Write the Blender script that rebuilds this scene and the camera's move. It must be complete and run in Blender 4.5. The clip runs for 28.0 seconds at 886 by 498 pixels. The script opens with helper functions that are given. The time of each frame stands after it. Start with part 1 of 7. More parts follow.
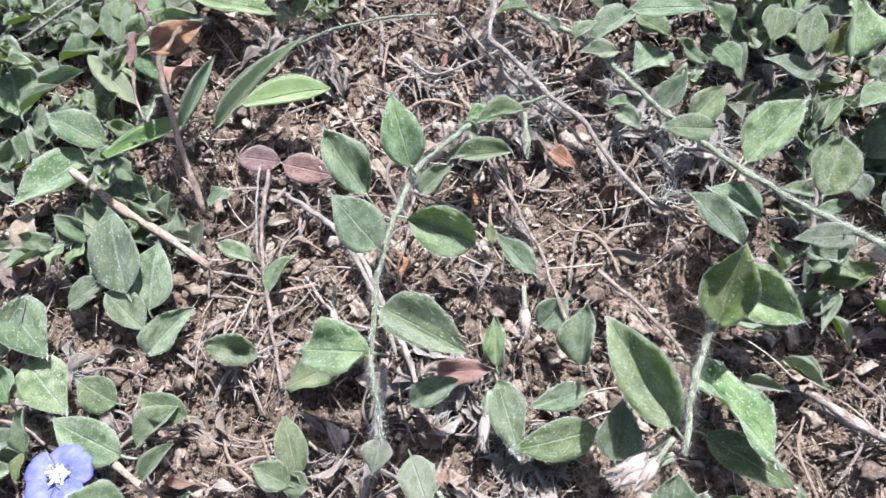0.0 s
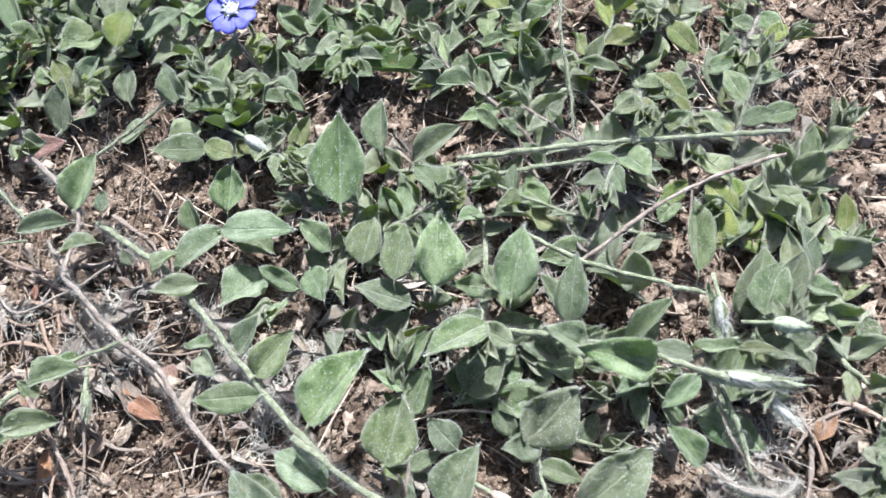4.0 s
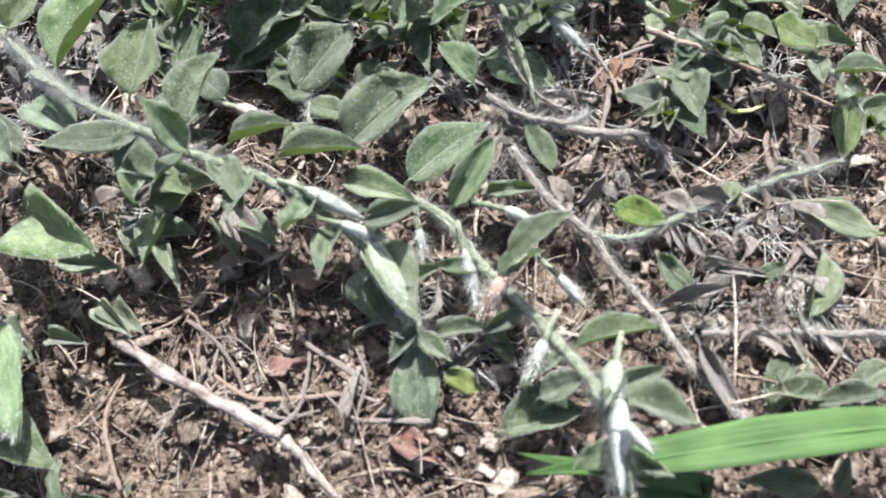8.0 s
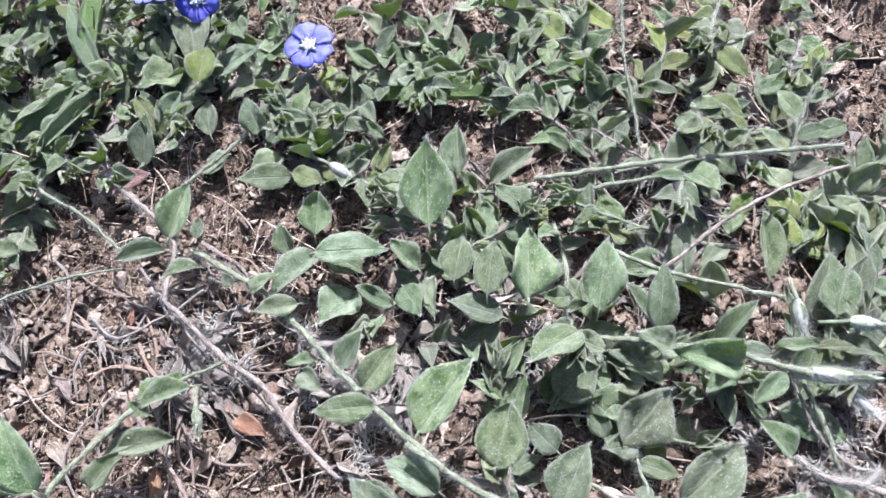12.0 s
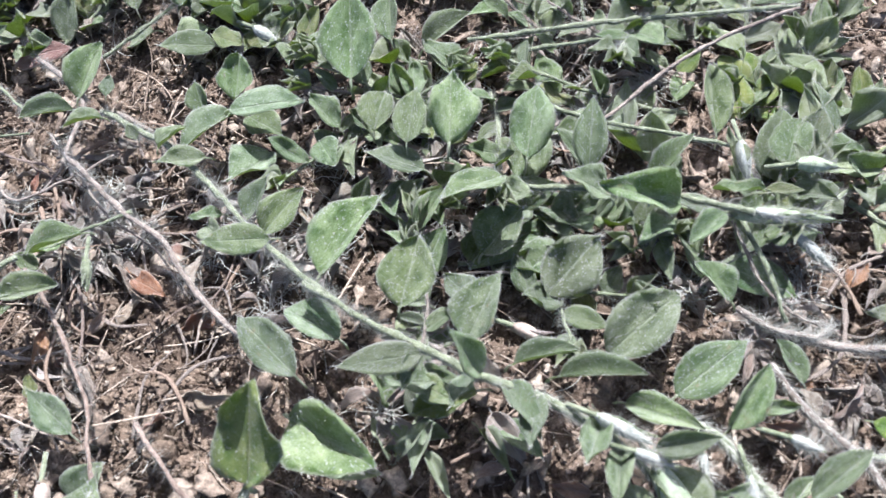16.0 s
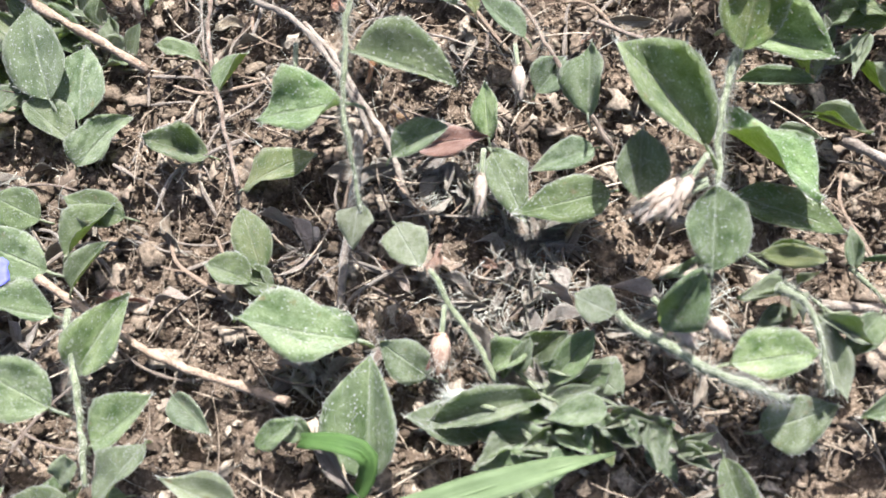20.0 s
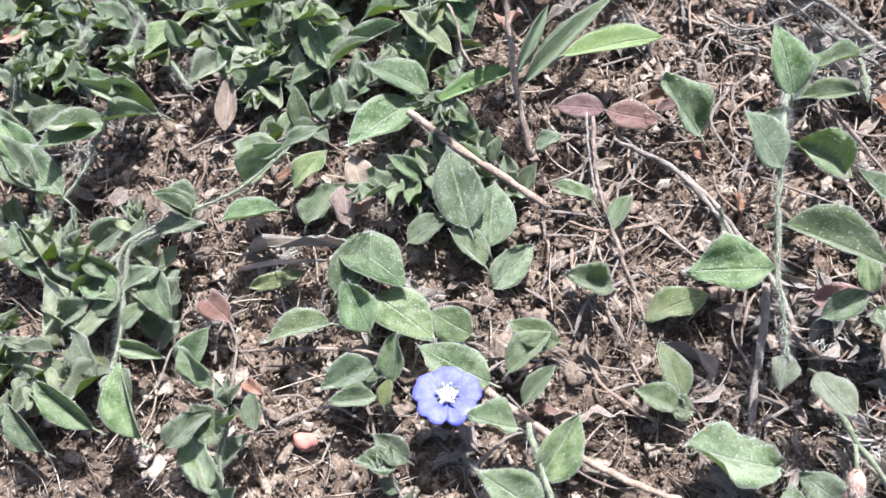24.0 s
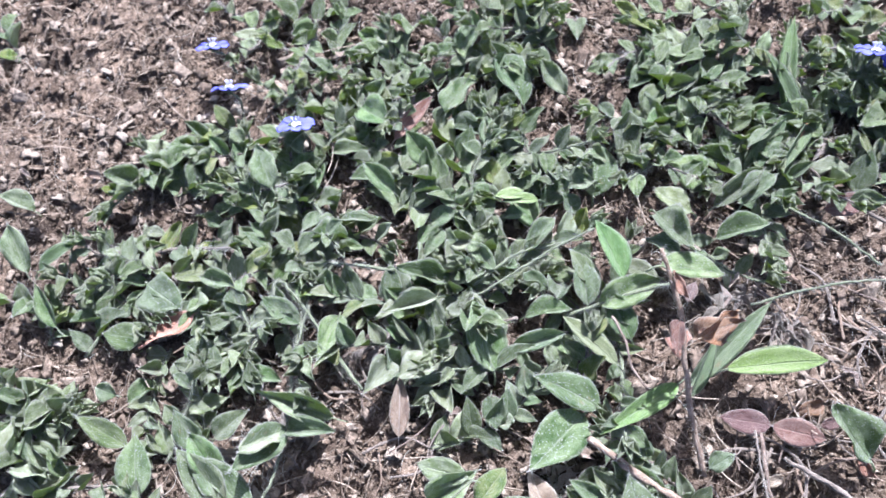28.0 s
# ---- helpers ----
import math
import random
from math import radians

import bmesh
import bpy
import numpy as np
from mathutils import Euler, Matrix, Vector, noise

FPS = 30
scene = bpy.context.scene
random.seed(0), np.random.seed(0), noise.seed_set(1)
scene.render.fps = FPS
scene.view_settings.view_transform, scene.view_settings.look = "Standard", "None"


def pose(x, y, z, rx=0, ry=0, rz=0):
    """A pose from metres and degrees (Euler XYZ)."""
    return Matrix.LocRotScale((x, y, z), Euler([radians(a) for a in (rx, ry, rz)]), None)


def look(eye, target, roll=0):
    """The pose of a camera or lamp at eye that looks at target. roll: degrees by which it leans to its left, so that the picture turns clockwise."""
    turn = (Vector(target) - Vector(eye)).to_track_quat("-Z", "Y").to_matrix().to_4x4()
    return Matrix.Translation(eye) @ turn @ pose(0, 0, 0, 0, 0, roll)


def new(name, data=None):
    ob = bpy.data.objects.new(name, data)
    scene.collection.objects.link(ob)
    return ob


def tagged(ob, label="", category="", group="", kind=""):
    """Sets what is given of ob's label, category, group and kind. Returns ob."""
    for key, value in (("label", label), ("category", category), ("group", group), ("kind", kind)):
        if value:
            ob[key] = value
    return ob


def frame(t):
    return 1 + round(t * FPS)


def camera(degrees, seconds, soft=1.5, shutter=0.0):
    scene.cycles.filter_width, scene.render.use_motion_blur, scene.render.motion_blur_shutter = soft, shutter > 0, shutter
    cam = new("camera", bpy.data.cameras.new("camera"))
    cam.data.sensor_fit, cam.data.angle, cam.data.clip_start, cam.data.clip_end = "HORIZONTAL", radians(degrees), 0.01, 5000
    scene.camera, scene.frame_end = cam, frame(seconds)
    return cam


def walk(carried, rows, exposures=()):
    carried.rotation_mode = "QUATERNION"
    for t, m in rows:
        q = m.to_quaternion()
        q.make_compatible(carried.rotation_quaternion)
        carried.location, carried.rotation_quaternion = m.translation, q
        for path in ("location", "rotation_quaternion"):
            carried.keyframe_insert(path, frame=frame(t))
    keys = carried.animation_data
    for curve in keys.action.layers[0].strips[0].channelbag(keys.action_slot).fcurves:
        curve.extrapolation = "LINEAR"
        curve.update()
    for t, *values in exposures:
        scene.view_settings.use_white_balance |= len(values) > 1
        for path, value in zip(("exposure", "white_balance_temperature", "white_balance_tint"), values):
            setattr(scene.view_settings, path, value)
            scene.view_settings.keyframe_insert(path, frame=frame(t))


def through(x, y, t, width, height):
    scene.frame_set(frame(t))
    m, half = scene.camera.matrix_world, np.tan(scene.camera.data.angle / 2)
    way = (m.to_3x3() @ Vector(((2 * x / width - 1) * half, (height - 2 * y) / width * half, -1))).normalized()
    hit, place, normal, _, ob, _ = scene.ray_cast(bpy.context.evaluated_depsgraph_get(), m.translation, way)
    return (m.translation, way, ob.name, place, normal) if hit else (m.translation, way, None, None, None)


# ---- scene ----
cam = camera(58.60, 28.0, 1.5)
cam.data.dof.use_dof, cam.data.dof.focus_distance, cam.data.dof.aperture_fstop = True, 0.128, 50.0
# seconds, eye in metres, yaw, pitch, roll in degrees
ROWS = [
    (0, 0.0264, -0.0479, 0.1183, 36.49, -67.60, -17.26),
    (0.5, 0.0352, -0.0380, 0.1185, 35.78, -67.24, -16.95),
    (1, 0.0465, -0.0250, 0.1187, 35.29, -67.27, -16.87),
    (1.5, 0.0520, -0.0120, 0.1111, 34.13, -66.90, -16.89),
    (2, 0.0507, -0.0050, 0.1089, 32.98, -67.05, -16.93),
    (2.5, 0.0527, 0.0009, 0.1151, 32.89, -67.05, -17.24),
    (3, 0.0563, 0.0047, 0.1197, 32.61, -66.85, -17.48),
    (3.5, 0.0621, 0.0066, 0.1167, 32.23, -66.42, -17.55),
    (4, 0.0715, 0.0037, 0.1099, 31.45, -65.78, -17.17),
    (4.5, 0.0795, -0.0089, 0.0968, 31.23, -65.25, -17.06),
    (6.5, 0.0964, -0.0196, 0.0845, 30.84, -65.44, -16.77),
    (7, 0.1033, -0.0245, 0.0800, 31.05, -64.98, -17.23),
    (7.5, 0.1044, -0.0234, 0.0808, 31.39, -65.44, -18.12),
    (8, 0.1052, -0.0264, 0.0815, 31.20, -65.85, -18.33),
    (8.5, 0.1058, -0.0273, 0.0842, 31.48, -66.22, -18.92),
    (9, 0.1025, -0.0213, 0.0848, 31.74, -66.62, -19.36),
    (9.5, 0.0999, -0.0147, 0.0876, 32.31, -67.14, -19.83),
    (10, 0.0930, -0.0096, 0.0967, 31.83, -67.39, -19.40),
    (10.5, 0.0853, -0.0042, 0.1022, 29.43, -65.82, -17.47),
    (11, 0.0742, -0.0062, 0.1094, 26.94, -65.16, -14.96),
    (11.5, 0.0630, -0.0080, 0.1134, 25.70, -64.36, -13.61),
    (12, 0.0581, -0.0046, 0.1169, 26.88, -64.02, -14.70),
    (12.5, 0.0583, -0.0025, 0.1182, 27.96, -63.40, -15.56),
    (14.5, 0.0338, -0.0129, 0.1302, 28.43, -62.06, -13.91),
    (15, 0.0510, -0.0175, 0.1162, 27.57, -60.02, -13.80),
    (15.5, 0.0654, -0.0225, 0.1045, 27.01, -59.84, -13.70),
    (16, 0.0736, -0.0215, 0.0950, 27.16, -60.61, -14.05),
    (16.5, 0.0748, -0.0268, 0.0902, 26.97, -61.47, -14.24),
    (17, 0.0708, -0.0368, 0.0875, 26.36, -62.10, -13.50),
    (17.5, 0.0627, -0.0489, 0.0830, 26.25, -62.86, -13.26),
    (18, 0.0501, -0.0625, 0.0829, 25.87, -63.88, -12.45),
    (18.5, 0.0462, -0.0660, 0.0826, 26.16, -64.48, -12.07),
    (19, 0.0422, -0.0672, 0.0851, 26.96, -65.38, -12.32),
    (19.5, 0.0369, -0.0710, 0.0886, 27.27, -65.51, -12.28),
    (20, 0.0291, -0.0757, 0.0899, 27.25, -65.32, -11.73),
    (20.5, 0.0186, -0.0853, 0.0896, 26.82, -65.42, -11.12),
    (21, 0.0112, -0.0903, 0.0915, 27.97, -65.25, -11.75),
    (21.5, 0.0050, -0.0880, 0.0981, 29.12, -65.21, -12.18),
    (22, -0.0015, -0.0885, 0.1014, 29.44, -65.28, -11.99),
    (22.5, -0.0064, -0.0851, 0.1046, 30.00, -65.24, -11.90),
    (24.5, -0.0219, -0.0849, 0.1194, 33.60, -62.88, -13.66),
    (25, -0.0224, -0.0810, 0.1191, 34.39, -62.44, -14.11),
    (25.5, -0.0226, -0.0752, 0.1223, 34.41, -62.19, -14.00),
    (26, -0.0210, -0.0701, 0.1244, 34.28, -61.93, -14.08),
    (26.5, -0.0232, -0.0640, 0.1278, 33.54, -61.65, -13.75),
    (27, -0.0308, -0.0597, 0.1340, 33.35, -61.50, -13.93),
    (27.5, -0.0463, -0.0581, 0.1405, 32.48, -61.36, -13.65),
    (28, -0.0599, -0.0562, 0.1493, 31.64, -60.84, -13.01),
]


def eye_pose(x, y, z, yaw, pitch, roll):
    return pose(x, y, z, 0, 0, yaw) @ pose(0, 0, 0, 90 + pitch) @ pose(0, 0, 0, 0, 0, roll)


walk(cam, [(t, eye_pose(*row)) for t, *row in ROWS], [(0.0, 1.85, 5750, 16), (7.0, 1.85, 6000, 12), (10.0, 1.83, 5900, 16), (12.0, 1.86, 5700, 21), (15.0, 1.86, 5750, 20), (17.0, 1.86, 5950, 12), (19.5, 1.97, 6250, 11), (22.5, 1.93, 6100, 15), (25.0, 1.92, 5700, 17), (28.0, 1.88, 5550, 20)])

# ---- light ----
SUN_HEIGHT, SUN_FROM = 56.0, 0.0      # degrees above the ground; degrees from +y towards +x

world = bpy.data.worlds.new("sky")
scene.world = world
world.use_nodes = True
wn = world.node_tree.nodes
sky = wn.new("ShaderNodeTexSky")
sky.sky_type, sky.sun_disc = "NISHITA", False
sky.sun_elevation, sky.sun_rotation = radians(SUN_HEIGHT), radians(SUN_FROM)
sky.air_density, sky.dust_density, sky.ozone_density = 0.8, 3.5, 0.4
world.node_tree.links.new(sky.outputs[0], wn["Background"].inputs[0])
wn["Background"].inputs[1].default_value = 0.085

sun = new("sun", bpy.data.lights.new("sun", "SUN"))
sun.data.energy, sun.data.angle, sun.data.color = 4.6, radians(0.6), (1.0, 0.975, 0.94)
sun_way = Vector((math.sin(radians(SUN_FROM)) * math.cos(radians(SUN_HEIGHT)), math.cos(radians(SUN_FROM)) * math.cos(radians(SUN_HEIGHT)), math.sin(radians(SUN_HEIGHT))))
sun.matrix_world = look(sun_way * 3, (0, 0, 0))


# ---- materials ----
class Nodes:
    """Short hand for a node material."""

    def __init__(self, name, rough=0.7, gloss=0.3):
        self.mat = bpy.data.materials.new(name)
        self.mat.use_nodes = True
        self.tree = self.mat.node_tree
        self.bsdf = self.tree.nodes["Principled BSDF"]
        self.out = self.tree.nodes["Material Output"]
        self.bsdf.inputs["Roughness"].default_value = rough
        self.bsdf.inputs["Specular IOR Level"].default_value = gloss

    def add(self, kind, **values):
        node = self.tree.nodes.new("ShaderNode" + kind)
        for key, value in values.items():
            setattr(node, key, value)
        return node

    def link(self, a, b):
        self.tree.links.new(a, b)

    def coords(self, kind="Object", spread=0.0):
        at = self.add("TexCoord").outputs[kind]
        if not spread:
            return at
        info, mul, plus = self.add("ObjectInfo"), self.add("VectorMath", operation="SCALE"), self.add("VectorMath", operation="ADD")
        mul.inputs[0].default_value = (spread, spread * 1.7, spread * 0.6)
        self.link(info.outputs["Random"], mul.inputs["Scale"])
        self.link(at, plus.inputs[0])
        self.link(mul.outputs[0], plus.inputs[1])
        return plus.outputs[0]

    def noise(self, at, scale, detail=4.0, rough=0.6):
        n = self.add("TexNoise")
        n.inputs["Scale"].default_value, n.inputs["Detail"].default_value, n.inputs["Roughness"].default_value = scale, detail, rough
        self.link(at, n.inputs["Vector"])
        return n.outputs["Fac"]

    def ramp(self, fac, *stops):
        r = self.add("ValToRGB")
        e = r.color_ramp.elements
        while len(e) < len(stops):
            e.new(0.5)
        for el, (p, c) in zip(e, stops):
            el.position, el.color = p, (*c, 1) if len(c) == 3 else c
        self.link(fac, r.inputs[0])
        return r.outputs[0]

    def math(self, op, a, b=0.0, clamp=False):
        m = self.add("Math", operation=op, use_clamp=clamp)
        for n, v in enumerate((a, b)):
            if isinstance(v, (int, float)):
                m.inputs[n].default_value = v
            else:
                self.link(v, m.inputs[n])
        return m.outputs[0]

    def mix(self, fac, a, b, blend="MIX"):
        m = self.add("Mix", data_type="RGBA", blend_type=blend)
        for sock, v in ((m.inputs[0], fac), (m.inputs[6], a), (m.inputs[7], b)):
            if isinstance(v, (int, float)):
                sock.default_value = v
            elif isinstance(v, tuple):
                sock.default_value = (*v, 1)
            else:
                self.link(v, sock)
        return m.outputs[2]

    def bump(self, height, strength, distance):
        b = self.add("Bump")
        b.inputs["Strength"].default_value, b.inputs["Distance"].default_value = strength, distance
        self.link(height, b.inputs["Height"])
        self.link(b.outputs[0], self.bsdf.inputs["Normal"])

    def colour(self, c):
        if isinstance(c, tuple):
            self.bsdf.inputs["Base Color"].default_value = (*c, 1)
        else:
            self.link(c, self.bsdf.inputs["Base Color"])

    def thin(self, colour, share):
        """Lets a share of the light through, as leaves and petals do."""
        t, m = self.add("BsdfTranslucent"), self.add("MixShader")
        if isinstance(colour, tuple):
            t.inputs[0].default_value = (*colour, 1)
        else:
            self.link(colour, t.inputs[0])
        m.inputs[0].default_value = share
        self.link(self.bsdf.outputs[0], m.inputs[1])
        self.link(t.outputs[0], m.inputs[2])
        self.link(m.outputs[0], self.out.inputs[0])


def soil_material():
    m = Nodes("dry_soil", 0.97, 0.08)
    at = m.coords()
    big, mid, fine = m.noise(at, 40, 4), m.noise(at, 420, 6, 0.7), m.noise(at, 2600, 4, 0.7)
    # Darkest stop painted low: gaps between crumbs and bump hollows look shaded.
    base = m.ramp(mid, (0.34, (0.040, 0.029, 0.021)), (0.54, (0.165, 0.127, 0.094)), (0.70, (0.36, 0.295, 0.225)))
    tone = m.ramp(big, (0.38, (0.62, 0.60, 0.60)), (0.62, (1.2, 1.17, 1.14)))
    col = m.mix(1.0, base, tone, "MULTIPLY")
    m.colour(m.mix(m.ramp(fine, (0.58, (0, 0, 0)), (0.70, (1, 1, 1))), col, (0.42, 0.35, 0.29)))
    m.bump(m.math("ADD", mid, m.math("MULTIPLY", fine, 0.5)), 1.0, 0.0011)
    return m.mat


def crumb_material():
    m = Nodes("soil_crumbs", 0.96, 0.1)
    isle = m.add("NewGeometry").outputs["Random Per Island"]
    at = m.coords()
    mid, fine = m.noise(at, 900, 4, 0.7), m.noise(at, 3400, 4, 0.75)
    col = m.ramp(isle, (0.0, (0.10, 0.074, 0.053)), (0.35, (0.197, 0.153, 0.112)), (0.8, (0.27, 0.216, 0.163)), (1.0, (0.30, 0.243, 0.185)))
    col = m.mix(1.0, col, m.ramp(mid, (0.36, (0.34, 0.33, 0.33)), (0.66, (1.25, 1.23, 1.21))), "MULTIPLY")
    m.colour(m.mix(m.ramp(fine, (0.62, (0, 0, 0)), (0.74, (0.5, 0.5, 0.5))), col, (0.36, 0.295, 0.24)))
    m.bump(m.math("ADD", mid, fine), 1.0, 0.0006)
    return m.mat


def litter_material(name="dry_litter", pale=1.0):
    m = Nodes(name, 0.85, 0.2)
    isle = m.add("NewGeometry").outputs["Random Per Island"]
    fine = m.noise(m.coords(), 1700, 5, 0.7)
    col = m.ramp(isle, (0.0, (0.112, 0.083, 0.061)), (0.40, (0.222, 0.177, 0.134)), (0.88, (0.30, 0.25, 0.193)), (1.0, (0.34, 0.29, 0.23)))
    m.colour(m.mix(1.0, col, m.ramp(fine, (0.34, (0.42 * pale, 0.42 * pale, 0.42 * pale)), (0.66, (1.3 * pale, 1.3 * pale, 1.3 * pale))), "MULTIPLY"))
    m.bump(fine, 0.9, 0.00035)
    return m.mat


def leaf_material(name, deep, pale, vein, through, dust=0.5, share=0.22, edge=(0.58, 0.60, 0.51)):
    """Felted leaf: midrib and side veins, dark and silvery greens, pale felt towards the margin, dust specks."""
    m = Nodes(name, 0.5, 0.25)
    m.bsdf.inputs["Sheen Weight"].default_value = 0.22
    m.bsdf.inputs["Sheen Roughness"].default_value = 0.4
    at = m.coords("Object", 31.0)
    info = m.add("ObjectInfo").outputs["Random"]
    split = m.add("SeparateXYZ")
    m.link(m.coords("UV"), split.inputs[0])
    side = m.math("ABSOLUTE", m.math("SUBTRACT", m.math("MULTIPLY", split.outputs[0], 2.0), 1.0))
    rib = m.ramp(side, (0.015, (1, 1, 1)), (0.07, (0, 0, 0)))
    fray = m.noise(at, 26, 4, 0.7)
    rim = m.ramp(m.math("ADD", side, m.math("MULTIPLY", m.math("SUBTRACT", fray, 0.5), 0.45)), (0.90, (0, 0, 0)), (1.0, (1, 1, 1)))
    slant = m.math("SUBTRACT", split.outputs[1], m.math("MULTIPLY", side, 0.26))
    wave = m.math("SINE", m.math("ADD", m.math("MULTIPLY", slant, 40.0), m.math("MULTIPLY", m.noise(at, 5.0, 2), 4.0)))
    veins = m.ramp(wave, (0.80, (0, 0, 0)), (1.0, (0.18, 0.18, 0.18)))
    patch, grain, felt = m.noise(at, 4.2, 4, 0.65), m.noise(at, 48, 5, 0.75), m.noise(at, 105, 3, 0.7)
    body = m.mix(m.ramp(m.math("ADD", patch, m.math("MULTIPLY", m.math("SUBTRACT", grain, 0.5), 0.45)), (0.36, (0, 0, 0)), (0.66, (1, 1, 1))), deep, pale)
    hue = m.add("HueSaturation")
    m.link(body, hue.inputs["Color"])
    m.link(m.math("ADD", m.math("MULTIPLY", info, 0.035), 0.478), hue.inputs["Hue"])
    m.link(m.math("ADD", m.math("MULTIPLY", m.math("FRACT", m.math("MULTIPLY", info, 7.3)), 0.65), 0.68), hue.inputs["Value"])
    m.link(m.math("ADD", m.math("MULTIPLY", m.math("FRACT", m.math("MULTIPLY", info, 17.9)), 0.45), 1.0), hue.inputs["Saturation"])
    body = m.mix(m.math("MULTIPLY", m.math("ADD", rib, veins, True), 0.42), hue.outputs[0], vein)
    body = m.mix(m.math("MULTIPLY", rim, 0.5), body, edge)
    body = m.mix(1.0, body, m.ramp(grain, (0.32, (0.66, 0.70, 0.64)), (0.68, (1.25, 1.22, 1.25))), "MULTIPLY")
    cells = m.add("TexVoronoi")
    cells.inputs["Scale"].default_value = 30.0
    m.link(at, cells.inputs["Vector"])
    pick = m.add("SeparateColor")
    m.link(cells.outputs["Color"], pick.inputs[0])
    where = m.ramp(m.noise(at, 3.0, 3), (0.40, (0.25, 0.25, 0.25)), (0.58, (0.75, 0.75, 0.75)))
    chosen = m.math("LESS_THAN", pick.outputs[0], where)
    speck = m.math("MULTIPLY", chosen, m.ramp(m.math("ADD", m.math("SUBTRACT", cells.outputs["Distance"], m.math("MULTIPLY", pick.outputs[1], 0.20)), m.math("MULTIPLY", m.math("SUBTRACT", felt, 0.5), 0.5)), (0.10, (1, 1, 1)), (0.17, (0, 0, 0))))
    body = m.mix(m.math("MULTIPLY", speck, dust), body, (0.72, 0.71, 0.62))
    spot = m.ramp(m.math("ADD", m.noise(at, 6.5, 3, 0.6), m.math("MULTIPLY", m.math("FRACT", m.math("MULTIPLY", info, 5.7)), 0.09)), (0.72, (0, 0, 0)), (0.78, (1, 1, 1)))
    body = m.mix(m.math("MULTIPLY", spot, 0.75), body, (0.27, 0.20, 0.10))
    m.colour(body)
    m.bump(m.math("SUBTRACT", m.math("ADD", grain, m.math("MULTIPLY", m.math("ADD", felt, speck), 0.5)), m.math("MULTIPLY", m.math("ADD", rib, veins, True), 0.7)), 1.0, 0.0005)
    m.thin(through, share)
    return m.mat


def plain_material(name, dark, light, scale, rough=0.8, bump=0.00014, share=0.0, spread=5.0, fuzz=0.0):
    """A grained surface between two tones."""
    m = Nodes(name, rough, 0.25)
    m.bsdf.inputs["Sheen Weight"].default_value = fuzz
    m.bsdf.inputs["Sheen Roughness"].default_value = 0.35
    at = m.coords("Object", spread)
    n, fine = m.noise(at, scale, 4), m.noise(at, scale * 6, 3)
    col = m.mix(m.ramp(n, (0.32, (0, 0, 0)), (0.68, (1, 1, 1))), dark, light)
    m.colour(m.mix(1.0, col, m.ramp(fine, (0.3, (0.78, 0.78, 0.78)), (0.7, (1.15, 1.15, 1.15))), "MULTIPLY"))
    m.bump(m.math("ADD", n, fine), 0.6, bump)
    if share:
        m.thin(light, share)
    return m.mat


def blade_material(name, deep, pale, through):
    """Smooth grass: fine parallel ribs along the blade."""
    m = Nodes(name, 0.55, 0.25)
    uv = m.add("VectorMath", operation="MULTIPLY")
    uv.inputs[1].default_value = (34.0, 1.6, 1.0)
    m.link(m.coords("UV"), uv.inputs[0])
    rib, patch = m.noise(uv.outputs[0], 1.0, 3), m.noise(m.coords(), 160, 4)
    col = m.mix(m.ramp(rib, (0.36, (0, 0, 0)), (0.62, (1, 1, 1))), deep, pale)
    m.colour(m.mix(1.0, col, m.ramp(patch, (0.32, (0.62, 0.66, 0.6)), (0.68, (1.2, 1.18, 1.2))), "MULTIPLY"))
    m.bump(rib, 0.7, 0.00025)
    m.thin(through, 0.25)
    return m.mat


SOIL, CRUMBS, LITTER = soil_material(), crumb_material(), litter_material()
PALE_LITTER = litter_material("bleached_fibre", 1.22)
LEAF_TOP = leaf_material("felted_leaf", (0.053, 0.102, 0.036), (0.305, 0.372, 0.228), (0.44, 0.49, 0.34), (0.39, 0.50, 0.08), 0.95, 0.34)
LEAF_BACK = leaf_material("leaf_underside", (0.18, 0.23, 0.115), (0.455, 0.50, 0.36), (0.53, 0.57, 0.45), (0.39, 0.50, 0.08), 0.6, 0.34)
GRASS = blade_material("grass_blade", (0.040, 0.092, 0.022), (0.095, 0.165, 0.048), (0.18, 0.30, 0.045))
PALE_GRASS = blade_material("pale_grass_blade", (0.095, 0.140, 0.062), (0.165, 0.215, 0.115), (0.22, 0.30, 0.09))
GRASS_TOP = leaf_material("smooth_blade", (0.11, 0.185, 0.075), (0.22, 0.31, 0.155), (0.32, 0.40, 0.24), (0.27, 0.40, 0.09), 0.3, 0.25)
YELLOW_GREEN = leaf_material("yellow_green_leaf", (0.25, 0.34, 0.14), (0.38, 0.46, 0.25), (0.44, 0.50, 0.32), (0.38, 0.47, 0.18), 0.3, 0.2)
YELLOW_TOP = leaf_material("yellowing_leaf", (0.085, 0.155, 0.035), (0.30, 0.33, 0.14), (0.36, 0.34, 0.18), (0.40, 0.48, 0.07), 0.7, 0.3)
BROWN_TOP = leaf_material("withered_leaf", (0.26, 0.145, 0.095), (0.46, 0.30, 0.21), (0.42, 0.32, 0.24), (0.36, 0.16, 0.06), 0.4, 0.25)
RED_TOP = leaf_material("reddened_leaf", (0.21, 0.115, 0.098), (0.37, 0.25, 0.215), (0.36, 0.26, 0.22), (0.30, 0.14, 0.09), 0.3, 0.2)
TERRA_TOP = leaf_material("russet_leaf", (0.33, 0.165, 0.105), (0.50, 0.30, 0.21), (0.44, 0.30, 0.22), (0.40, 0.18, 0.08), 0.3, 0.2)
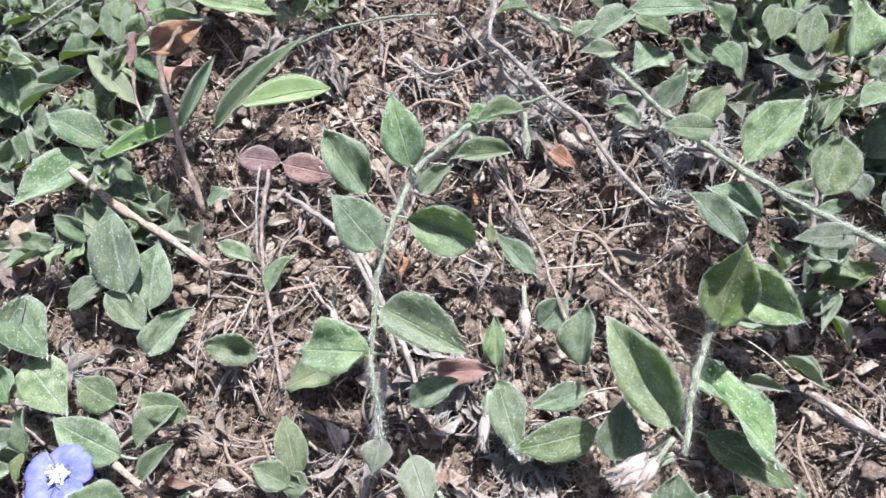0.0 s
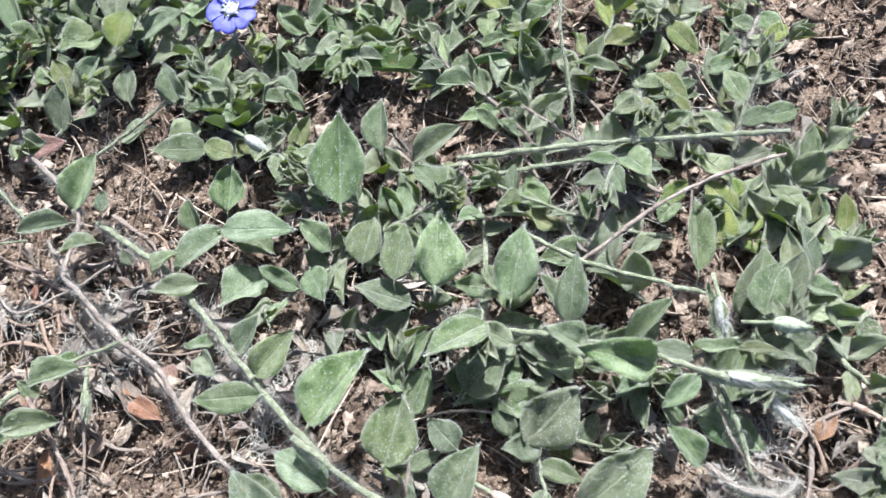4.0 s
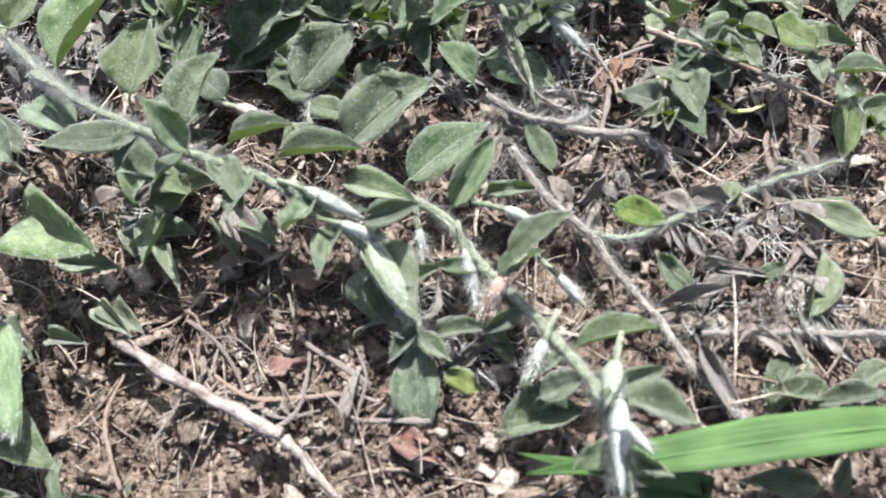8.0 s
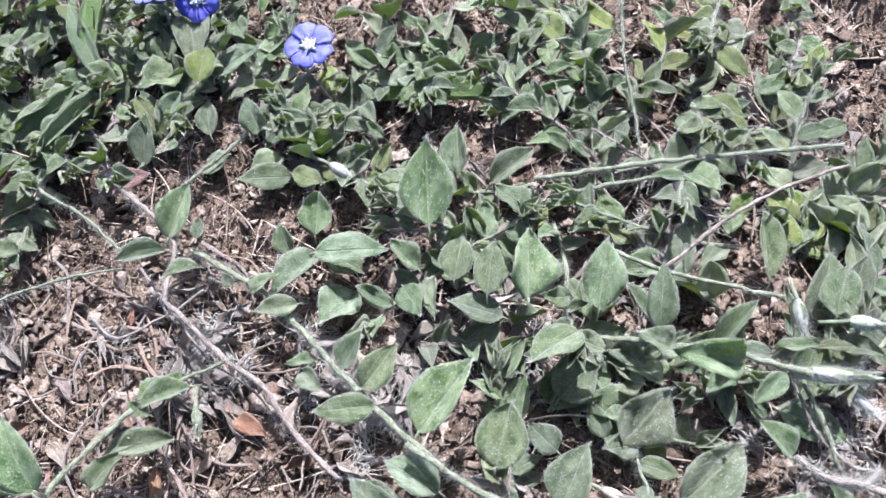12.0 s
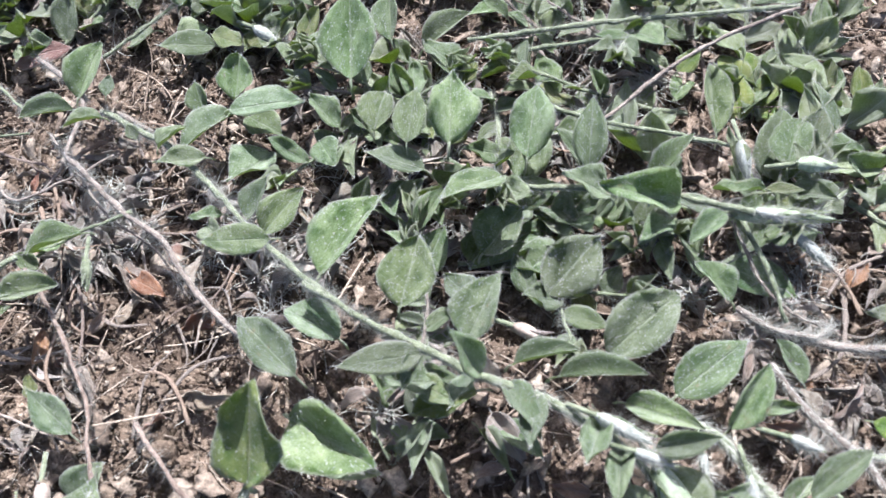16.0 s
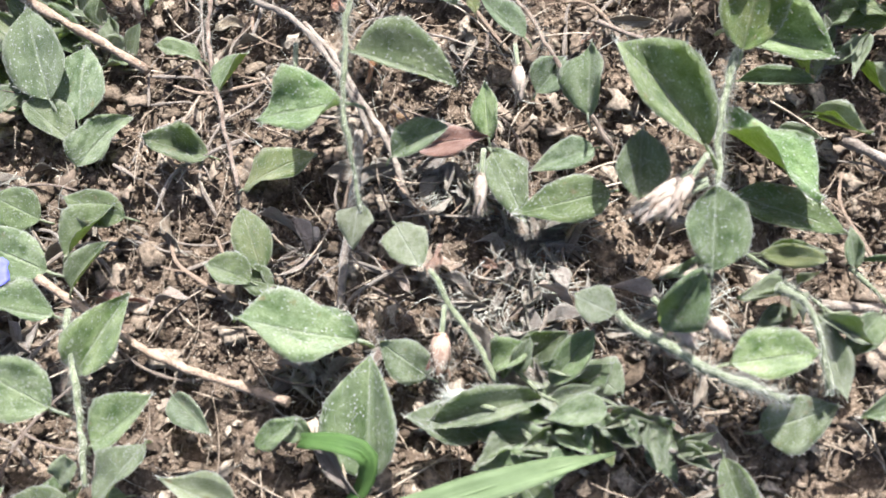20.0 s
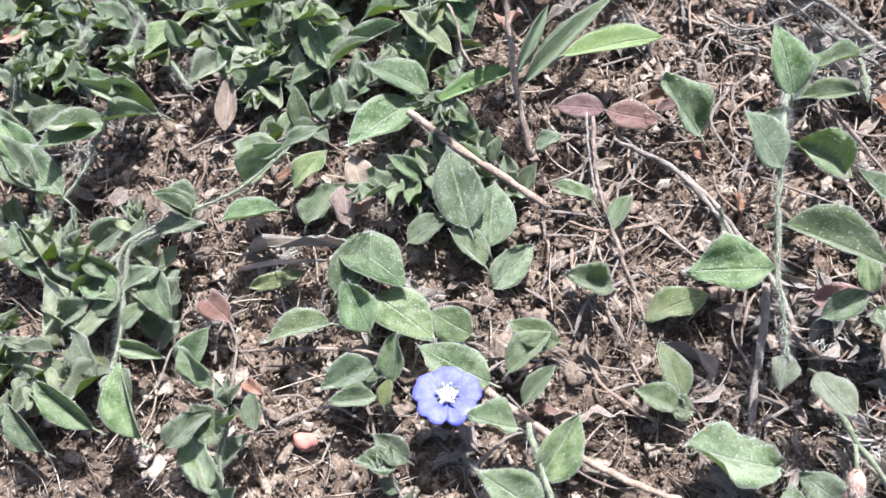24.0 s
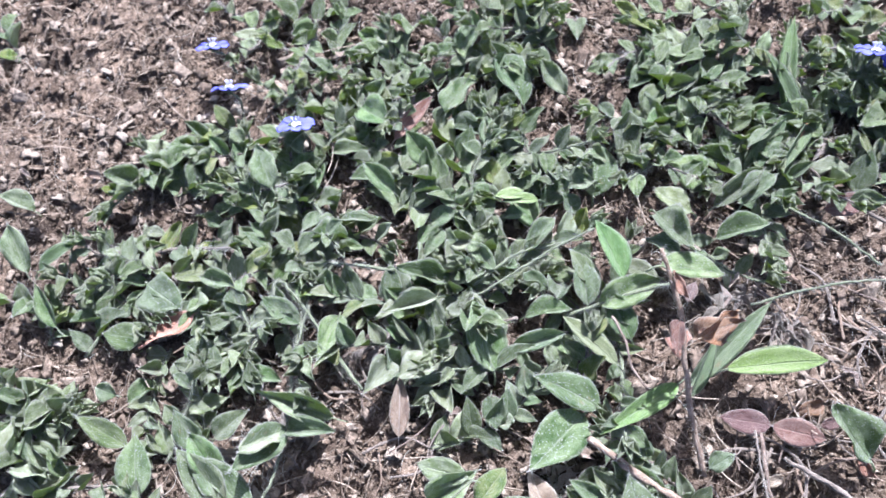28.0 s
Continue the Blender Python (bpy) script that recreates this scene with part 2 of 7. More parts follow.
GREY_TOP = leaf_material("bleached_leaf", (0.22, 0.165, 0.125), (0.44, 0.37, 0.295), (0.58, 0.55, 0.48), (0.4, 0.36, 0.28), 0.3, 0.15)
SILVER_DRY = leaf_material("silvery_dry_leaf", (0.27, 0.225, 0.185), (0.50, 0.45, 0.385), (0.58, 0.55, 0.48), (0.4, 0.36, 0.28), 0.3, 0.15)
STEM = plain_material("downy_stem", (0.075, 0.092, 0.048), (0.215, 0.24, 0.155), 900, 0.75, 0.0005, fuzz=0.3)
OLD_STEM = plain_material("woody_stem", (0.085, 0.060, 0.046), (0.26, 0.205, 0.165), 600, 0.85, 0.0006, fuzz=0.1)
GREY_STEM = plain_material("grey_hairy_stem", (0.10, 0.082, 0.066), (0.25, 0.213, 0.178), 600, 0.85, 0.0006, fuzz=0.25)
YELLOW_STEM = plain_material("yellow_stalk", (0.42, 0.40, 0.10), (0.55, 0.52, 0.20), 200)
STRAW = plain_material("bleached_straw", (0.10, 0.078, 0.062), (0.33, 0.285, 0.238), 620, 0.88, 0.0006)
TWIG = plain_material("tan_twig", (0.15, 0.105, 0.074), (0.34, 0.26, 0.195), 620, 0.88, 0.0006)
HAIR = plain_material("white_hair", (0.42, 0.43, 0.37), (0.60, 0.60, 0.54), 30, 0.5, 0.0001, 0.3)
BUD = plain_material("downy_bud", (0.21, 0.165, 0.13), (0.37, 0.31, 0.26), 700)
BROWN_BUD = plain_material("brown_dry_bud", (0.20, 0.12, 0.085), (0.36, 0.25, 0.19), 500)
WHITE_BUD = plain_material("silvery_bud", (0.21, 0.23, 0.19), (0.37, 0.385, 0.35), 700, 0.8, 0.0002, 0.15)
SAGE_BUD = plain_material("sage_downy_bud", (0.20, 0.25, 0.15), (0.36, 0.41, 0.30), 500, 0.8, 0.0003, 0.2)
PETAL = plain_material("blue_petal", (0.085, 0.092, 0.42), (0.165, 0.175, 0.58), 260, 0.55, 0.0002, 0.3)
THROAT = plain_material("white_throat", (0.56, 0.58, 0.74), (0.74, 0.76, 0.86), 300, 0.6, 0.0001, 0.2)
STONE = plain_material("red_pebble", (0.22, 0.09, 0.068), (0.34, 0.16, 0.118), 300)
PALE_BUD = plain_material("pale_pebble", (0.28, 0.25, 0.22), (0.42, 0.38, 0.34), 300)


# ---- shapes ----
LIE = [
    (-0, -0.1, -0.6, -1, -0.1, -0),
    (-0, -1.7, -0.5, 1.2, -1.3, -2.5),
    (0, 0.9, -0.7, 0.2, -0.7, -6.8),
    (0, 0, -0.3, -0.3, -5.5, -0.2),
    (0, -0, -0, -0, -0.1, -0),
]

def ground_lie(x, y):
    """The slow rise and fall of the ground in metres: heights every 80 by 70 mm, eased between."""
    i, j = min(max((x + 0.24) / 0.08, 0.0), 4.999), min(max((y + 0.10) / 0.07, 0.0), 3.999)
    a, b = int(i), int(j)
    u, v = i - a, j - b
    u, v = u * u * (3 - 2 * u), v * v * (3 - 2 * v)
    low, top = LIE[b], LIE[b + 1]
    return ((low[a] * (1 - u) + low[a + 1] * u) * (1 - v) + (top[a] * (1 - u) + top[a + 1] * u) * v) / 1000


def ground_height(x, y):
    """Rough surface of the ground in metres."""
    p = Vector((x, y, 0.0))
    return ground_lie(x, y) + 0.0016 * noise.noise(p * 30) + 0.0012 * noise.noise(p * 80 + Vector((5, 1, 0)))


def ground_grain(x, y):
    p = Vector((x, y, 0.0))
    pit = max(0.0, noise.noise(p * 95 + Vector((9, 2, 0))) - 0.08)
    return ground_height(x, y) - 0.0068 * pit + 0.0022 * noise.noise(p * 170) + 0.0018 * abs(noise.noise(p * 380)) - 0.0006


def mesh_object(name, bm, mats, parent=None, label=""):
    data = bpy.data.meshes.new(name)
    bm.to_mesh(data)
    bm.free()
    for m in mats:
        data.materials.append(m)
    ob = new(name, data)
    if parent:
        ob.parent = parent
    if label:
        ob["label"] = label
    return ob


def part(name, bm, material, parent, label=""):
    return mesh_object(name, bm, [material] if not isinstance(material, (list, tuple)) else material, parent, label)


def thing(name, x, y, z, label, category, group=""):
    """An empty at the thing's base (metres)."""
    ob = new(name)
    ob.location, ob.empty_display_size = (x, y, z), 0.005
    return tagged(ob, label, category, group)


def spline(points, step):
    """A smooth line through points, with about that step."""
    pts = [Vector(p) for p in points]
    if len(pts) == 2:
        pts.insert(1, (pts[0] + pts[1]) / 2)
    ext = [pts[0] * 2 - pts[1], *pts, pts[-1] * 2 - pts[-2]]
    out = []
    for a, b, c, d in zip(ext, ext[1:], ext[2:], ext[3:]):
        n = max(2, int((c - b).length / step))
        for k in range(n):
            u = k / n
            out.append(0.5 * ((2 * b) + (c - a) * u + (2 * a - 5 * b + 4 * c - d) * u * u + (3 * b - a - 3 * c + d) * u ** 3))
    return [*out, pts[-1]]


def tube(bm, line, r0, r1, sides=7, knots=0.0, rng=random):
    """A tapering tube along a line, closed at both ends."""
    rings, up = [], Vector((0.13, 0.21, 0.97))
    for k, p in enumerate(line):
        way = (line[min(k + 1, len(line) - 1)] - line[max(k - 1, 0)]).normalized()
        side = way.cross(up).normalized() if abs(way.dot(up)) < 0.98 else Vector((1, 0, 0))
        top = side.cross(way)
        r = r0 + (r1 - r0) * k / (len(line) - 1)
        r *= 1 + knots * rng.uniform(-1, 1)
        rings.append([bm.verts.new(p + (side * math.cos(a) + top * math.sin(a)) * r) for a in (2 * math.pi * n / sides for n in range(sides))])
    for a, b in zip(rings, rings[1:]):
        for n in range(sides):
            bm.faces.new((a[n], a[(n + 1) % sides], b[(n + 1) % sides], b[n])).smooth = True
    bm.faces.new(rings[0][::-1])
    bm.faces.new(rings[-1])


def hairs(bm, line, r0, r1, per_mm, length, rng):
    """Fine down standing off a stem."""
    for k in range(len(line) - 1):
        a, b = line[k], line[k + 1]
        way = (b - a).normalized()
        for _ in range(int((b - a).length * 1000 * per_mm + rng.random())):
            p, ang = a.lerp(b, rng.random()), rng.uniform(0, 2 * math.pi)
            side = way.orthogonal().normalized()
            out = (Matrix.Rotation(ang, 3, way) @ side)
            r = r0 + (r1 - r0) * k / len(line)
            tip = p + out * (r + length * rng.uniform(0.5, 1.2)) + way * length * rng.uniform(-0.1, 0.8)
            w = way.cross(out) * 0.000021
            bm.faces.new([bm.verts.new(v) for v in (p + out * r * 0.8 - w, p + out * r * 0.8 + w, tip)])


def leaf_mesh(name, mats, fold=0.5, curl=0.2, wave=0.0, belly=0.42, point=0.8, twist=0.0, hairy=70, seed=1, rows=10, cols=6, thick=0.018, nick=0.0):
    """A leaf one unit long and one wide, base at the origin, tip along +y, upper face up."""
    rng = random.Random(seed)
    bm = bmesh.new()
    a = 0.74
    b = a * (1 - belly) / belly * point
    peak = max((k / 200) ** a * (1 - k / 200) ** b for k in range(1, 200))
    top, low, place = [], [], {}
    uv = bm.loops.layers.uv.new("leaf")
    ph = rng.uniform(0, 6)
    for i in range(rows + 1):
        s = i / rows
        s = 0.5 - 0.5 * math.cos(math.pi * s) if i not in (0, rows) else s
        w = 0.5 * (s ** a) * ((1 - s) ** b) / peak if 0 < s < 1 else 0.012
        row, uvs = [], []
        for j in range(cols + 1):
            u = 2 * j / cols - 1
            x = u * w * (1 + (nick * rng.uniform(-1, 0.3) if abs(u) == 1 else 0))
            z = fold * (math.sqrt(x * x + 0.0016) - 0.04) + wave * 0.12 * abs(u) ** 2 * math.sin(9 * s + ph + (1.3 if u > 0 else 0)) - curl * (s - 0.15) ** 2
            z += twist * x * s + 0.006 * rng.uniform(-1, 1) * abs(u)
            z += 0.018 * math.sin(s * 32 - abs(u) * 5) * (0.3 + abs(u)) * (1 - abs(u)) * 1.2
            row.append(Vector((x, s, z)))
            uvs.append((u * 0.5 + 0.5, s))
        top.append([bm.verts.new(p) for p in row])
        low.append([bm.verts.new(p - Vector((0, 0, thick * (1.0 - 0.5 * abs(2 * j / cols - 1))))) for j, p in enumerate(row)])
        for j, q in enumerate(uvs):
            place[top[-1][j]] = place[low[-1][j]] = q
    for i in range(rows):
        for j in range(cols):
            f = bm.faces.new((top[i][j], top[i][j + 1], top[i + 1][j + 1], top[i + 1][j]))
            g = bm.faces.new((low[i][j], low[i + 1][j], low[i + 1][j + 1], low[i][j + 1]))
            f.smooth = g.smooth = True
            g.material_index = 1
        for j in (0, cols):
            q = (top[i][j], top[i + 1][j], low[i + 1][j], low[i][j])
            bm.faces.new(q if j == 0 else q[::-1]).material_index = 1
    for i in (0, rows):
        for j in range(cols):
            q = (top[i][j], low[i][j], low[i][j + 1], top[i][j + 1])
            bm.faces.new(q if i == 0 else q[::-1]).material_index = 1
    for f in bm.faces:
        for corner in f.loops:
            corner[uv].uv = place[corner.vert]
    stalk = [Vector((0, 0.02, -thick * 0.5)), Vector((0, -0.05, -0.03)), Vector((0.01, -0.12, -0.09)), Vector((0.012, -0.17, -0.2))]
    first = len(bm.faces)
    tube(bm, stalk, 0.03, 0.024, 5)
    bm.faces.ensure_lookup_table()
    for f in bm.faces[first:]:
        f.material_index = 1
    for n in range(hairy):
        i, edge = rng.randrange(1, rows), rng.random() < 0.6
        j = rng.choice((0, cols)) if edge else rng.randrange(1, cols)
        p = top[i][j].co.lerp(top[i + 1][j].co, rng.random())
        sgn = 1 if j * 2 > cols else -1
        tip = p + (Vector((sgn * rng.uniform(0.0, 0.07), rng.uniform(-0.03, 0.09), rng.uniform(-0.02, 0.05))) * rng.uniform(0.4, 1.1) if edge else Vector((rng.uniform(-0.09, 0.09), rng.uniform(0.0, 0.13), rng.uniform(0.008, 0.03))))
        w = Vector((0.0017, -0.0030, 0.0))
        bm.faces.new([bm.verts.new(v) for v in (p - w, p + w, tip)]).material_index = 2
    data = bpy.data.meshes.new(name)
    bm.to_mesh(data)
    bm.free()
    for m in mats:
        data.materials.append(m)
    return data


def family(mats, count, hairy, seed, **fixed):
    rng = random.Random(seed)
    out = []
    for n in range(count):
        shape = dict(fold=rng.uniform(0.35, 1.0), curl=rng.uniform(-0.4, 0.6), wave=rng.choice((0.1, 0.3, 0.5, 0.8, 1.2)), belly=rng.uniform(0.38, 0.48),
                     point=rng.uniform(0.8, 1.2), twist=rng.uniform(-0.35, 0.35), nick=rng.choice((0, 0.04, 0.08)))
        shape.update(fixed)
        out.append(leaf_mesh("leaf", mats, hairy=hairy, seed=seed * 50 + n, **shape))
    return out


LEAVES = {
    "g": family([LEAF_TOP, LEAF_BACK, HAIR], 18, 170, 1),
    "f": family([LEAF_TOP, LEAF_BACK, HAIR], 5, 90, 2, fold=0.28, wave=0.25, curl=0.1),
    "v": family([LEAF_TOP, LEAF_BACK, HAIR], 5, 110, 3, fold=1.0, wave=0.2),
    "w": family([LEAF_TOP, LEAF_BACK, HAIR], 4, 80, 4, fold=0.45, wave=1.5),
    "u": family([LEAF_BACK, LEAF_TOP, HAIR], 4, 110, 5, fold=0.35),
    "y": family([YELLOW_TOP, LEAF_BACK, HAIR], 4, 60, 6, fold=0.28),
    "b": family([BROWN_TOP, BROWN_TOP, HAIR], 5, 25, 7, fold=0.5, wave=1.4, curl=0.5),
    "t": family([TERRA_TOP, TERRA_TOP, HAIR], 2, 20, 15, fold=0.2, wave=0.7, curl=0.2),
    "r": family([RED_TOP, RED_TOP, HAIR], 3, 30, 8, fold=0.3),
    "d": family([GREY_TOP, GREY_TOP, HAIR], 4, 25, 9, fold=0.6, wave=1.2, curl=0.6),
    "m": family([YELLOW_GREEN, YELLOW_GREEN, HAIR], 3, 0, 12, fold=0.35, wave=0.1, belly=0.45, point=1.0, curl=0.1),
    "n": family([GRASS_TOP, GRASS_TOP, HAIR], 4, 0, 13, fold=0.6, wave=0.15, belly=0.4, point=1.0, curl=0.2),
    "h": family([SILVER_DRY, SILVER_DRY, HAIR], 5, 200, 14, fold=1.0, wave=1.1, point=1.3, curl=1.2, twist=1.0, nick=0.08),
    "s": family([LEAF_BACK, LEAF_TOP, HAIR], 4, 150, 10, fold=1.3, belly=0.36, point=1.1),
}
LEAF_LABEL = {"y": "yellowing leaf", "b": "withered brown leaf", "r": "reddened leaf", "d": "bleached dry leaf"}
LEAF_LABEL["t"] = "russet dead leaf"
LEAF_LABEL["h"] = "shrivelled silvery dry leaf"
leaf_count = {}


def put_leaf(parent, base, tip, width, roll=0.0, kind="g", name="leaf"):
    """One leaf from base to tip (millimetres), width as a share of its length, rolled about its midrib by degrees."""
    k = leaf_count[kind] = leaf_count.get(kind, -1) + 1
    mesh = LEAVES[kind][(k * 5) % len(LEAVES[kind])]
    a, b = Vector(base) / 1000, Vector(tip) / 1000
    way = b - a
    size = way.length
    y = way.normalized()
    x = y.cross(Vector((0, 0, 1)))
    x = x.normalized() if x.length > 1e-4 else Vector((1, 0, 0))
    x = Matrix.Rotation(radians(roll), 3, y) @ x
    z = x.cross(y)
    m = Matrix((x, y, z)).transposed().to_4x4() @ Matrix.Diagonal((size * width, size, size * (0.4 + 0.6 * width), 1))
    ob = new(name, mesh)
    ob.parent = parent
    m.translation = a - parent.location
    ob.matrix_basis = m
    if kind in LEAF_LABEL:
        ob["label"] = LEAF_LABEL[kind]
    return ob


def put_stem(parent, points, r0, r1, mat=None, down=1.0, name="stem", label="", seed=0, sides=7):
    """A stem through points (millimetres), radii in millimetres, with its down."""
    rng = random.Random(seed + len(points) * 7 + int(points[0][0] * 13))
    line = [p / 1000 - parent.location for p in spline(points, 1.4)]
    bm = bmesh.new()
    line = [p + Vector((rng.gauss(0, 0.00009), rng.gauss(0, 0.00009), rng.gauss(0, 0.00006))) for p in line]
    tube(bm, line, r0 * 0.7 / 1000, r1 * 0.7 / 1000, sides, 0.24, rng)
    ob = part(name, bm, mat or STEM, parent, label)
    if down:
        bm = bmesh.new()
        hairs(bm, line, r0 * 0.7 / 1000, r1 * 0.7 / 1000, 24 * down, 0.0015, rng)
        part("down", bm, HAIR, ob, "fine white down")
    return line


def put_blade(parent, points, width, mat, name="blade"):
    """A creased grass blade along points (millimetres), tapering to its last point."""
    line = [p / 1000 - parent.location for p in spline(points, 1.2)]
    bm, n, rings, place = bmesh.new(), len(line), [], {}
    for k, p in enumerate(line):
        way = (line[min(k + 1, n - 1)] - line[max(k - 1, 0)]).normalized()
        side = way.cross(Vector((0.0, 0.25, 1.0))).normalized()
        up = side.cross(way)
        s = k / (n - 1)
        w = width / 2000 * (0.75 + 0.25 * math.sin(math.pi * min(1, s * 1.4))) * min(1.0, (1.02 - s) * 3.2)
        row = [p + side * (u * w) + up * (abs(u) * w * 0.35 + 0.00012 * math.sin(k * 0.9 + u * 3)) for u in (-1, -0.5, 0, 0.5, 1)]
        rings.append([bm.verts.new(q) for q in row] + [bm.verts.new(q - up * 0.00016) for q in row[::-1]])
        for i, v in enumerate(rings[-1]):
            place[v] = (min(i, 9 - i) / 4, s)
    for a, b in zip(rings, rings[1:]):
        for i in range(10):
            bm.faces.new((a[i], a[(i + 1) % 10], b[(i + 1) % 10], b[i])).smooth = True
    bm.faces.new(rings[0][::-1])
    bm.faces.new(rings[-1])
    uv = bm.loops.layers.uv.new("leaf")
    for f in bm.faces:
        for corner in f.loops:
            corner[uv].uv = place[corner.vert]
    ob = part(name, bm, mat, parent)
    bm = bmesh.new()
    tube(bm, [p - Vector((0, 0, 0.00005)) for p in line[:-3]], width / 16000, width / 30000, 6)
    part("midrib", bm, mat, ob)
    return ob


def blue_flower(at, radius, tilt, turn, label):
    """Five-lobed funnel flower; at: its heart (millimetres); tilt: degrees from the zenith towards the viewer's side."""
    x, y, z = (v / 1000 for v in at)
    base = thing("blue_flower", x, y, ground_height(x, y), label, "flower", "blue flowers")
    heart = Vector((x, y, z)) - base.location
    face = Matrix.Translation(heart) @ pose(0, 0, 0, tilt, 0, 15) @ pose(0, 0, 0, 0, 0, turn)
    r = radius / 1000
    rng = random.Random(int(x * 1e5))
    for k in range(5):
        bm, rows, cols, grid = bmesh.new(), 7, 8, []
        bend = rng.uniform(-0.15, 0.25)
        for i in range(rows + 1):
            s = i / rows
            row = []
            for j in range(cols + 1):
                u = 2 * j / cols - 1
                half = radians(38) * (1 - 0.06 * s)
                edge = 1.0 - 0.20 * abs(u) ** 3 - 0.09 * math.exp(-(u / 0.22) ** 2)
                d = r * (0.16 + 0.84 * s * edge)
                h = r * (0.30 * s ** 0.6 - 0.28 - 0.16 * s ** 3 + bend * 0.3 * s * s) + r * 0.055 * math.cos(u * 5.2) * s + r * 0.02 * math.sin(u * 13 + k) * s
                row.append(Vector((d * math.sin(u * half), d * math.cos(u * half), h)))
            grid.append(row)
        top = [[bm.verts.new(p) for p in row] for row in grid]
        low = [[bm.verts.new(p - Vector((0, 0, r * 0.02))) for p in row] for row in grid]
        for i in range(rows):
            for j in range(cols):
                for g, order in ((top, 1), (low, -1)):
                    q = (g[i][j], g[i][j + 1], g[i + 1][j + 1], g[i + 1][j])
                    bm.faces.new(q[::order]).smooth = True
        for i in range(rows):
            bm.faces.new((top[i][0], top[i + 1][0], low[i + 1][0], low[i][0]))
            bm.faces.new((top[i][cols], low[i][cols], low[i + 1][cols], top[i + 1][cols]))
        for j in range(cols):
            bm.faces.new((top[rows][j], top[rows][j + 1], low[rows][j + 1], low[rows][j]))
        ob = part("petal", bm, PETAL, base)
        ob.matrix_basis = face @ pose(0, 0, 0, rng.uniform(-5, 5), 0, 72 * k)
        # white ray of the star, lying on the petal
        bm = bmesh.new()
        pts = [(0.0, 0.10), (0.075, 0.17), (0.06, 0.25), (0.012, 0.33), (-0.012, 0.33), (-0.06, 0.25), (-0.075, 0.17)]
        ring = []
        for u, v in pts:
            s = max(0.0, (v - 0.16) / 0.84)
            hh = 0.30 * s ** 0.6 - 0.28 - 0.16 * s ** 3 + bend * 0.3 * s * s + 0.055 * s
            ring.append((r * u, r * v, r * (hh + 0.05)))
        up = [bm.verts.new(q) for q in ring]
        dn = [bm.verts.new((q[0], q[1], q[2] - r * 0.03)) for q in ring]
        bm.faces.new(up)
        bm.faces.new(dn[::-1])
        for i in range(len(ring)):
            bm.faces.new((up[i], dn[i], dn[(i + 1) % len(ring)], up[(i + 1) % len(ring)]))
        part("star_ray", bm, THROAT, ob, "white ray of the throat").matrix_basis = Matrix.Identity(4)
    bm = bmesh.new()
    bmesh.ops.create_uvsphere(bm, u_segments=14, v_segments=8, radius=r * 0.25)
    for v in bm.verts:
        v.co.z = v.co.z * 0.45 - r * 0.13
    for f in bm.faces:
        f.smooth = True
    part("throat", bm, THROAT, base, "white throat").matrix_basis = face
    for k in range(5):
        bm = bmesh.new()
        a = radians(72 * k + 36)
        line = spline([(0.1 * r * math.sin(a), 0.1 * r * math.cos(a), -0.1 * r), (0.12 * r * math.sin(a), 0.12 * r * math.cos(a), 0.08 * r), (0.18 * r * math.sin(a), 0.18 * r * math.cos(a), 0.20 * r)], r * 0.1)
        tube(bm, line, r * 0.022, r * 0.018, 5)
        bmesh.ops.create_icosphere(bm, subdivisions=1, radius=r * 0.045, matrix=Matrix.Translation(line[-1]) @ Matrix.Diagonal((1, 1, 1.8, 1)))
        part("stamen", bm, THROAT, base).matrix_basis = face
    bm = bmesh.new()
    foot = Vector((rng.uniform(-0.002, 0.002), rng.uniform(0.0, 0.003), 0.0))
    tube(bm, spline([foot, (foot + heart) / 2 + Vector((0.0008, 0.0005, 0)), heart - (face.to_3x3() @ Vector((0, 0, r * 0.42)))], 0.001), 0.00035, 0.0003, 6)
    stalk = part("stalk", bm, STEM, base)
    bm = bmesh.new()
    hairs(bm, spline([foot, heart - Vector((0, 0, r * 0.4))], 0.001), 0.0003, 0.0003, 8, 0.0009, rng)
    part("down", bm, HAIR, stalk, "fine white down")
    for k in range(5):
        a = radians(72 * k)
        ob = new("sepal", LEAVES["s"][k % 4])
        ob.parent = base
        ob.matrix_basis = face @ Matrix.Translation((0, 0, -r * 0.42)) @ pose(0, 0, 0, 0, 0, 72 * k) @ pose(0, 0, 0, 10) @ Matrix.Diagonal((r * 0.3, r * 0.75, r * 0.5, 1))


BUD_LOOK = {"green": (STEM, 0.6), "beige": (BUD, 0.5), "brown": (BROWN_BUD, 2.2), "white": (WHITE_BUD, 2.4), "sage": (SAGE_BUD, 2.0)}


CALYX = {"green": "g", "beige": "d", "brown": "b", "white": "s", "sage": "s"}


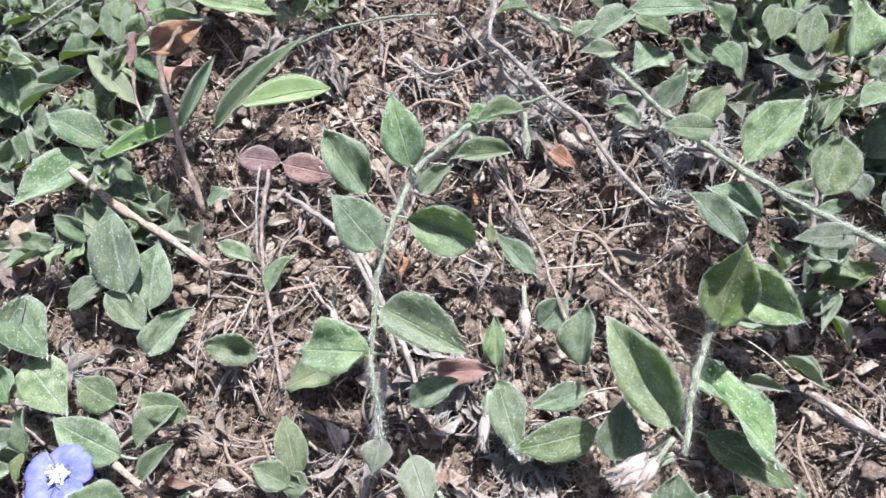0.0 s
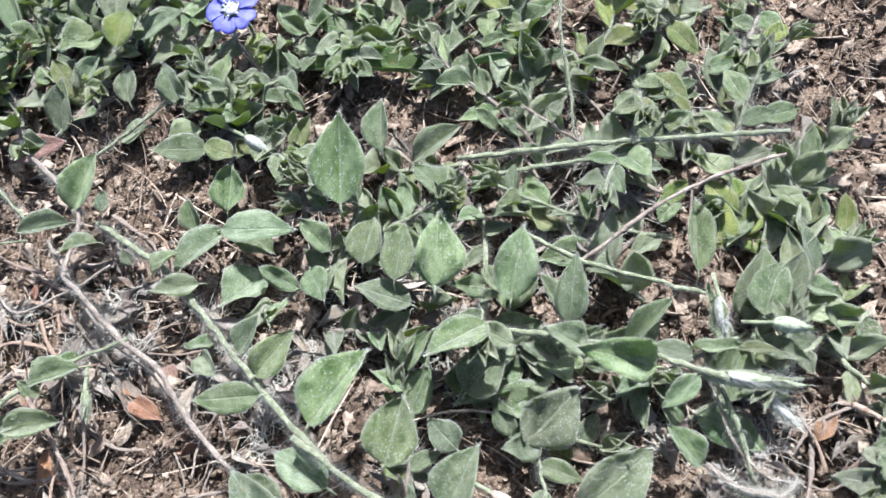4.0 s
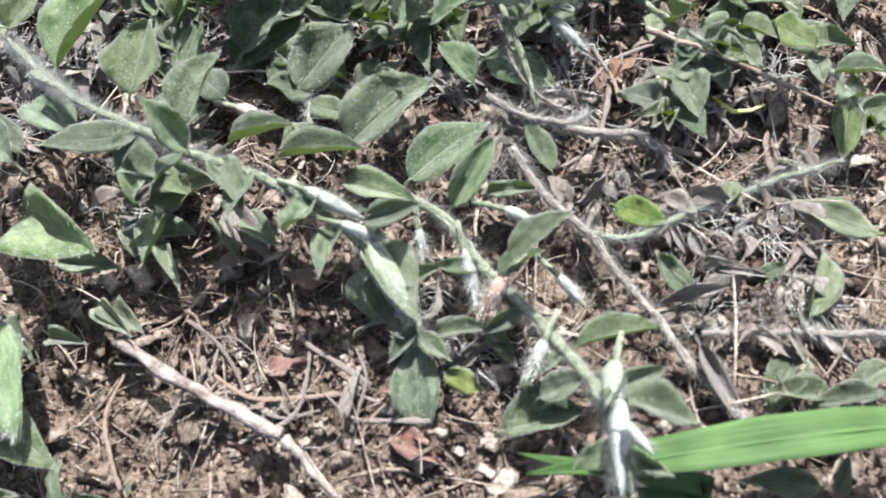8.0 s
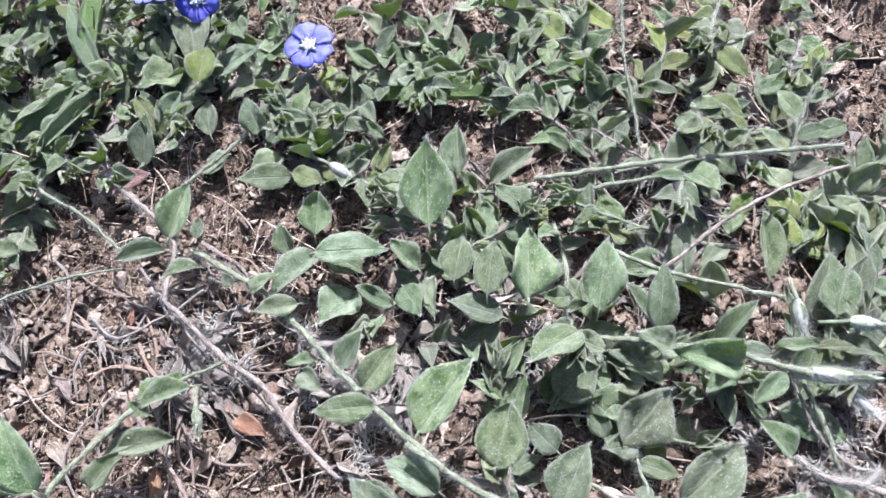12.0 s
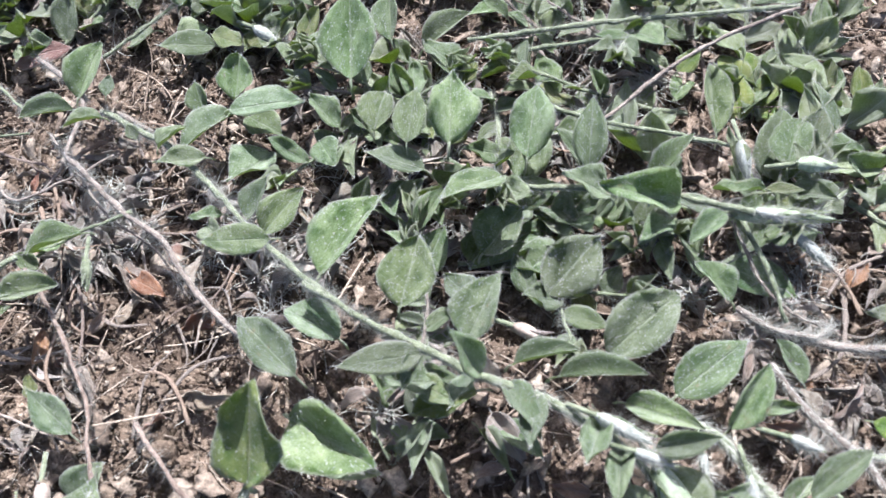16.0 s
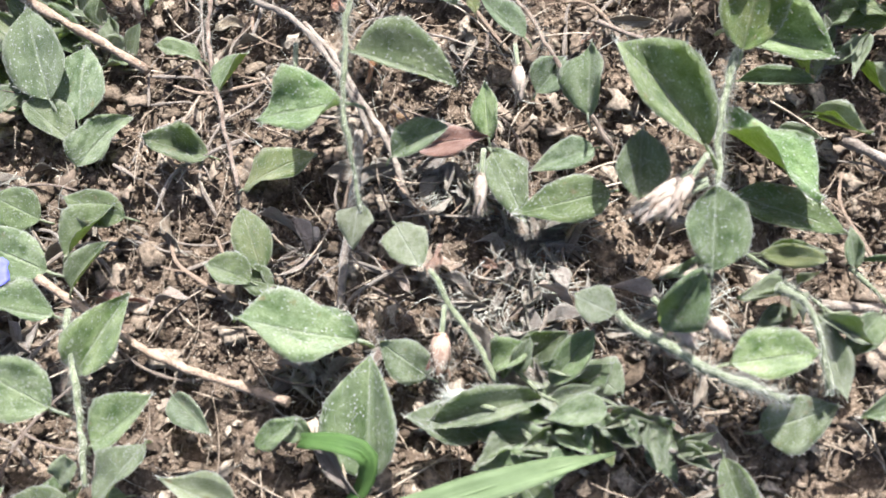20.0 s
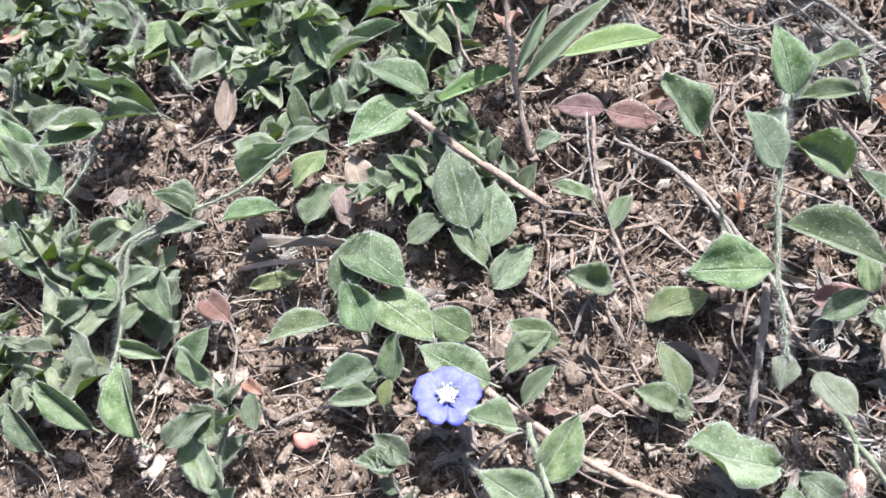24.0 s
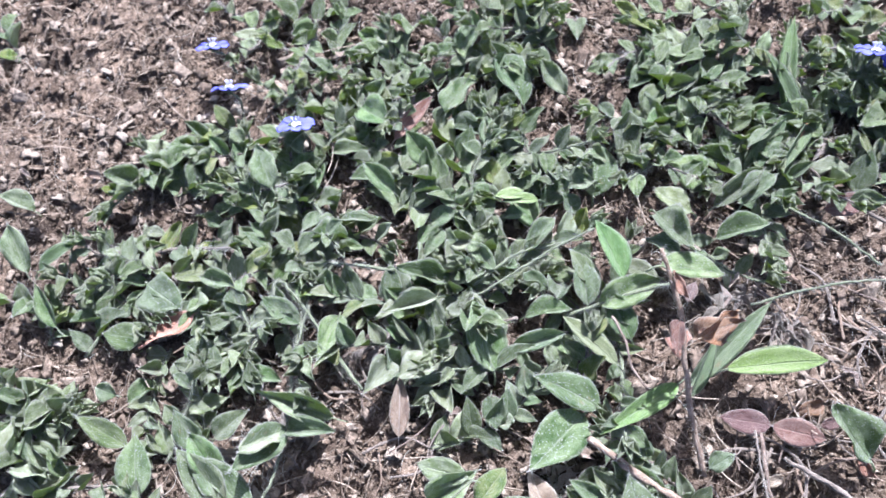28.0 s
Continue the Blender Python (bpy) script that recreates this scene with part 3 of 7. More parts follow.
def bud(name, base, tip, radius, look_of, label):
    """A closed pointed bud or seed pod, ribbed, with its short stalk and down (millimetres)."""
    a, b = Vector(base) / 1000, Vector(tip) / 1000
    root = thing(name, a.x, a.y, a.z - 0.001, label, "bud", "buds")
    mat, fuzz = BUD_LOOK[look_of]
    rng = random.Random(int(a.x * 1e5) + 3)
    way = b - a
    size = way.length
    turn = way.to_track_quat("Y", "Z").to_matrix().to_4x4()
    turn.translation = a - root.location
    bm, rings, r = bmesh.new(), [], radius * 0.62 / 1000
    for i in range(11):
        s = i / 10
        w = r * (math.sin(math.pi * min(1, 0.06 + 0.94 * s)) ** 0.75 * (1.15 - 0.62 * s)) + 0.00006
        rings.append([bm.verts.new((w * (1 + 0.10 * math.cos(5 * t + s * 2)) * math.cos(t), s * size, w * (1 + 0.10 * math.cos(5 * t + s * 2)) * math.sin(t))) for t in (2 * math.pi * k / 15 for k in range(15))])
    for p, q in zip(rings, rings[1:]):
        for k in range(15):
            bm.faces.new((p[k], p[(k + 1) % 15], q[(k + 1) % 15], q[k])).smooth = True
    bm.faces.new(rings[0][::-1])
    bm.faces.new(rings[-1])
    pod = part("pod", bm, mat, root)
    for k in range(5):
        ob = new("sepal", LEAVES[CALYX[look_of]][k % 4])
        ob.parent = root
        ob.matrix_basis = turn @ pose(0, 0, 0, 0, 72 * k + 20, 0) @ Matrix.Translation((0, size * rng.uniform(-0.06, 0.04), r * 0.6)) @ pose(0, 0, 0, rng.uniform(-4, 12), 180, 0) @ Matrix.Diagonal((r * rng.uniform(1.2, 1.7), size * rng.uniform(0.7, 1.15), r * 1.3, 1))
    pod.matrix_basis = turn
    bm = bmesh.new()
    line = [Vector((0, size * k / 12, 0)) for k in range(1, 12)]
    for k in range(10):
        w = r * (math.sin(math.pi * (k + 1) / 12) ** 0.75)
        hairs(bm, line[k:k + 2], w * 0.9, w * 0.9, 34 * fuzz, 0.0015, rng)
    part("down", bm, HAIR, pod, "fine white down").matrix_basis = Matrix.Identity(4)
    bm = bmesh.new()
    tube(bm, spline([a - root.location - way.normalized() * 0.0035 - Vector((0, 0, 0.0012)), a - root.location, a - root.location + way * 0.1], 0.001), 0.0003, 0.00035, 6)
    part("stalk", bm, STEM, root)


PEBBLES = {"red": STONE, "pale": PALE_BUD, "soil": SOIL}


def pebble(name, at, radius, kind, label, category):
    x, y, z = (v / 1000 for v in at)
    bm = bmesh.new()
    bmesh.ops.create_icosphere(bm, subdivisions=3, radius=radius / 1000)
    for v in bm.verts:
        d = 1 + 0.45 * noise.noise(v.co * 520 + Vector((x, y, 0)) * 90) + 0.10 * noise.noise(v.co * 1100)
        v.co = Vector((v.co.x * d * 1.1, v.co.y * d * 0.9, v.co.z * d * 0.7))
    for f in bm.faces:
        f.smooth = True
    ob = mesh_object(name, bm, [PEBBLES[kind]])
    ob.location = (x, y, ground_height(x, y) + radius * 0.00045)
    return tagged(ob, label, category)


def leafy_sprigs(cx, cy, spread, count, seed, kinds="ggggfffuuwvsy"):
    """Some creeping runners about a spot (millimetres), leaves in two ranks along each."""
    rng = random.Random(seed)
    for _ in range(count):
        d, t, a = spread * math.sqrt(rng.random()), rng.uniform(0, 6.283), rng.uniform(0, 6.283)
        x, y, rise = cx + d * math.cos(t), cy + d * math.sin(t), rng.uniform(1.0, 4.5)
        pts, length, lift = [], rng.uniform(15, 30), rng.uniform(0, 0.22)
        x, y = x - length * 0.5 * math.cos(a), y - length * 0.5 * math.sin(a)
        x0, y0 = x / 1000, y / 1000
        for k in range(6):
            pts.append((x, y, ground_height(x / 1000, y / 1000) * 1000 + 1.0 + rise * k / 5 + lift * k * k))
            a += rng.uniform(-0.3, 0.3)
            x, y = x + length / 5 * math.cos(a), y + length / 5 * math.sin(a)
        plant = thing("creeping_sprig", x0, y0, ground_height(x0, y0), "small creeping sprig with downy grey-green leaves", "plant", "creeping sprigs")
        line = put_stem(plant, pts, 0.55, 0.32, rng.choice((STEM, STEM, GREY_STEM)), 1.3, seed=seed)
        n, grown, hand = len(line), rng.uniform(0.8, 1.25), rng.choice((-1, 1))
        step = max(1, round(n / (length / rng.uniform(2.0, 2.8))))
        for k in range(1, n - 1, step):
            p = (line[k] + plant.location) * 1000
            run = line[min(k + 1, n - 1)] - line[k - 1]
            hand = -hand
            way = math.atan2(run.y, run.x) + hand * rng.uniform(0.45, 1.35)
            size = rng.uniform(5.2, 8.8) * grown * (1.0 - 0.35 * k / n)
            up = rng.uniform(-0.05, 0.95)
            tip = p + Vector((size * math.cos(way) * math.cos(up), size * math.sin(way) * math.cos(up), size * math.sin(up)))
            tip.z = max(tip.z, ground_height(tip.x / 1000, tip.y / 1000) * 1000 + 1)
            put_leaf(plant, p, tip, rng.uniform(0.46, 0.72), hand * rng.uniform(-10, 30), rng.choice(kinds))
        tip = (line[-1] + plant.location) * 1000
        for turn in (-0.5, 0.1, 0.6):
            put_leaf(plant, tip, tip + Vector((4.2 * math.cos(a + turn), 4.2 * math.sin(a + turn), 2.2)), 0.42, 0, "s")


def ground_sheet():
    def axis(lo, hi, step):
        mid = [lo + step * k for k in range(int((hi - lo) / step) + 1)]
        out, d, far = [], step, 0.0
        while far < 60:
            d *= 1.35
            far += d
            out.append(far)
        return [lo - o for o in out[::-1]] + mid + [mid[-1] + o for o in out]
    xs, ys = axis(-0.28, 0.16, 0.0012), axis(-0.105, 0.155, 0.0012)
    verts = [(x, y, ground_grain(x, y)) for y in ys for x in xs]
    n = len(xs)
    faces = [(j * n + i, j * n + i + 1, (j + 1) * n + i + 1, (j + 1) * n + i) for j in range(len(ys) - 1) for i in range(n - 1)]
    data = bpy.data.meshes.new("ground")
    data.from_pydata(verts, [], faces)
    data.materials.append(SOIL)
    data.polygons.foreach_set("use_smooth", [True] * len(faces))
    return tagged(new("ground", data), "dry brown crumbly soil", "ground", kind="structure")


def scatter(name, label, category, mat, verts, faces, count, size, flat, rng, sink=0.2, bend=0.0, lift=0.0, smooth=False, area=(-0.27, 0.155, -0.10, 0.15)):
    """Many small loose pieces joined into one mesh: copies of a shape, each turned, sized and misshapen."""
    v0, f0 = np.array(verts), np.array(faces)
    k, m = len(v0), len(f0)
    pos = np.stack([rng.uniform(area[0], area[1], count), rng.uniform(area[2], area[3], count)], 1)
    s = size[0] * (size[1] / size[0]) ** (rng.random(count) ** 2.2)
    z = np.array([ground_grain(x, y) for x, y in pos])
    ang, tip, roll = rng.uniform(0, 6.283, count), rng.normal(0, flat, count), rng.normal(0, flat, count)
    v = np.repeat(v0[None], count, 0) * (1 + rng.uniform(-0.3, 0.3, (count, k, 3)) * (1.1 if not smooth or k < 13 else 0.25))
    v *= rng.uniform(0.7, 1.3, (count, 1, 3))
    if bend:
        b = rng.uniform(-bend, bend, (count, 1))
        v[:, :, 2] += b * v[:, :, 0] ** 2
        v[:, :, 1] += rng.uniform(-bend, bend, (count, 1)) * 0.6 * v[:, :, 0] ** 2
    ct, st, cr, sr, ca, sa = np.cos(tip), np.sin(tip), np.cos(roll), np.sin(roll), np.cos(ang), np.sin(ang)
    y1, z1 = v[:, :, 1] * cr[:, None] - v[:, :, 2] * sr[:, None], v[:, :, 1] * sr[:, None] + v[:, :, 2] * cr[:, None]
    x1 = v[:, :, 0] * ct[:, None] + z1 * st[:, None]
    z1 = z1 * ct[:, None] - v[:, :, 0] * st[:, None]
    x2, y2 = x1 * ca[:, None] - y1 * sa[:, None], x1 * sa[:, None] + y1 * ca[:, None]
    out = np.stack([x2, y2, z1], 2) * s[:, None, None]
    out[:, :, 0] += pos[:, :1]
    out[:, :, 1] += pos[:, 1:]
    out[:, :, 2] += (z + s * sink + rng.random(count) * lift)[:, None]
    faces = (f0[None] + (np.arange(count) * k)[:, None, None]).reshape(-1, f0.shape[1])
    data = bpy.data.meshes.new(name)
    data.from_pydata(out.reshape(-1, 3).tolist(), [], faces.tolist())
    data.materials.append(mat)
    if smooth:
        data.polygons.foreach_set("use_smooth", [True] * len(faces))
    return tagged(new(name, data), label, category, kind="stuff")


def strip_shape(segments, half, thick):
    """A thin strip along x from -1 to 1 with a bottom side."""
    verts, faces = [], []
    for k in range(segments + 1):
        x = 2 * k / segments - 1
        w = half * (1 - 0.6 * abs(x) ** 3)
        verts += [(x, -w, 0), (x, w, 0), (x, 0.0, -thick)]
    for k in range(segments):
        a, b = 3 * k, 3 * k + 3
        faces += [(a, b, b + 1, a + 1), (a + 1, b + 1, b + 2, a + 2), (a + 2, b + 2, b, a)]
    return verts, faces


def lump_shape(seed):
    """A knobbly clod one unit across."""
    bm = bmesh.new()
    bmesh.ops.create_icosphere(bm, subdivisions=2, radius=1)
    off = Vector((seed * 3.7, seed * 1.3, seed))
    for v in bm.verts:
        v.co *= 1 + 0.75 * noise.noise(v.co * 1.3 + off) + 0.45 * noise.noise(v.co * 3.1 - off)
        v.co.z *= 0.62
    out = [tuple(v.co) for v in bm.verts], [tuple(v.index for v in f.verts) for f in bm.faces]
    bm.free()
    return out


def flake_shape(seed):
    """A ragged, buckled flake of rotted leaf, domed above and closed below."""
    rng = random.Random(seed)
    verts, faces = [], []
    for j in range(4):
        for i in range(5):
            rag = 0.16 if i in (0, 4) or j in (0, 3) else 0.05
            x, y = i / 2 - 1 + rng.uniform(-rag, rag) * 1.6, (j / 1.5 - 1) * 0.62 + rng.uniform(-rag, rag)
            verts.append((x, y, 0.30 * noise.noise(Vector((x * 1.6, y * 1.9, seed * 2.3))) - 0.16 * y * y - 0.10 * x * x + 0.16))
    faces = [(j * 5 + i, j * 5 + i + 1, j * 5 + i + 6, j * 5 + i + 5) for j in range(3) for i in range(4)]
    faces = [t for a, b, c, d in faces for t in ((a, b, c), (a, c, d))]
    rim = [0, 1, 2, 3, 4, 9, 14, 19, 18, 17, 16, 15, 10, 5]
    verts.append((0.0, 0.0, -0.10))
    faces += [(rim[(k + 1) % 14], rim[k], 20) for k in range(14)]
    return verts, faces


def loose_soil():
    rng = np.random.default_rng(7)
    for k in range(7):
        scatter("soil_clods", "loose knobbly brown soil clods", "soil", CRUMBS, *lump_shape(k), 600, (0.00045, 0.0016), 0.5, rng, 0.1, 0.0, 0.0004, True)
    for k in range(8):
        scatter("leaf_litter", "ragged flakes of rotted brown leaf", "litter", LITTER if k < 6 else CRUMBS, *flake_shape(k), 2600, (0.0004, 0.0023), 0.55, rng, 0.25, 0.0, 0.0009, True)
    octa = [(1, 0, 0), (0, 1, 0), (-1, 0, 0), (0, -1, 0), (0, 0, 1), (0, 0, -1)], [(0, 1, 4), (1, 2, 4), (2, 3, 4), (3, 0, 4), (1, 0, 5), (2, 1, 5), (3, 2, 5), (0, 3, 5)]
    scatter("soil_crumbs", "fine loose brown soil crumbs", "soil", CRUMBS, *octa, 36000, (0.00016, 0.0006), 0.8, rng, 0.3, 0.0, 0.0005, True)
    scatter("soil_crumbs", "fine loose brown soil crumbs", "soil", CRUMBS, *octa, 76000, (0.00016, 0.0006), 0.8, rng, 0.3, 0.0, 0.0006, True, (-0.205, 0.135, -0.09, 0.105))
    scatter("grit", "pale angular grit grains", "grit", LITTER, *octa, 4000, (0.00012, 0.00045), 0.6, rng, 0.4, 0.0, 0.0004)
    scatter("straw_bits", "thin dry straw fragments", "litter", LITTER, *strip_shape(3, 0.05, 0.05), 17000, (0.0006, 0.0048), 0.35, rng, 0.05, 0.25, 0.0012, True)
    scatter("plant_fibres", "matted silvery grey plant fibres", "litter", HAIR, *strip_shape(6, 0.011, 0.011), 5500, (0.0010, 0.0042), 0.45, rng, 0.1, 1.1, 0.0022, True)
    scatter("dry_twiglets", "thin pale dry twiglets", "litter", PALE_LITTER, *strip_shape(6, 0.024, 0.024), 4200, (0.0022, 0.0075), 0.25, rng, 0.1, 0.35, 0.0030, True)
    scatter("root_fibres", "thin wiry brown root fibres", "litter", PALE_LITTER, *strip_shape(6, 0.018, 0.018), 5600, (0.0012, 0.0070), 0.35, rng, 0.1, 0.6, 0.0016, True)


def dry_leaves(cx, cy, spread, count, seed):
    """Small curled dead leaves strewn about a spot (millimetres)."""
    rng = random.Random(seed)
    for _ in range(count):
        d, t, a = spread * math.sqrt(rng.random()), rng.uniform(0, 6.283), rng.uniform(0, 6.283)
        x, y, size = cx + d * math.cos(t), cy + d * math.sin(t), rng.uniform(2.5, 6.5)
        z = ground_height(x / 1000, y / 1000) * 1000 + rng.uniform(0.5, 2.2)
        kind = rng.choice("bbdddd")
        look_of = "small curled brown dead leaf on soil" if kind == "b" else "small curled bleached dead leaf on soil"
        plant = thing("dead_leaf", x / 1000, y / 1000, ground_height(x / 1000, y / 1000), look_of, "dead leaf", "strewn dead leaves")
        put_leaf(plant, (x, y, z), (x + size * math.cos(a), y + size * math.sin(a), z + rng.uniform(-0.8, 2.0)), rng.uniform(0.3, 0.6), rng.uniform(-70, 70), kind, "blade")


def dry_tufts(cx, cy, spread, count, seed):
    """Matted tufts of shrivelled hairy leaves and old fibres about a spot (millimetres)."""
    rng = random.Random(seed)
    for _ in range(count):
        d, t = spread * math.sqrt(rng.random()), rng.uniform(0, 6.283)
        x, y = cx + d * math.cos(t), cy + d * math.sin(t)
        z = ground_height(x / 1000, y / 1000) * 1000 + 1.2
        tuft = thing("dry_tuft", x / 1000, y / 1000, ground_height(x / 1000, y / 1000), "matted tuft of shrivelled silvery dry leaves on soil", "dry plant", "dry tufts")
        for _ in range(rng.randrange(5, 9)):
            a, size = rng.uniform(0, 6.283), rng.uniform(2.5, 6.5)
            ox, oy = x + rng.gauss(0, 1.2), y + rng.gauss(0, 1.2)
            put_leaf(tuft, (ox, oy, z + rng.uniform(0, 1.5)), (ox + size * math.cos(a), oy + size * math.sin(a), z + rng.uniform(0.0, 2.8)), rng.uniform(0.10, 0.28), rng.uniform(-70, 70), rng.choice("hhhd"), "blade")
        bm = bmesh.new()
        for _ in range(42):
            a, size = rng.uniform(0, 6.283), rng.uniform(1.5, 5.0) / 1000
            p = Vector((rng.gauss(0, 0.0012), rng.gauss(0, 0.0012), rng.uniform(0.0004, 0.002)))
            tip = p + Vector((size * math.cos(a), size * math.sin(a), rng.uniform(-0.0003, 0.0018)))
            mid = (p + tip) / 2 + Vector((rng.gauss(0, 0.0006), rng.gauss(0, 0.0006), rng.uniform(0, 0.0008)))
            tube(bm, [p, (p + mid) / 2 + Vector((0, 0, 0.0001)), mid, tip], 0.00006, 0.00003, 3)
        part("fibre", bm, GREY_STEM if rng.random() < 0.5 else HAIR, tuft, "tangled thin fibres")


def strewn_twigs(cx, cy, spread, count, seed):
    """Thin dry twigs lying criss-cross about a spot (millimetres)."""
    rng = random.Random(seed)
    for _ in range(count):
        d, t, a = spread * math.sqrt(rng.random()), rng.uniform(0, 6.283), rng.uniform(0, 6.283)
        x, y = (cx + d * math.cos(t)) / 1000, (cy + d * math.sin(t)) / 1000
        ob = new("dry_twig", TWIG_MESHES[rng.randrange(len(TWIG_MESHES))])
        size = rng.uniform(0.006, 0.015)
        ob.matrix_basis = Matrix.Translation((x, y, ground_height(x, y) + rng.uniform(0.0008, 0.0022))) @ pose(0, 0, 0, 0, rng.gauss(0, 5), math.degrees(a)) @ Matrix.Diagonal((size, size, size * 0.7, 1))
        tagged(ob, "thin dry bleached twig lying on soil", "twig", "strewn dry twigs")


def twig_meshes():
    out, rng = [], random.Random(21)
    for n in range(10):
        bm = bmesh.new()
        bend = rng.uniform(-0.22, 0.22)
        line = spline([(-0.5, rng.uniform(-0.05, 0.05), 0), (-0.2, bend * 0.7, 0.05), (0.15, bend, 0.06), (0.5, rng.uniform(-0.12, 0.12), rng.uniform(-0.02, 0.1))], 0.06)
        tube(bm, line, rng.uniform(0.016, 0.03), rng.uniform(0.009, 0.018), 6, 0.3, rng)
        if n % 3 == 0:
            p = line[len(line) // 2]
            tube(bm, [p, p + Vector((0.08, 0.07, 0.03)), p + Vector((0.19, 0.12, 0.05))], 0.012, 0.006, 5, 0.2, rng)
        data = bpy.data.meshes.new("dry_twig")
        bm.to_mesh(data)
        bm.free()
        data.materials.append((STRAW, GREY_STEM, OLD_STEM, STRAW, TWIG)[n % 5])
        out.append(data)
    return out


TWIG_MESHES = twig_meshes()

ground_sheet()
loose_soil()


# ---- plants and loose things (millimetres) ----
plant = thing("upright_sprig", 0.0022, -0.0417, ground_height(0.0022, -0.0417), "upright green sprig with a pale downy stem", "seedling")
put_stem(plant, [(-3.3, 8.4, 10.9), (-5.3, 2.1, 13.7), (-6.6, -4.1, 16.6), (-6.1, -11.2, 18.9), (-5.5, -17.6, 19.7), (-4.2, -24.4, 18.5), (-2.6, -30.8, 16.6), (-0.3, -36.0, 14.4), (2.2, -41.7, 11.1)], 0.55, 0.45, STEM, 1.6, "stem")
put_leaf(plant, (-6.3, -5.0, 20.1), (-10.7, 1.0, 27.1), 0.62, -2, "g")
put_leaf(plant, (-5.8, -18.4, 21.5), (-12.3, -15.2, 27.6), 0.75, 2, "f")
put_leaf(plant, (-4.3, -12.3, 19.0), (6.0, -11.3, 14.6), 0.62, 18, "g")
put_leaf(plant, (-3.1, -25.2, 18.2), (10.0, -27.5, 19.8), 0.52, -1, "v")
put_leaf(plant, (-2.7, -31.2, 16.5), (-13.9, -33.5, 12.9), 0.62, 0, "g")
put_leaf(plant, (-0.9, 6.6, 8.9), (-5.1, 1.8, 10.6), 0.5, 3, "f")
put_leaf(plant, (4.1, 13.6, 11.0), (-2.5, 9.3, 11.0), 0.49, 8, "g")
put_leaf(plant, (-3.6, 3.1, 10.0), (4.3, 6.2, 10.0), 0.47, 1, "g")
put_leaf(plant, (-8.1, -2.6, 5.0), (-5.1, 2.3, 8.0), 0.61, 9, "g")
put_leaf(plant, (-4.6, 10.1, 8.2), (0.2, 15.2, 5.5), 0.5, -13, "g")
put_leaf(plant, (1.8, -40.7, 11.4), (2.3, -45.6, 11.4), 0.85, 0, "u")
put_leaf(plant, (4.5, -35.5, 14.6), (9.3, -30.8, 16.5), 0.55, 5, "g")
plant = thing("brown_stemmed_weed", -0.0170, -0.0387, ground_height(-0.0170, -0.0387), "thin brown-stemmed weed with small green and reddened leaves", "weed")
put_stem(plant, [(-34.7, -5.6, 4.0), (-32.2, -13.4, 3.8), (-29.3, -19.8, 3.8), (-24.6, -27.2, 3.8), (-20.9, -32.7, 3.8), (-17.0, -38.7, 3.7)], 0.5, 0.4, OLD_STEM, 0.3, "stem")
put_leaf(plant, (-30.0, -21.2, 3.8), (-37.0, -20.7, 4.5), 0.45, 12, "g")
put_leaf(plant, (-25.4, -25.5, 3.8), (-24.6, -17.6, 2.7), 0.5, -17, "g")
put_leaf(plant, (-22.7, -35.2, 3.4), (-30.5, -36.5, 5.9), 0.6, -8, "g")
put_leaf(plant, (-17.3, -38.3, 2.1), (-9.8, -31.3, 5.1), 0.5, -18, "y")
put_leaf(plant, (-8.9, -49.4, 5.2), (-13.6, -42.5, 7.6), 0.55, 13, "y")
put_leaf(plant, (-7.3, -50.2, 4.0), (-11.9, -50.6, 5.0), 0.82, -6, "g")
put_leaf(plant, (-9.6, -50.9, 5.3), (-15.5, -50.2, 6.9), 0.75, 8, "g")
put_leaf(plant, (-33.2, -3.8, 4.0), (-41.3, -5.3, 4.9), 0.58, -20, "r")
put_leaf(plant, (-32.8, -3.9, 4.0), (-23.8, -3.0, 3.0), 0.58, 21, "r")
put_leaf(plant, (-24.9, -1.4, 3.9), (-21.4, 1.1, 5.3), 0.5, 20, "r")
plant = thing("small_leaved_sprig", 0.0273, -0.0241, ground_height(0.0273, -0.0241), "small-leaved sprig with a tan stem on bare soil", "seedling")
put_stem(plant, [(-3.3, 8.0, 8.4), (3.0, 3.2, 7.4), (9.8, -3.4, 6.8), (13.7, -7.2, 7.1), (16.3, -11.3, 7.9), (19.8, -15.7, 8.5), (27.3, -24.1, 7.4)], 0.45, 0.35, OLD_STEM, 0.5, "stem")
put_leaf(plant, (13.5, -10.7, 7.6), (6.5, -7.4, 8.4), 0.52, 6, "g")
put_leaf(plant, (16.8, -17.6, 6.0), (19.3, -12.9, 8.0), 0.89, 12, "g")
put_leaf(plant, (6.1, -7.9, 7.1), (4.6, -5.2, 8.0), 0.6, 5, "y")
put_leaf(plant, (12.6, -25.3, 5.4), (10.1, -18.5, 7.8), 0.5, -15, "g")
put_leaf(plant, (24.0, -22.5, 10.8), (22.3, -14.2, 13.8), 0.6, -21, "g")
put_leaf(plant, (13.5, -27.3, 6.0), (20.0, -36.6, 8.8), 0.52, 1, "g")
put_leaf(plant, (28.5, -29.3, 5.9), (19.1, -36.1, 8.9), 0.5, -19, "f")
put_leaf(plant, (25.6, -24.6, 7.2), (19.6, -29.7, 9.2), 0.5, -13, "g")
plant = thing("broad_leaved_plant", 0.0550, -0.0476, ground_height(0.0550, -0.0476), "leafy plant with large broad hairy green leaves", "plant")
put_stem(plant, [(39.1, -10.2, 11.9), (38.8, -15.7, 11.7), (39.0, -22.8, 11.0), (40.2, -29.4, 10.7)], 0.7, 0.6, STEM, 2, "stem")
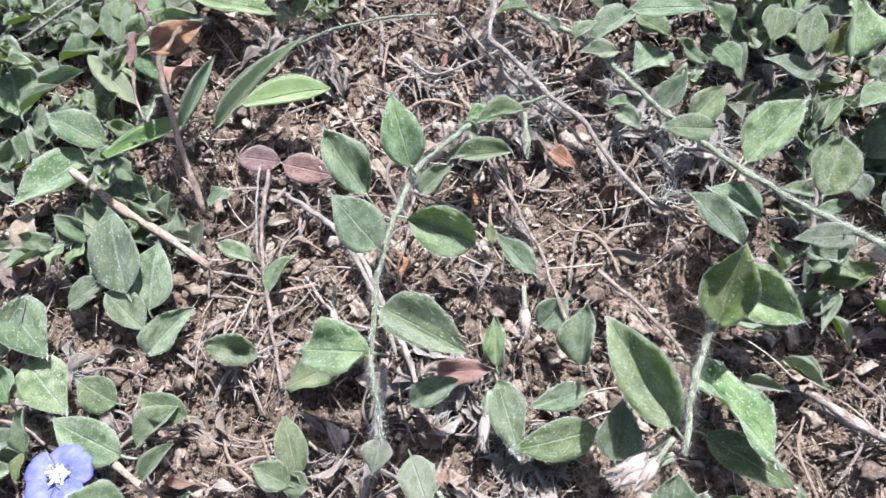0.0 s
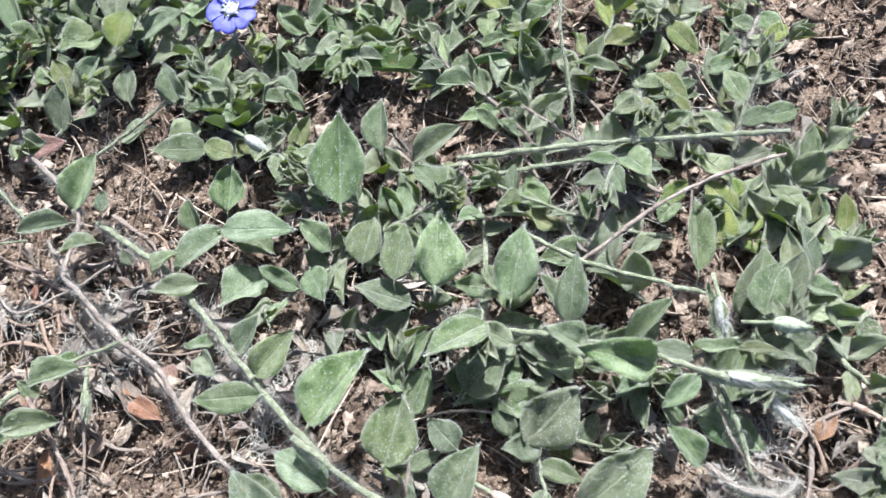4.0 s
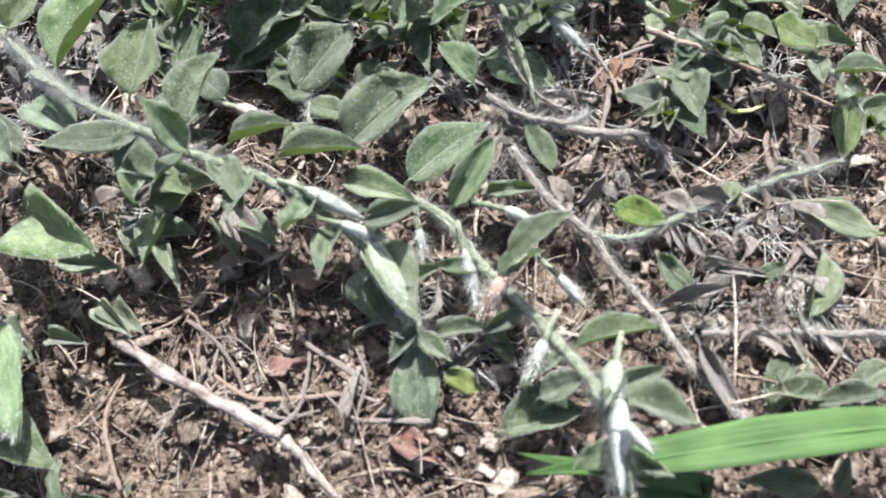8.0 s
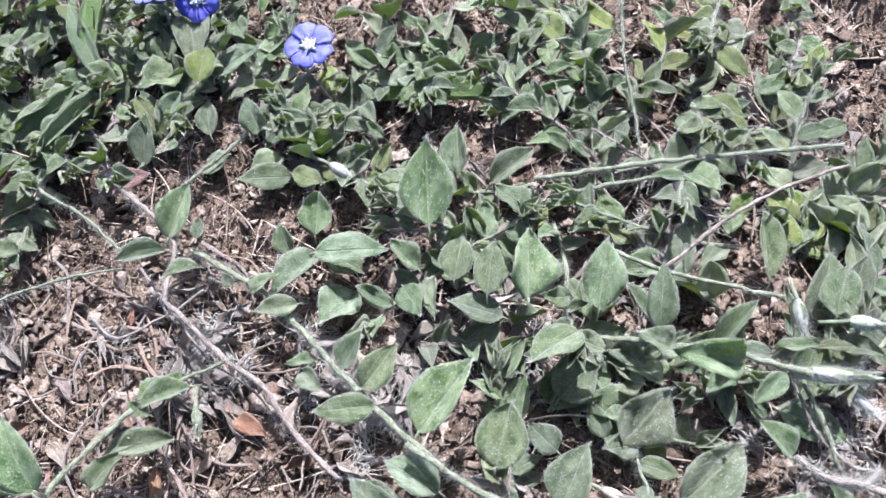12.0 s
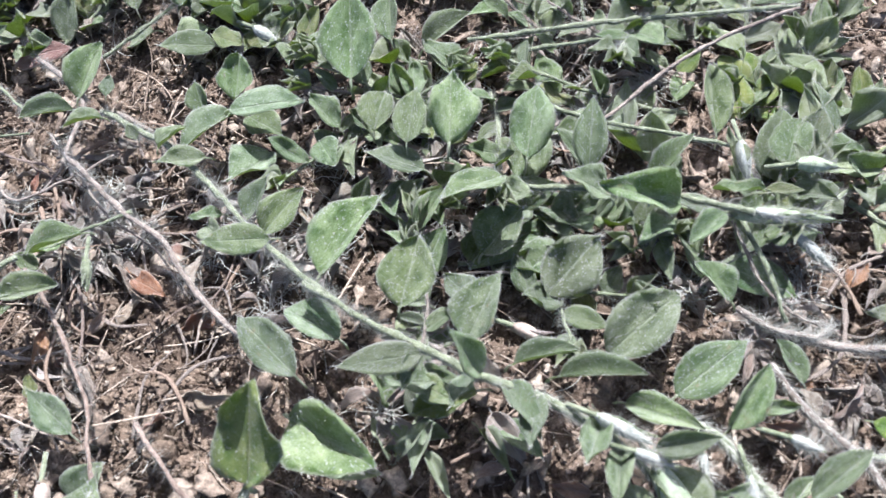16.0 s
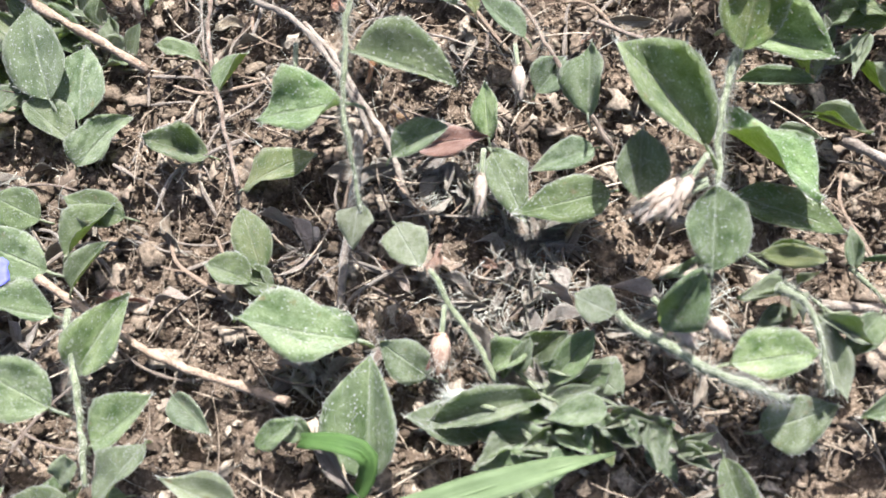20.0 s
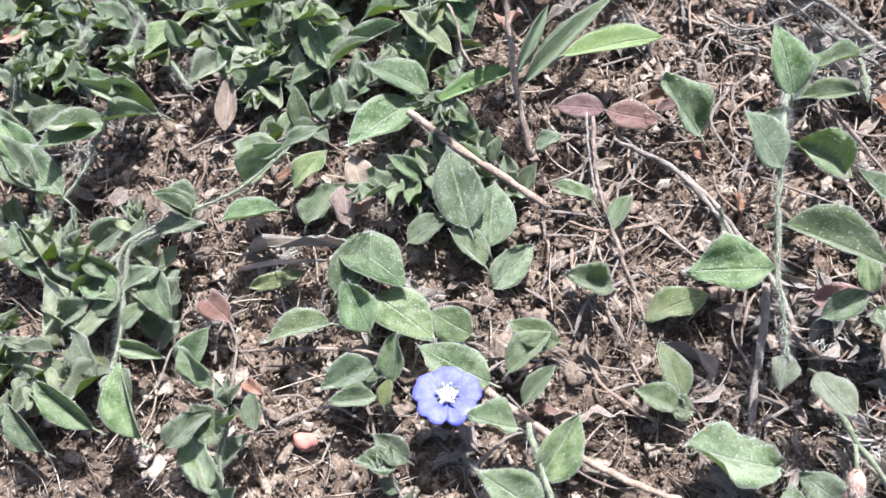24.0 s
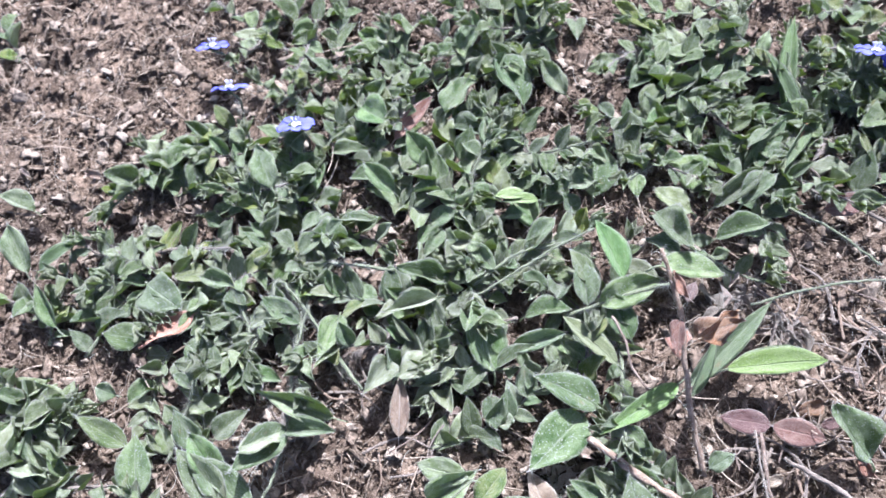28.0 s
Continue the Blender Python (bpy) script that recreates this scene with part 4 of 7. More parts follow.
put_stem(plant, [(22.5, -8.2, 9.9), (29.0, -12.2, 12.5), (34.5, -15.4, 12.6), (37.0, -17.7, 12.2)], 0.45, 0.4, OLD_STEM, 0.5, "stem")
put_stem(plant, [(32.0, -46.9, 13.5), (34.8, -48.4, 13.6), (37.9, -48.9, 13.6), (41.0, -50.1, 13.1), (45.7, -50.2, 11.5), (50.2, -50.2, 9.1)], 0.8, 0.7, STEM, 2, "stem")
put_stem(plant, [(47.5, -38.7, 10.5), (50.4, -39.1, 9.7), (52.7, -41.9, 8.7), (55.0, -47.6, 6.9)], 0.7, 0.5, STEM, 2, "stem")
put_leaf(plant, (37.2, -27.4, 16.6), (26.0, -18.2, 21.3), 0.46, -11, "g")
put_leaf(plant, (38.7, -16.0, 5.2), (51.5, -26.0, 9.5), 0.46, -20, "g")
put_leaf(plant, (41.1, -13.9, 3.0), (46.4, -18.4, 4.0), 0.26, 12, "s")
put_leaf(plant, (51.1, -10.4, 2.0), (57.6, -12.9, 3.0), 0.44, -6, "s")
put_leaf(plant, (50.5, -10.6, 3.0), (57.1, -13.6, 4.0), 0.35, 0, "s")
put_leaf(plant, (46.4, -15.4, 3.0), (52.0, -15.2, 4.0), 0.43, 0, "s")
put_leaf(plant, (43.0, -24.4, 2.8), (55.1, -28.0, 6.5), 0.42, -1, "f")
put_leaf(plant, (39.5, -11.7, 13.5), (39.3, -2.8, 21.1), 0.66, -2, "y")
put_leaf(plant, (38.6, -2.6, 6.1), (50.7, -6.3, 9.3), 0.62, 15, "g")
put_leaf(plant, (41.4, -6.3, 1.0), (50.5, -5.6, 2.0), 0.32, 5, "g")
put_leaf(plant, (39.9, 0.9, 12.2), (31.7, 5.7, 15.5), 0.5, 0, "g")
put_leaf(plant, (37.3, 3.6, 9.0), (32.0, 6.3, 10.0), 0.63, 11, "g")
put_leaf(plant, (42.0, 7.6, 8.0), (34.4, 10.1, 10.0), 0.67, 9, "g")
put_leaf(plant, (40.1, -41.1, 16.0), (38.7, -33.1, 18.7), 0.78, 6, "g")
put_leaf(plant, (31.7, -33.4, 13.2), (30.4, -26.0, 15.7), 0.75, 0, "g")
put_leaf(plant, (37.1, -47.9, 14.1), (38.8, -42.1, 19.0), 0.6, 7, "g")
put_leaf(plant, (32.0, -46.5, 12.0), (27.8, -45.1, 10.3), 0.95, -1, "u")
put_leaf(plant, (43.9, -48.4, 11.0), (53.4, -43.7, 7.3), 0.52, -9, "g")
put_leaf(plant, (49.6, -52.2, 3.1), (56.6, -48.2, 5.6), 0.72, 21, "u")
put_leaf(plant, (46.2, -56.1, 4.0), (51.4, -65.3, 4.0), 0.38, 12, "g")
put_leaf(plant, (42.0, -56.0, 2.0), (36.9, -54.0, 2.0), 0.63, 6, "g")
put_leaf(plant, (45.8, -34.2, 8.2), (52.3, -34.0, 10.2), 0.4, 21, "y")
put_leaf(plant, (52.5, -40.0, 8.5), (59.0, -40.8, 6.2), 0.35, 14, "s")
put_leaf(plant, (53.4, -39.8, 8.0), (56.5, -47.5, 6.0), 0.30, 5, "u")
plant = thing("trailing_weed", 0.0307, -0.0618, ground_height(0.0307, -0.0618), "low trailing weed with wavy leaves and fuzzy brown buds", "weed")
put_stem(plant, [(30.7, -61.8, 4.8), (25.9, -59.5, 4.9), (22.5, -56.0, 4.9), (18.8, -51.8, 5.1), (15.3, -48.8, 5.5), (10.8, -44.6, 6.3)], 0.55, 0.5, STEM, 1.5, "stem")
put_leaf(plant, (4.9, -54.2, 4.6), (-8.0, -57.3, 8.7), 0.66, 9, "w")
put_leaf(plant, (10.4, -68.3, 1.6), (7.1, -55.8, 5.5), 0.68, -8, "g")
put_leaf(plant, (14.0, -56.0, 3.9), (7.7, -54.1, 6.0), 0.75, -11, "g")
put_leaf(plant, (20.6, -53.5, 5.0), (24.6, -50.2, 7.5), 0.7, -9, "g")
put_leaf(plant, (25.8, -53.7, 1.4), (29.4, -45.8, 4.1), 0.55, -18, "g")
put_leaf(plant, (21.7, -60.2, 4.2), (13.2, -61.2, 6.7), 0.62, 11, "f")
put_leaf(plant, (23.9, -58.8, 4.0), (19.3, -55.6, 5.0), 0.52, 8, "u")
put_leaf(plant, (33.4, -55.0, 7.6), (28.0, -57.9, 9.3), 0.55, -4, "g")
put_leaf(plant, (34.0, -55.2, 5.5), (38.0, -55.0, 6.7), 0.6, 15, "g")
put_leaf(plant, (33.2, -54.3, 4.0), (28.4, -56.8, 4.0), 0.64, 6, "g")
put_leaf(plant, (6.2, -41.5, 10.2), (11.2, -47.1, 12.0), 0.7, -4, "u")
put_leaf(plant, (24.8, -61.1, 5.3), (21.9, -64.6, 6.5), 0.5, 20, "s")
put_leaf(plant, (30.9, -60.0, 5.2), (29.7, -64.2, 7.6), 0.6, 15, "g")
put_leaf(plant, (30.0, -59.9, 4.0), (20.3, -60.7, 4.0), 0.40, 2, "g")
put_leaf(plant, (31.4, -58.9, 3.0), (26.3, -58.6, 3.0), 0.57, 12, "g")
put_leaf(plant, (34.7, -67.1, 3.0), (40.0, -68.5, 3.0), 0.58, -14, "u")
put_leaf(plant, (38.1, -55.0, 5.6), (39.4, -60.3, 7.1), 0.5, -21, "g")
put_leaf(plant, (36.8, -57.1, 4.0), (31.7, -55.9, 5.0), 0.59, 9, "g")
put_leaf(plant, (2.9, -66.2, 4.5), (-1.0, -65.6, 5.7), 0.6, -12, "g")
put_leaf(plant, (3.2, -65.7, 3.0), (-1.7, -65.9, 4.0), 0.59, 2, "g")
plant = thing("flowering_plant", -0.0744, -0.0636, ground_height(-0.0744, -0.0636), "creeping plant with downy rounded leaves around a blue flower", "plant")
put_stem(plant, [(-28.3, -60.5, 7.8), (-24.6, -65.9, 8.2), (-20.7, -71.3, 8.1), (-17.3, -77.6, 7.2)], 0.6, 0.5, STEM, 1.8, "stem")
put_stem(plant, [(-74.4, -63.6, 3.3), (-62.4, -59.3, 4.2), (-53.6, -57.3, 4.6), (-47.5, -58.4, 5.1)], 0.4, 0.35, OLD_STEM, 0.3, "stem")
put_leaf(plant, (-29.2, -61.5, 8.0), (-36.4, -63.4, 10.3), 0.62, 18, "g")
put_leaf(plant, (-22.8, -71.4, 10.5), (-32.6, -69.7, 13.6), 0.66, -1, "g")
put_leaf(plant, (-24.6, -66.8, 6.4), (-21.5, -57.2, 9.4), 0.6, 21, "g")
put_leaf(plant, (-18.5, -73.5, 7.3), (-11.5, -66.9, 10.0), 0.62, -4, "g")
put_leaf(plant, (-14.2, -65.7, 3.0), (-8.1, -68.6, 3.0), 0.50, 5, "g")
put_leaf(plant, (-20.4, -78.4, 6.0), (-20.1, -74.9, 8.0), 0.66, 9, "u")
put_leaf(plant, (-19.2, -80.6, 3.0), (-23.6, -84.8, 3.0), 0.57, 9, "g")
put_leaf(plant, (-22.6, -83.2, 4.0), (-20.0, -79.7, 5.0), 0.65, 12, "g")
put_leaf(plant, (-13.8, -78.6, 9.8), (-10.8, -71.7, 12.0), 0.72, -18, "g")
put_leaf(plant, (-18.6, -80.2, 5.0), (-26.0, -81.2, 6.0), 0.54, -6, "g")
put_leaf(plant, (-14.0, -77.4, 4.0), (-17.8, -79.8, 4.0), 0.67, 6, "g")
put_leaf(plant, (-1.5, -68.7, 5.1), (1.8, -64.9, 6.6), 0.6, 5, "g")
put_leaf(plant, (-0.8, -75.4, 7.0), (-8.8, -75.0, 9.3), 0.5, 12, "s")
put_leaf(plant, (-33.5, -53.6, 5.4), (-29.5, -46.5, 7.8), 0.55, -10, "g")
put_leaf(plant, (-27.9, -47.2, 6.2), (-35.7, -47.3, 8.4), 0.6, -18, "f")
put_leaf(plant, (-43.5, -34.1, 2.8), (-46.0, -24.1, 6.2), 0.82, -7, "f")
put_leaf(plant, (-43.2, -37.2, 2.2), (-50.5, -34.3, 4.6), 0.7, 20, "g")
put_leaf(plant, (-40.5, -40.6, 2.2), (-36.9, -32.4, 5.0), 0.6, 11, "g")
put_leaf(plant, (-65.5, -41.3, 5.2), (-52.3, -46.3, 8.7), 0.6, -16, "f")
put_leaf(plant, (-55.1, -54.9, 6.4), (-60.6, -49.2, 8.9), 0.75, -11, "g")
put_leaf(plant, (-56.9, -48.6, 4.8), (-45.2, -52.8, 8.0), 0.66, -17, "f")
put_leaf(plant, (-41.1, -49.2, 2.9), (-48.1, -48.3, 5.0), 0.85, -19, "f")
put_leaf(plant, (-62.4, -55.0, 4.2), (-70.3, -60.6, 7.0), 0.58, 13, "g")
put_leaf(plant, (-49.2, -60.7, 5.6), (-50.4, -54.5, 10.1), 0.58, -14, "g")
put_leaf(plant, (-53.0, -59.3, 4.7), (-59.3, -65.3, 5.6), 0.6, 2, "g")
put_leaf(plant, (-50.9, -63.2, 4.4), (-56.6, -67.2, 6.4), 0.5, -2, "g")
put_leaf(plant, (-49.0, -64.5, 5.3), (-49.9, -60.6, 6.5), 0.6, -13, "y")
put_leaf(plant, (-43.9, -71.3, 5.2), (-49.8, -73.7, 7.0), 0.65, 10, "g")
put_leaf(plant, (-42.7, -70.5, 5.0), (-48.5, -69.0, 7.0), 0.67, -3, "g")
put_leaf(plant, (-40.7, -84.5, 5.0), (-37.8, -82.0, 6.0), 0.82, -3, "g")
put_leaf(plant, (-45.5, -85.1, 5.0), (-38.3, -82.9, 6.0), 0.59, 11, "g")
put_leaf(plant, (-48.2, -84.6, 4.0), (-45.6, -81.6, 6.0), 0.62, 8, "g")
put_leaf(plant, (-38.8, -78.4, 4.0), (-44.7, -78.9, 5.0), 0.56, 11, "g")
put_leaf(plant, (-35.7, -55.8, 4.2), (-47.1, -54.8, 7.5), 0.6, -16, "f")
put_leaf(plant, (-63.6, -50.1, 4.7), (-61.6, -39.6, 7.9), 0.55, 6, "f")
put_leaf(plant, (-70.6, -48.1, 3.0), (-77.8, -53.7, 4.0), 0.35, -14, "y")
put_leaf(plant, (-56.1, -37.9, 3.9), (-51.4, -32.2, 6.1), 0.7, -16, "f")
put_leaf(plant, (-29.9, -57.7, 6.5), (-27.3, -51.4, 8.5), 0.45, -3, "v")
put_leaf(plant, (-52.4, -59.8, 1.5), (-60.4, -62.2, 4.2), 0.6, -12, "g")
put_leaf(plant, (-27.3, -83.6, 8.1), (-30.5, -82.1, 9.2), 0.7, -10, "y")
put_leaf(plant, (-29.5, -85.5, 5.0), (-26.9, -80.9, 7.0), 0.68, 12, "g")
put_leaf(plant, (-34.0, -83.1, 4.0), (-30.2, -78.1, 7.0), 0.51, 8, "g")
put_leaf(plant, (-35.6, -89.4, 5.0), (-23.8, -85.6, 6.0), 0.33, 12, "g")
plant = thing("silvery_creeper", -0.1052, -0.0777, ground_height(-0.1052, -0.0777), "silvery-green creeping stem with crowded narrow downy leaves", "plant")
put_stem(plant, [(-90.2, -43.5, 7.1), (-94.8, -49.2, 7.0), (-99.2, -54.1, 6.2), (-96.1, -60.9, 6.2), (-91.9, -69.5, 6.6), (-89.3, -76.9, 6.6)], 0.6, 0.45, STEM, 1.8, "stem")
put_stem(plant, [(-100.0, -53.6, 5.8), (-103.4, -62.1, 5.3), (-105.3, -67.9, 5.3), (-105.2, -77.7, 5.3)], 0.5, 0.4, STEM, 1.2, "stem")
put_leaf(plant, (-90.9, -45.9, 7.1), (-96.9, -45.6, 11.8), 0.5, 20, "v")
put_leaf(plant, (-93.0, -43.0, 5.0), (-99.3, -42.1, 6.0), 0.72, 2, "g")
put_leaf(plant, (-77.5, -40.4, 7.3), (-84.1, -46.7, 10.0), 0.52, 13, "g")
put_leaf(plant, (-74.8, -39.3, 1.5), (-71.9, -30.7, 4.3), 0.58, -8, "g")
put_leaf(plant, (-86.4, -36.8, 6.3), (-79.5, -28.9, 9.3), 0.6, 16, "s")
put_leaf(plant, (-78.5, -35.0, 4.8), (-76.1, -27.1, 7.4), 0.55, -12, "y")
put_leaf(plant, (-65.2, -13.0, 5.9), (-71.0, -26.2, 9.6), 0.62, -4, "f")
put_leaf(plant, (-67.8, -6.4, 5.0), (-71.9, -10.7, 6.0), 0.76, 13, "g")
put_leaf(plant, (-61.7, -2.1, 7.0), (-73.8, 3.7, 9.0), 0.32, 5, "m")
put_leaf(plant, (-57.2, -21.1, 4.0), (-62.9, -26.4, 4.0), 0.74, -13, "g")
put_leaf(plant, (-83.7, -9.4, 3.7), (-91.4, 2.2, 8.9), 0.58, 15, "f")
put_leaf(plant, (-82.6, -14.2, 4.0), (-79.5, -20.1, 4.0), 0.66, 12, "g")
put_leaf(plant, (-122.8, -49.3, 5.1), (-134.0, -43.7, 9.9), 0.52, 6, "g")
put_leaf(plant, (-125.2, -46.3, 4.0), (-133.7, -40.4, 8.0), 0.53, 11, "g")
put_leaf(plant, (-133.2, -41.6, 4.0), (-138.9, -37.0, 8.0), 0.64, 0, "g")
put_leaf(plant, (-130.1, -39.0, 5.0), (-125.9, -32.4, 7.0), 0.64, 11, "g")
put_leaf(plant, (-117.1, -32.8, 6.5), (-121.8, -44.9, 10.2), 0.5, -17, "g")
put_leaf(plant, (-107.8, -55.1, 2.7), (-102.5, -49.1, 4.8), 0.72, 21, "g")
put_leaf(plant, (-110.8, -63.0, 3.5), (-120.9, -57.0, 7.7), 0.4, -12, "v")
put_leaf(plant, (-92.8, -75.3, 6.6), (-100.8, -69.8, 7.1), 0.5, -10, "g")
put_leaf(plant, (-91.2, -72.9, 5.0), (-86.8, -77.4, 4.0), 0.76, -7, "g")
put_leaf(plant, (-92.1, -73.2, 5.0), (-96.8, -81.4, 5.0), 0.47, 6, "s")
put_leaf(plant, (-98.1, -66.4, 5.9), (-96.1, -61.9, 7.3), 0.75, 11, "g")
put_leaf(plant, (-92.4, -67.0, 6.6), (-90.8, -61.8, 8.2), 0.7, -7, "g")
put_leaf(plant, (-92.1, -69.7, 6.0), (-85.1, -69.0, 6.0), 0.41, 10, "g")
put_leaf(plant, (-89.3, -82.2, 5.7), (-99.7, -79.5, 9.4), 0.4, -8, "v")
put_leaf(plant, (-79.6, -81.2, 9.0), (-86.9, -73.0, 12.5), 0.5, -18, "v")
put_leaf(plant, (-73.6, -70.9, 8.6), (-80.3, -67.5, 11.1), 0.5, -18, "g")
put_leaf(plant, (-80.5, -69.7, 4.0), (-79.0, -62.9, 8.0), 0.62, 9, "g")
put_leaf(plant, (-64.8, -74.3, 7.6), (-67.1, -69.7, 9.2), 0.55, 3, "g")
put_leaf(plant, (-59.0, -89.2, 4.0), (-55.4, -84.7, 6.0), 0.65, 9, "y")
put_leaf(plant, (-94.7, -87.7, 5.4), (-102.6, -83.9, 8.4), 0.42, -11, "v")
put_leaf(plant, (-75.6, -80.8, 8.2), (-72.2, -74.5, 10.1), 0.6, 4, "g")
put_leaf(plant, (-68.4, -84.0, 5.0), (-75.3, -76.6, 8.0), 0.56, -6, "u")
put_leaf(plant, (-65.4, -94.2, 4.0), (-61.4, -90.3, 6.0), 0.62, 0, "g")
put_leaf(plant, (-93.1, -57.9, 6.5), (-86.0, -62.8, 8.6), 0.6, -5, "g")
put_leaf(plant, (-103.5, -61.1, 5.3), (-96.1, -63.3, 7.0), 0.7, -2, "g")
put_leaf(plant, (-102.4, -73.8, 5.3), (-106.7, -76.2, 7.9), 0.5, 20, "g")
put_leaf(plant, (-105.4, -69.7, 4.0), (-100.5, -64.3, 5.0), 0.64, 12, "g")
put_leaf(plant, (-139.5, -53.8, 4.4), (-144.2, -44.0, 7.8), 0.62, 0, "f")
put_leaf(plant, (-147.1, -45.9, 3.0), (-158.5, -44.4, 7.0), 0.4, 3, "g")
put_leaf(plant, (-153.6, -37.9, 5.0), (-158.5, -38.0, 6.0), 0.81, -14, "g")
put_leaf(plant, (-126.4, -29.0, 5.2), (-129.7, -23.5, 7.2), 0.6, 16, "g")
put_leaf(plant, (-109.8, -28.0, 4.5), (-125.0, -28.8, 9.3), 0.3, -13, "s")
put_leaf(plant, (-83.1, -8.9, 5.0), (-77.0, -3.1, 7.5), 0.4, -15, "g")
put_leaf(plant, (-161.3, -13.8, 3.9), (-150.2, -17.4, 6.3), 0.8, 17, "g")
put_leaf(plant, (-133.6, -8.1, 4.6), (-126.0, -11.2, 6.4), 0.6, 13, "g")
put_leaf(plant, (-100.6, -8.7, 4.7), (-106.3, -5.5, 7.2), 0.3, -11, "s")
plant = thing("stalked_weed", -0.0424, -0.0160, ground_height(-0.0424, -0.0160), "weed with a bare tan stalk and smooth lance-shaped leaves", "weed")
put_stem(plant, [(-42.4, -16.0, 3.2), (-47.0, -8.9, 10.0), (-50.9, -1.8, 16.9), (-53.4, 4.0, 21.7), (-59.6, 11.4, 29.6)], 0.75, 0.6, TWIG, 0.6, "stalk")
put_stem(plant, [(-64.8, 5.5, 10.7), (-61.3, 1.0, 11.1), (-59.1, -3.0, 10.0), (-55.1, -6.2, 10.1)], 0.4, 0.3, OLD_STEM, 0, "stem")
put_stem(plant, [(-73.7, 4.6, 6.4), (-67.2, 9.3, 7.5), (-59.7, 14.1, 8.9), (-55.9, 16.6, 8.6)], 0.5, 0.45, STEM, 1.5, "stem")
put_leaf(plant, (-42.8, 3.1, 7.0), (-27.4, 8.4, 11.8), 0.32, -13, "m")
put_leaf(plant, (-48.3, -0.5, 2.2), (-37.6, 18.0, 9.5), 0.2, 10, "n")
put_leaf(plant, (-48.1, -5.6, 11.2), (-46.4, 6.5, 15.6), 0.2, 19, "n")
put_leaf(plant, (-41.7, -14.8, 4.0), (-38.4, -11.4, 6.0), 0.75, -9, "g")
put_leaf(plant, (-50.5, -2.4, 6.6), (-60.9, -16.7, 11.2), 0.22, -13, "n")
put_leaf(plant, (-65.1, 14.8, 8.7), (-72.8, 24.2, 12.6), 0.42, 16, "n")
put_leaf(plant, (-62.6, -11.1, 6.8), (-74.8, -9.1, 10.4), 0.52, 4, "g")
put_leaf(plant, (-55.8, -19.5, 4.0), (-46.6, -23.7, 4.0), 0.57, 14, "g")
put_leaf(plant, (-50.9, 0.2, 22.3), (-44.9, 3.8, 27.6), 0.5, -3, "b")
put_leaf(plant, (-51.5, -0.3, 14.6), (-53.3, 7.6, 11.8), 0.55, -17, "b")
put_leaf(plant, (-58.8, 18.6, 10.5), (-46.5, 23.6, 5.6), 0.5, -20, "f")
put_leaf(plant, (-58.7, 17.4, 8.0), (-67.7, 17.9, 8.0), 0.44, -6, "u")
put_leaf(plant, (-55.7, 23.5, 8.0), (-62.8, 24.8, 9.0), 0.72, 9, "g")
put_leaf(plant, (-70.8, 12.6, 7.5), (-76.3, 17.6, 9.8), 0.7, 20, "f")
put_leaf(plant, (-81.1, 2.7, 5.4), (-73.0, 6.0, 7.9), 0.5, -11, "g")
put_leaf(plant, (-81.6, -4.8, 5.3), (-72.5, 0.4, 8.3), 0.35, 9, "g")
put_leaf(plant, (-47.1, -33.1, 5.1), (-54.9, -21.9, 9.5), 0.6, -10, "f")
put_leaf(plant, (-68.0, 8.4, 7.5), (-58.2, 16.3, 10.3), 0.5, 14, "g")
put_leaf(plant, (-60.5, 4.3, 5.0), (-67.0, 11.6, 7.0), 0.59, -6, "g")
put_leaf(plant, (-70.1, 8.0, 7.0), (-73.5, 15.7, 10.0), 0.63, 5, "g")
plant = thing("silver_budded_stem", 0.0871, -0.0065, ground_height(0.0871, -0.0065), "long downy stem with silvery hairy buds and folded leaves", "plant")
put_stem(plant, [(-6.2, 35.4, 7.2), (0.8, 33.2, 7.2), (9.2, 30.1, 8.2), (16.5, 25.6, 8.2), (26.1, 19.3, 9.1), (34.9, 14.1, 10.9), (41.7, 10.5, 12.3)], 0.65, 0.6, STEM, 2, "stem")
put_stem(plant, [(36.9, 12.1, 12.4), (45.7, 8.9, 13.1), (53.0, 7.0, 13.3), (59.9, 5.1, 13.3), (66.3, 4.7, 12.4), (71.8, 3.7, 10.5), (76.7, 2.3, 8.4), (80.1, 0.3, 6.9), (85.0, -2.8, 5.3), (87.1, -6.5, 4.3)], 0.65, 0.7, STEM, 3, "stem")
put_stem(plant, [(81.6, 7.0, 8.3), (86.7, 5.9, 7.0), (88.9, 4.3, 6.4), (92.5, 1.4, 5.7), (97.4, -1.9, 5.6), (102.1, -5.6, 6.4), (105.9, -9.1, 7.8), (108.4, -13.5, 9.2), (109.6, -17.6, 10.1)], 0.75, 0.9, STEM, 3.5, "stem")
put_leaf(plant, (49.1, 11.8, 11.5), (49.5, 20.1, 14.3), 0.82, 4, "g")
put_leaf(plant, (58.2, 9.0, 13.0), (60.2, 16.7, 15.6), 0.78, -9, "g")
put_leaf(plant, (53.6, 6.1, 13.3), (45.9, 1.6, 17.0), 0.42, -14, "f")
put_leaf(plant, (52.1, 4.9, 7.0), (57.8, 3.6, 6.0), 0.61, -7, "y")
put_leaf(plant, (54.3, 5.1, 7.0), (48.9, 3.4, 8.0), 0.93, 10, "g")
put_leaf(plant, (54.9, 1.3, 4.0), (54.5, -5.6, 4.0), 0.40, 10, "s")
put_leaf(plant, (52.5, -3.1, 4.0), (55.1, 0.4, 7.0), 0.31, 6, "s")
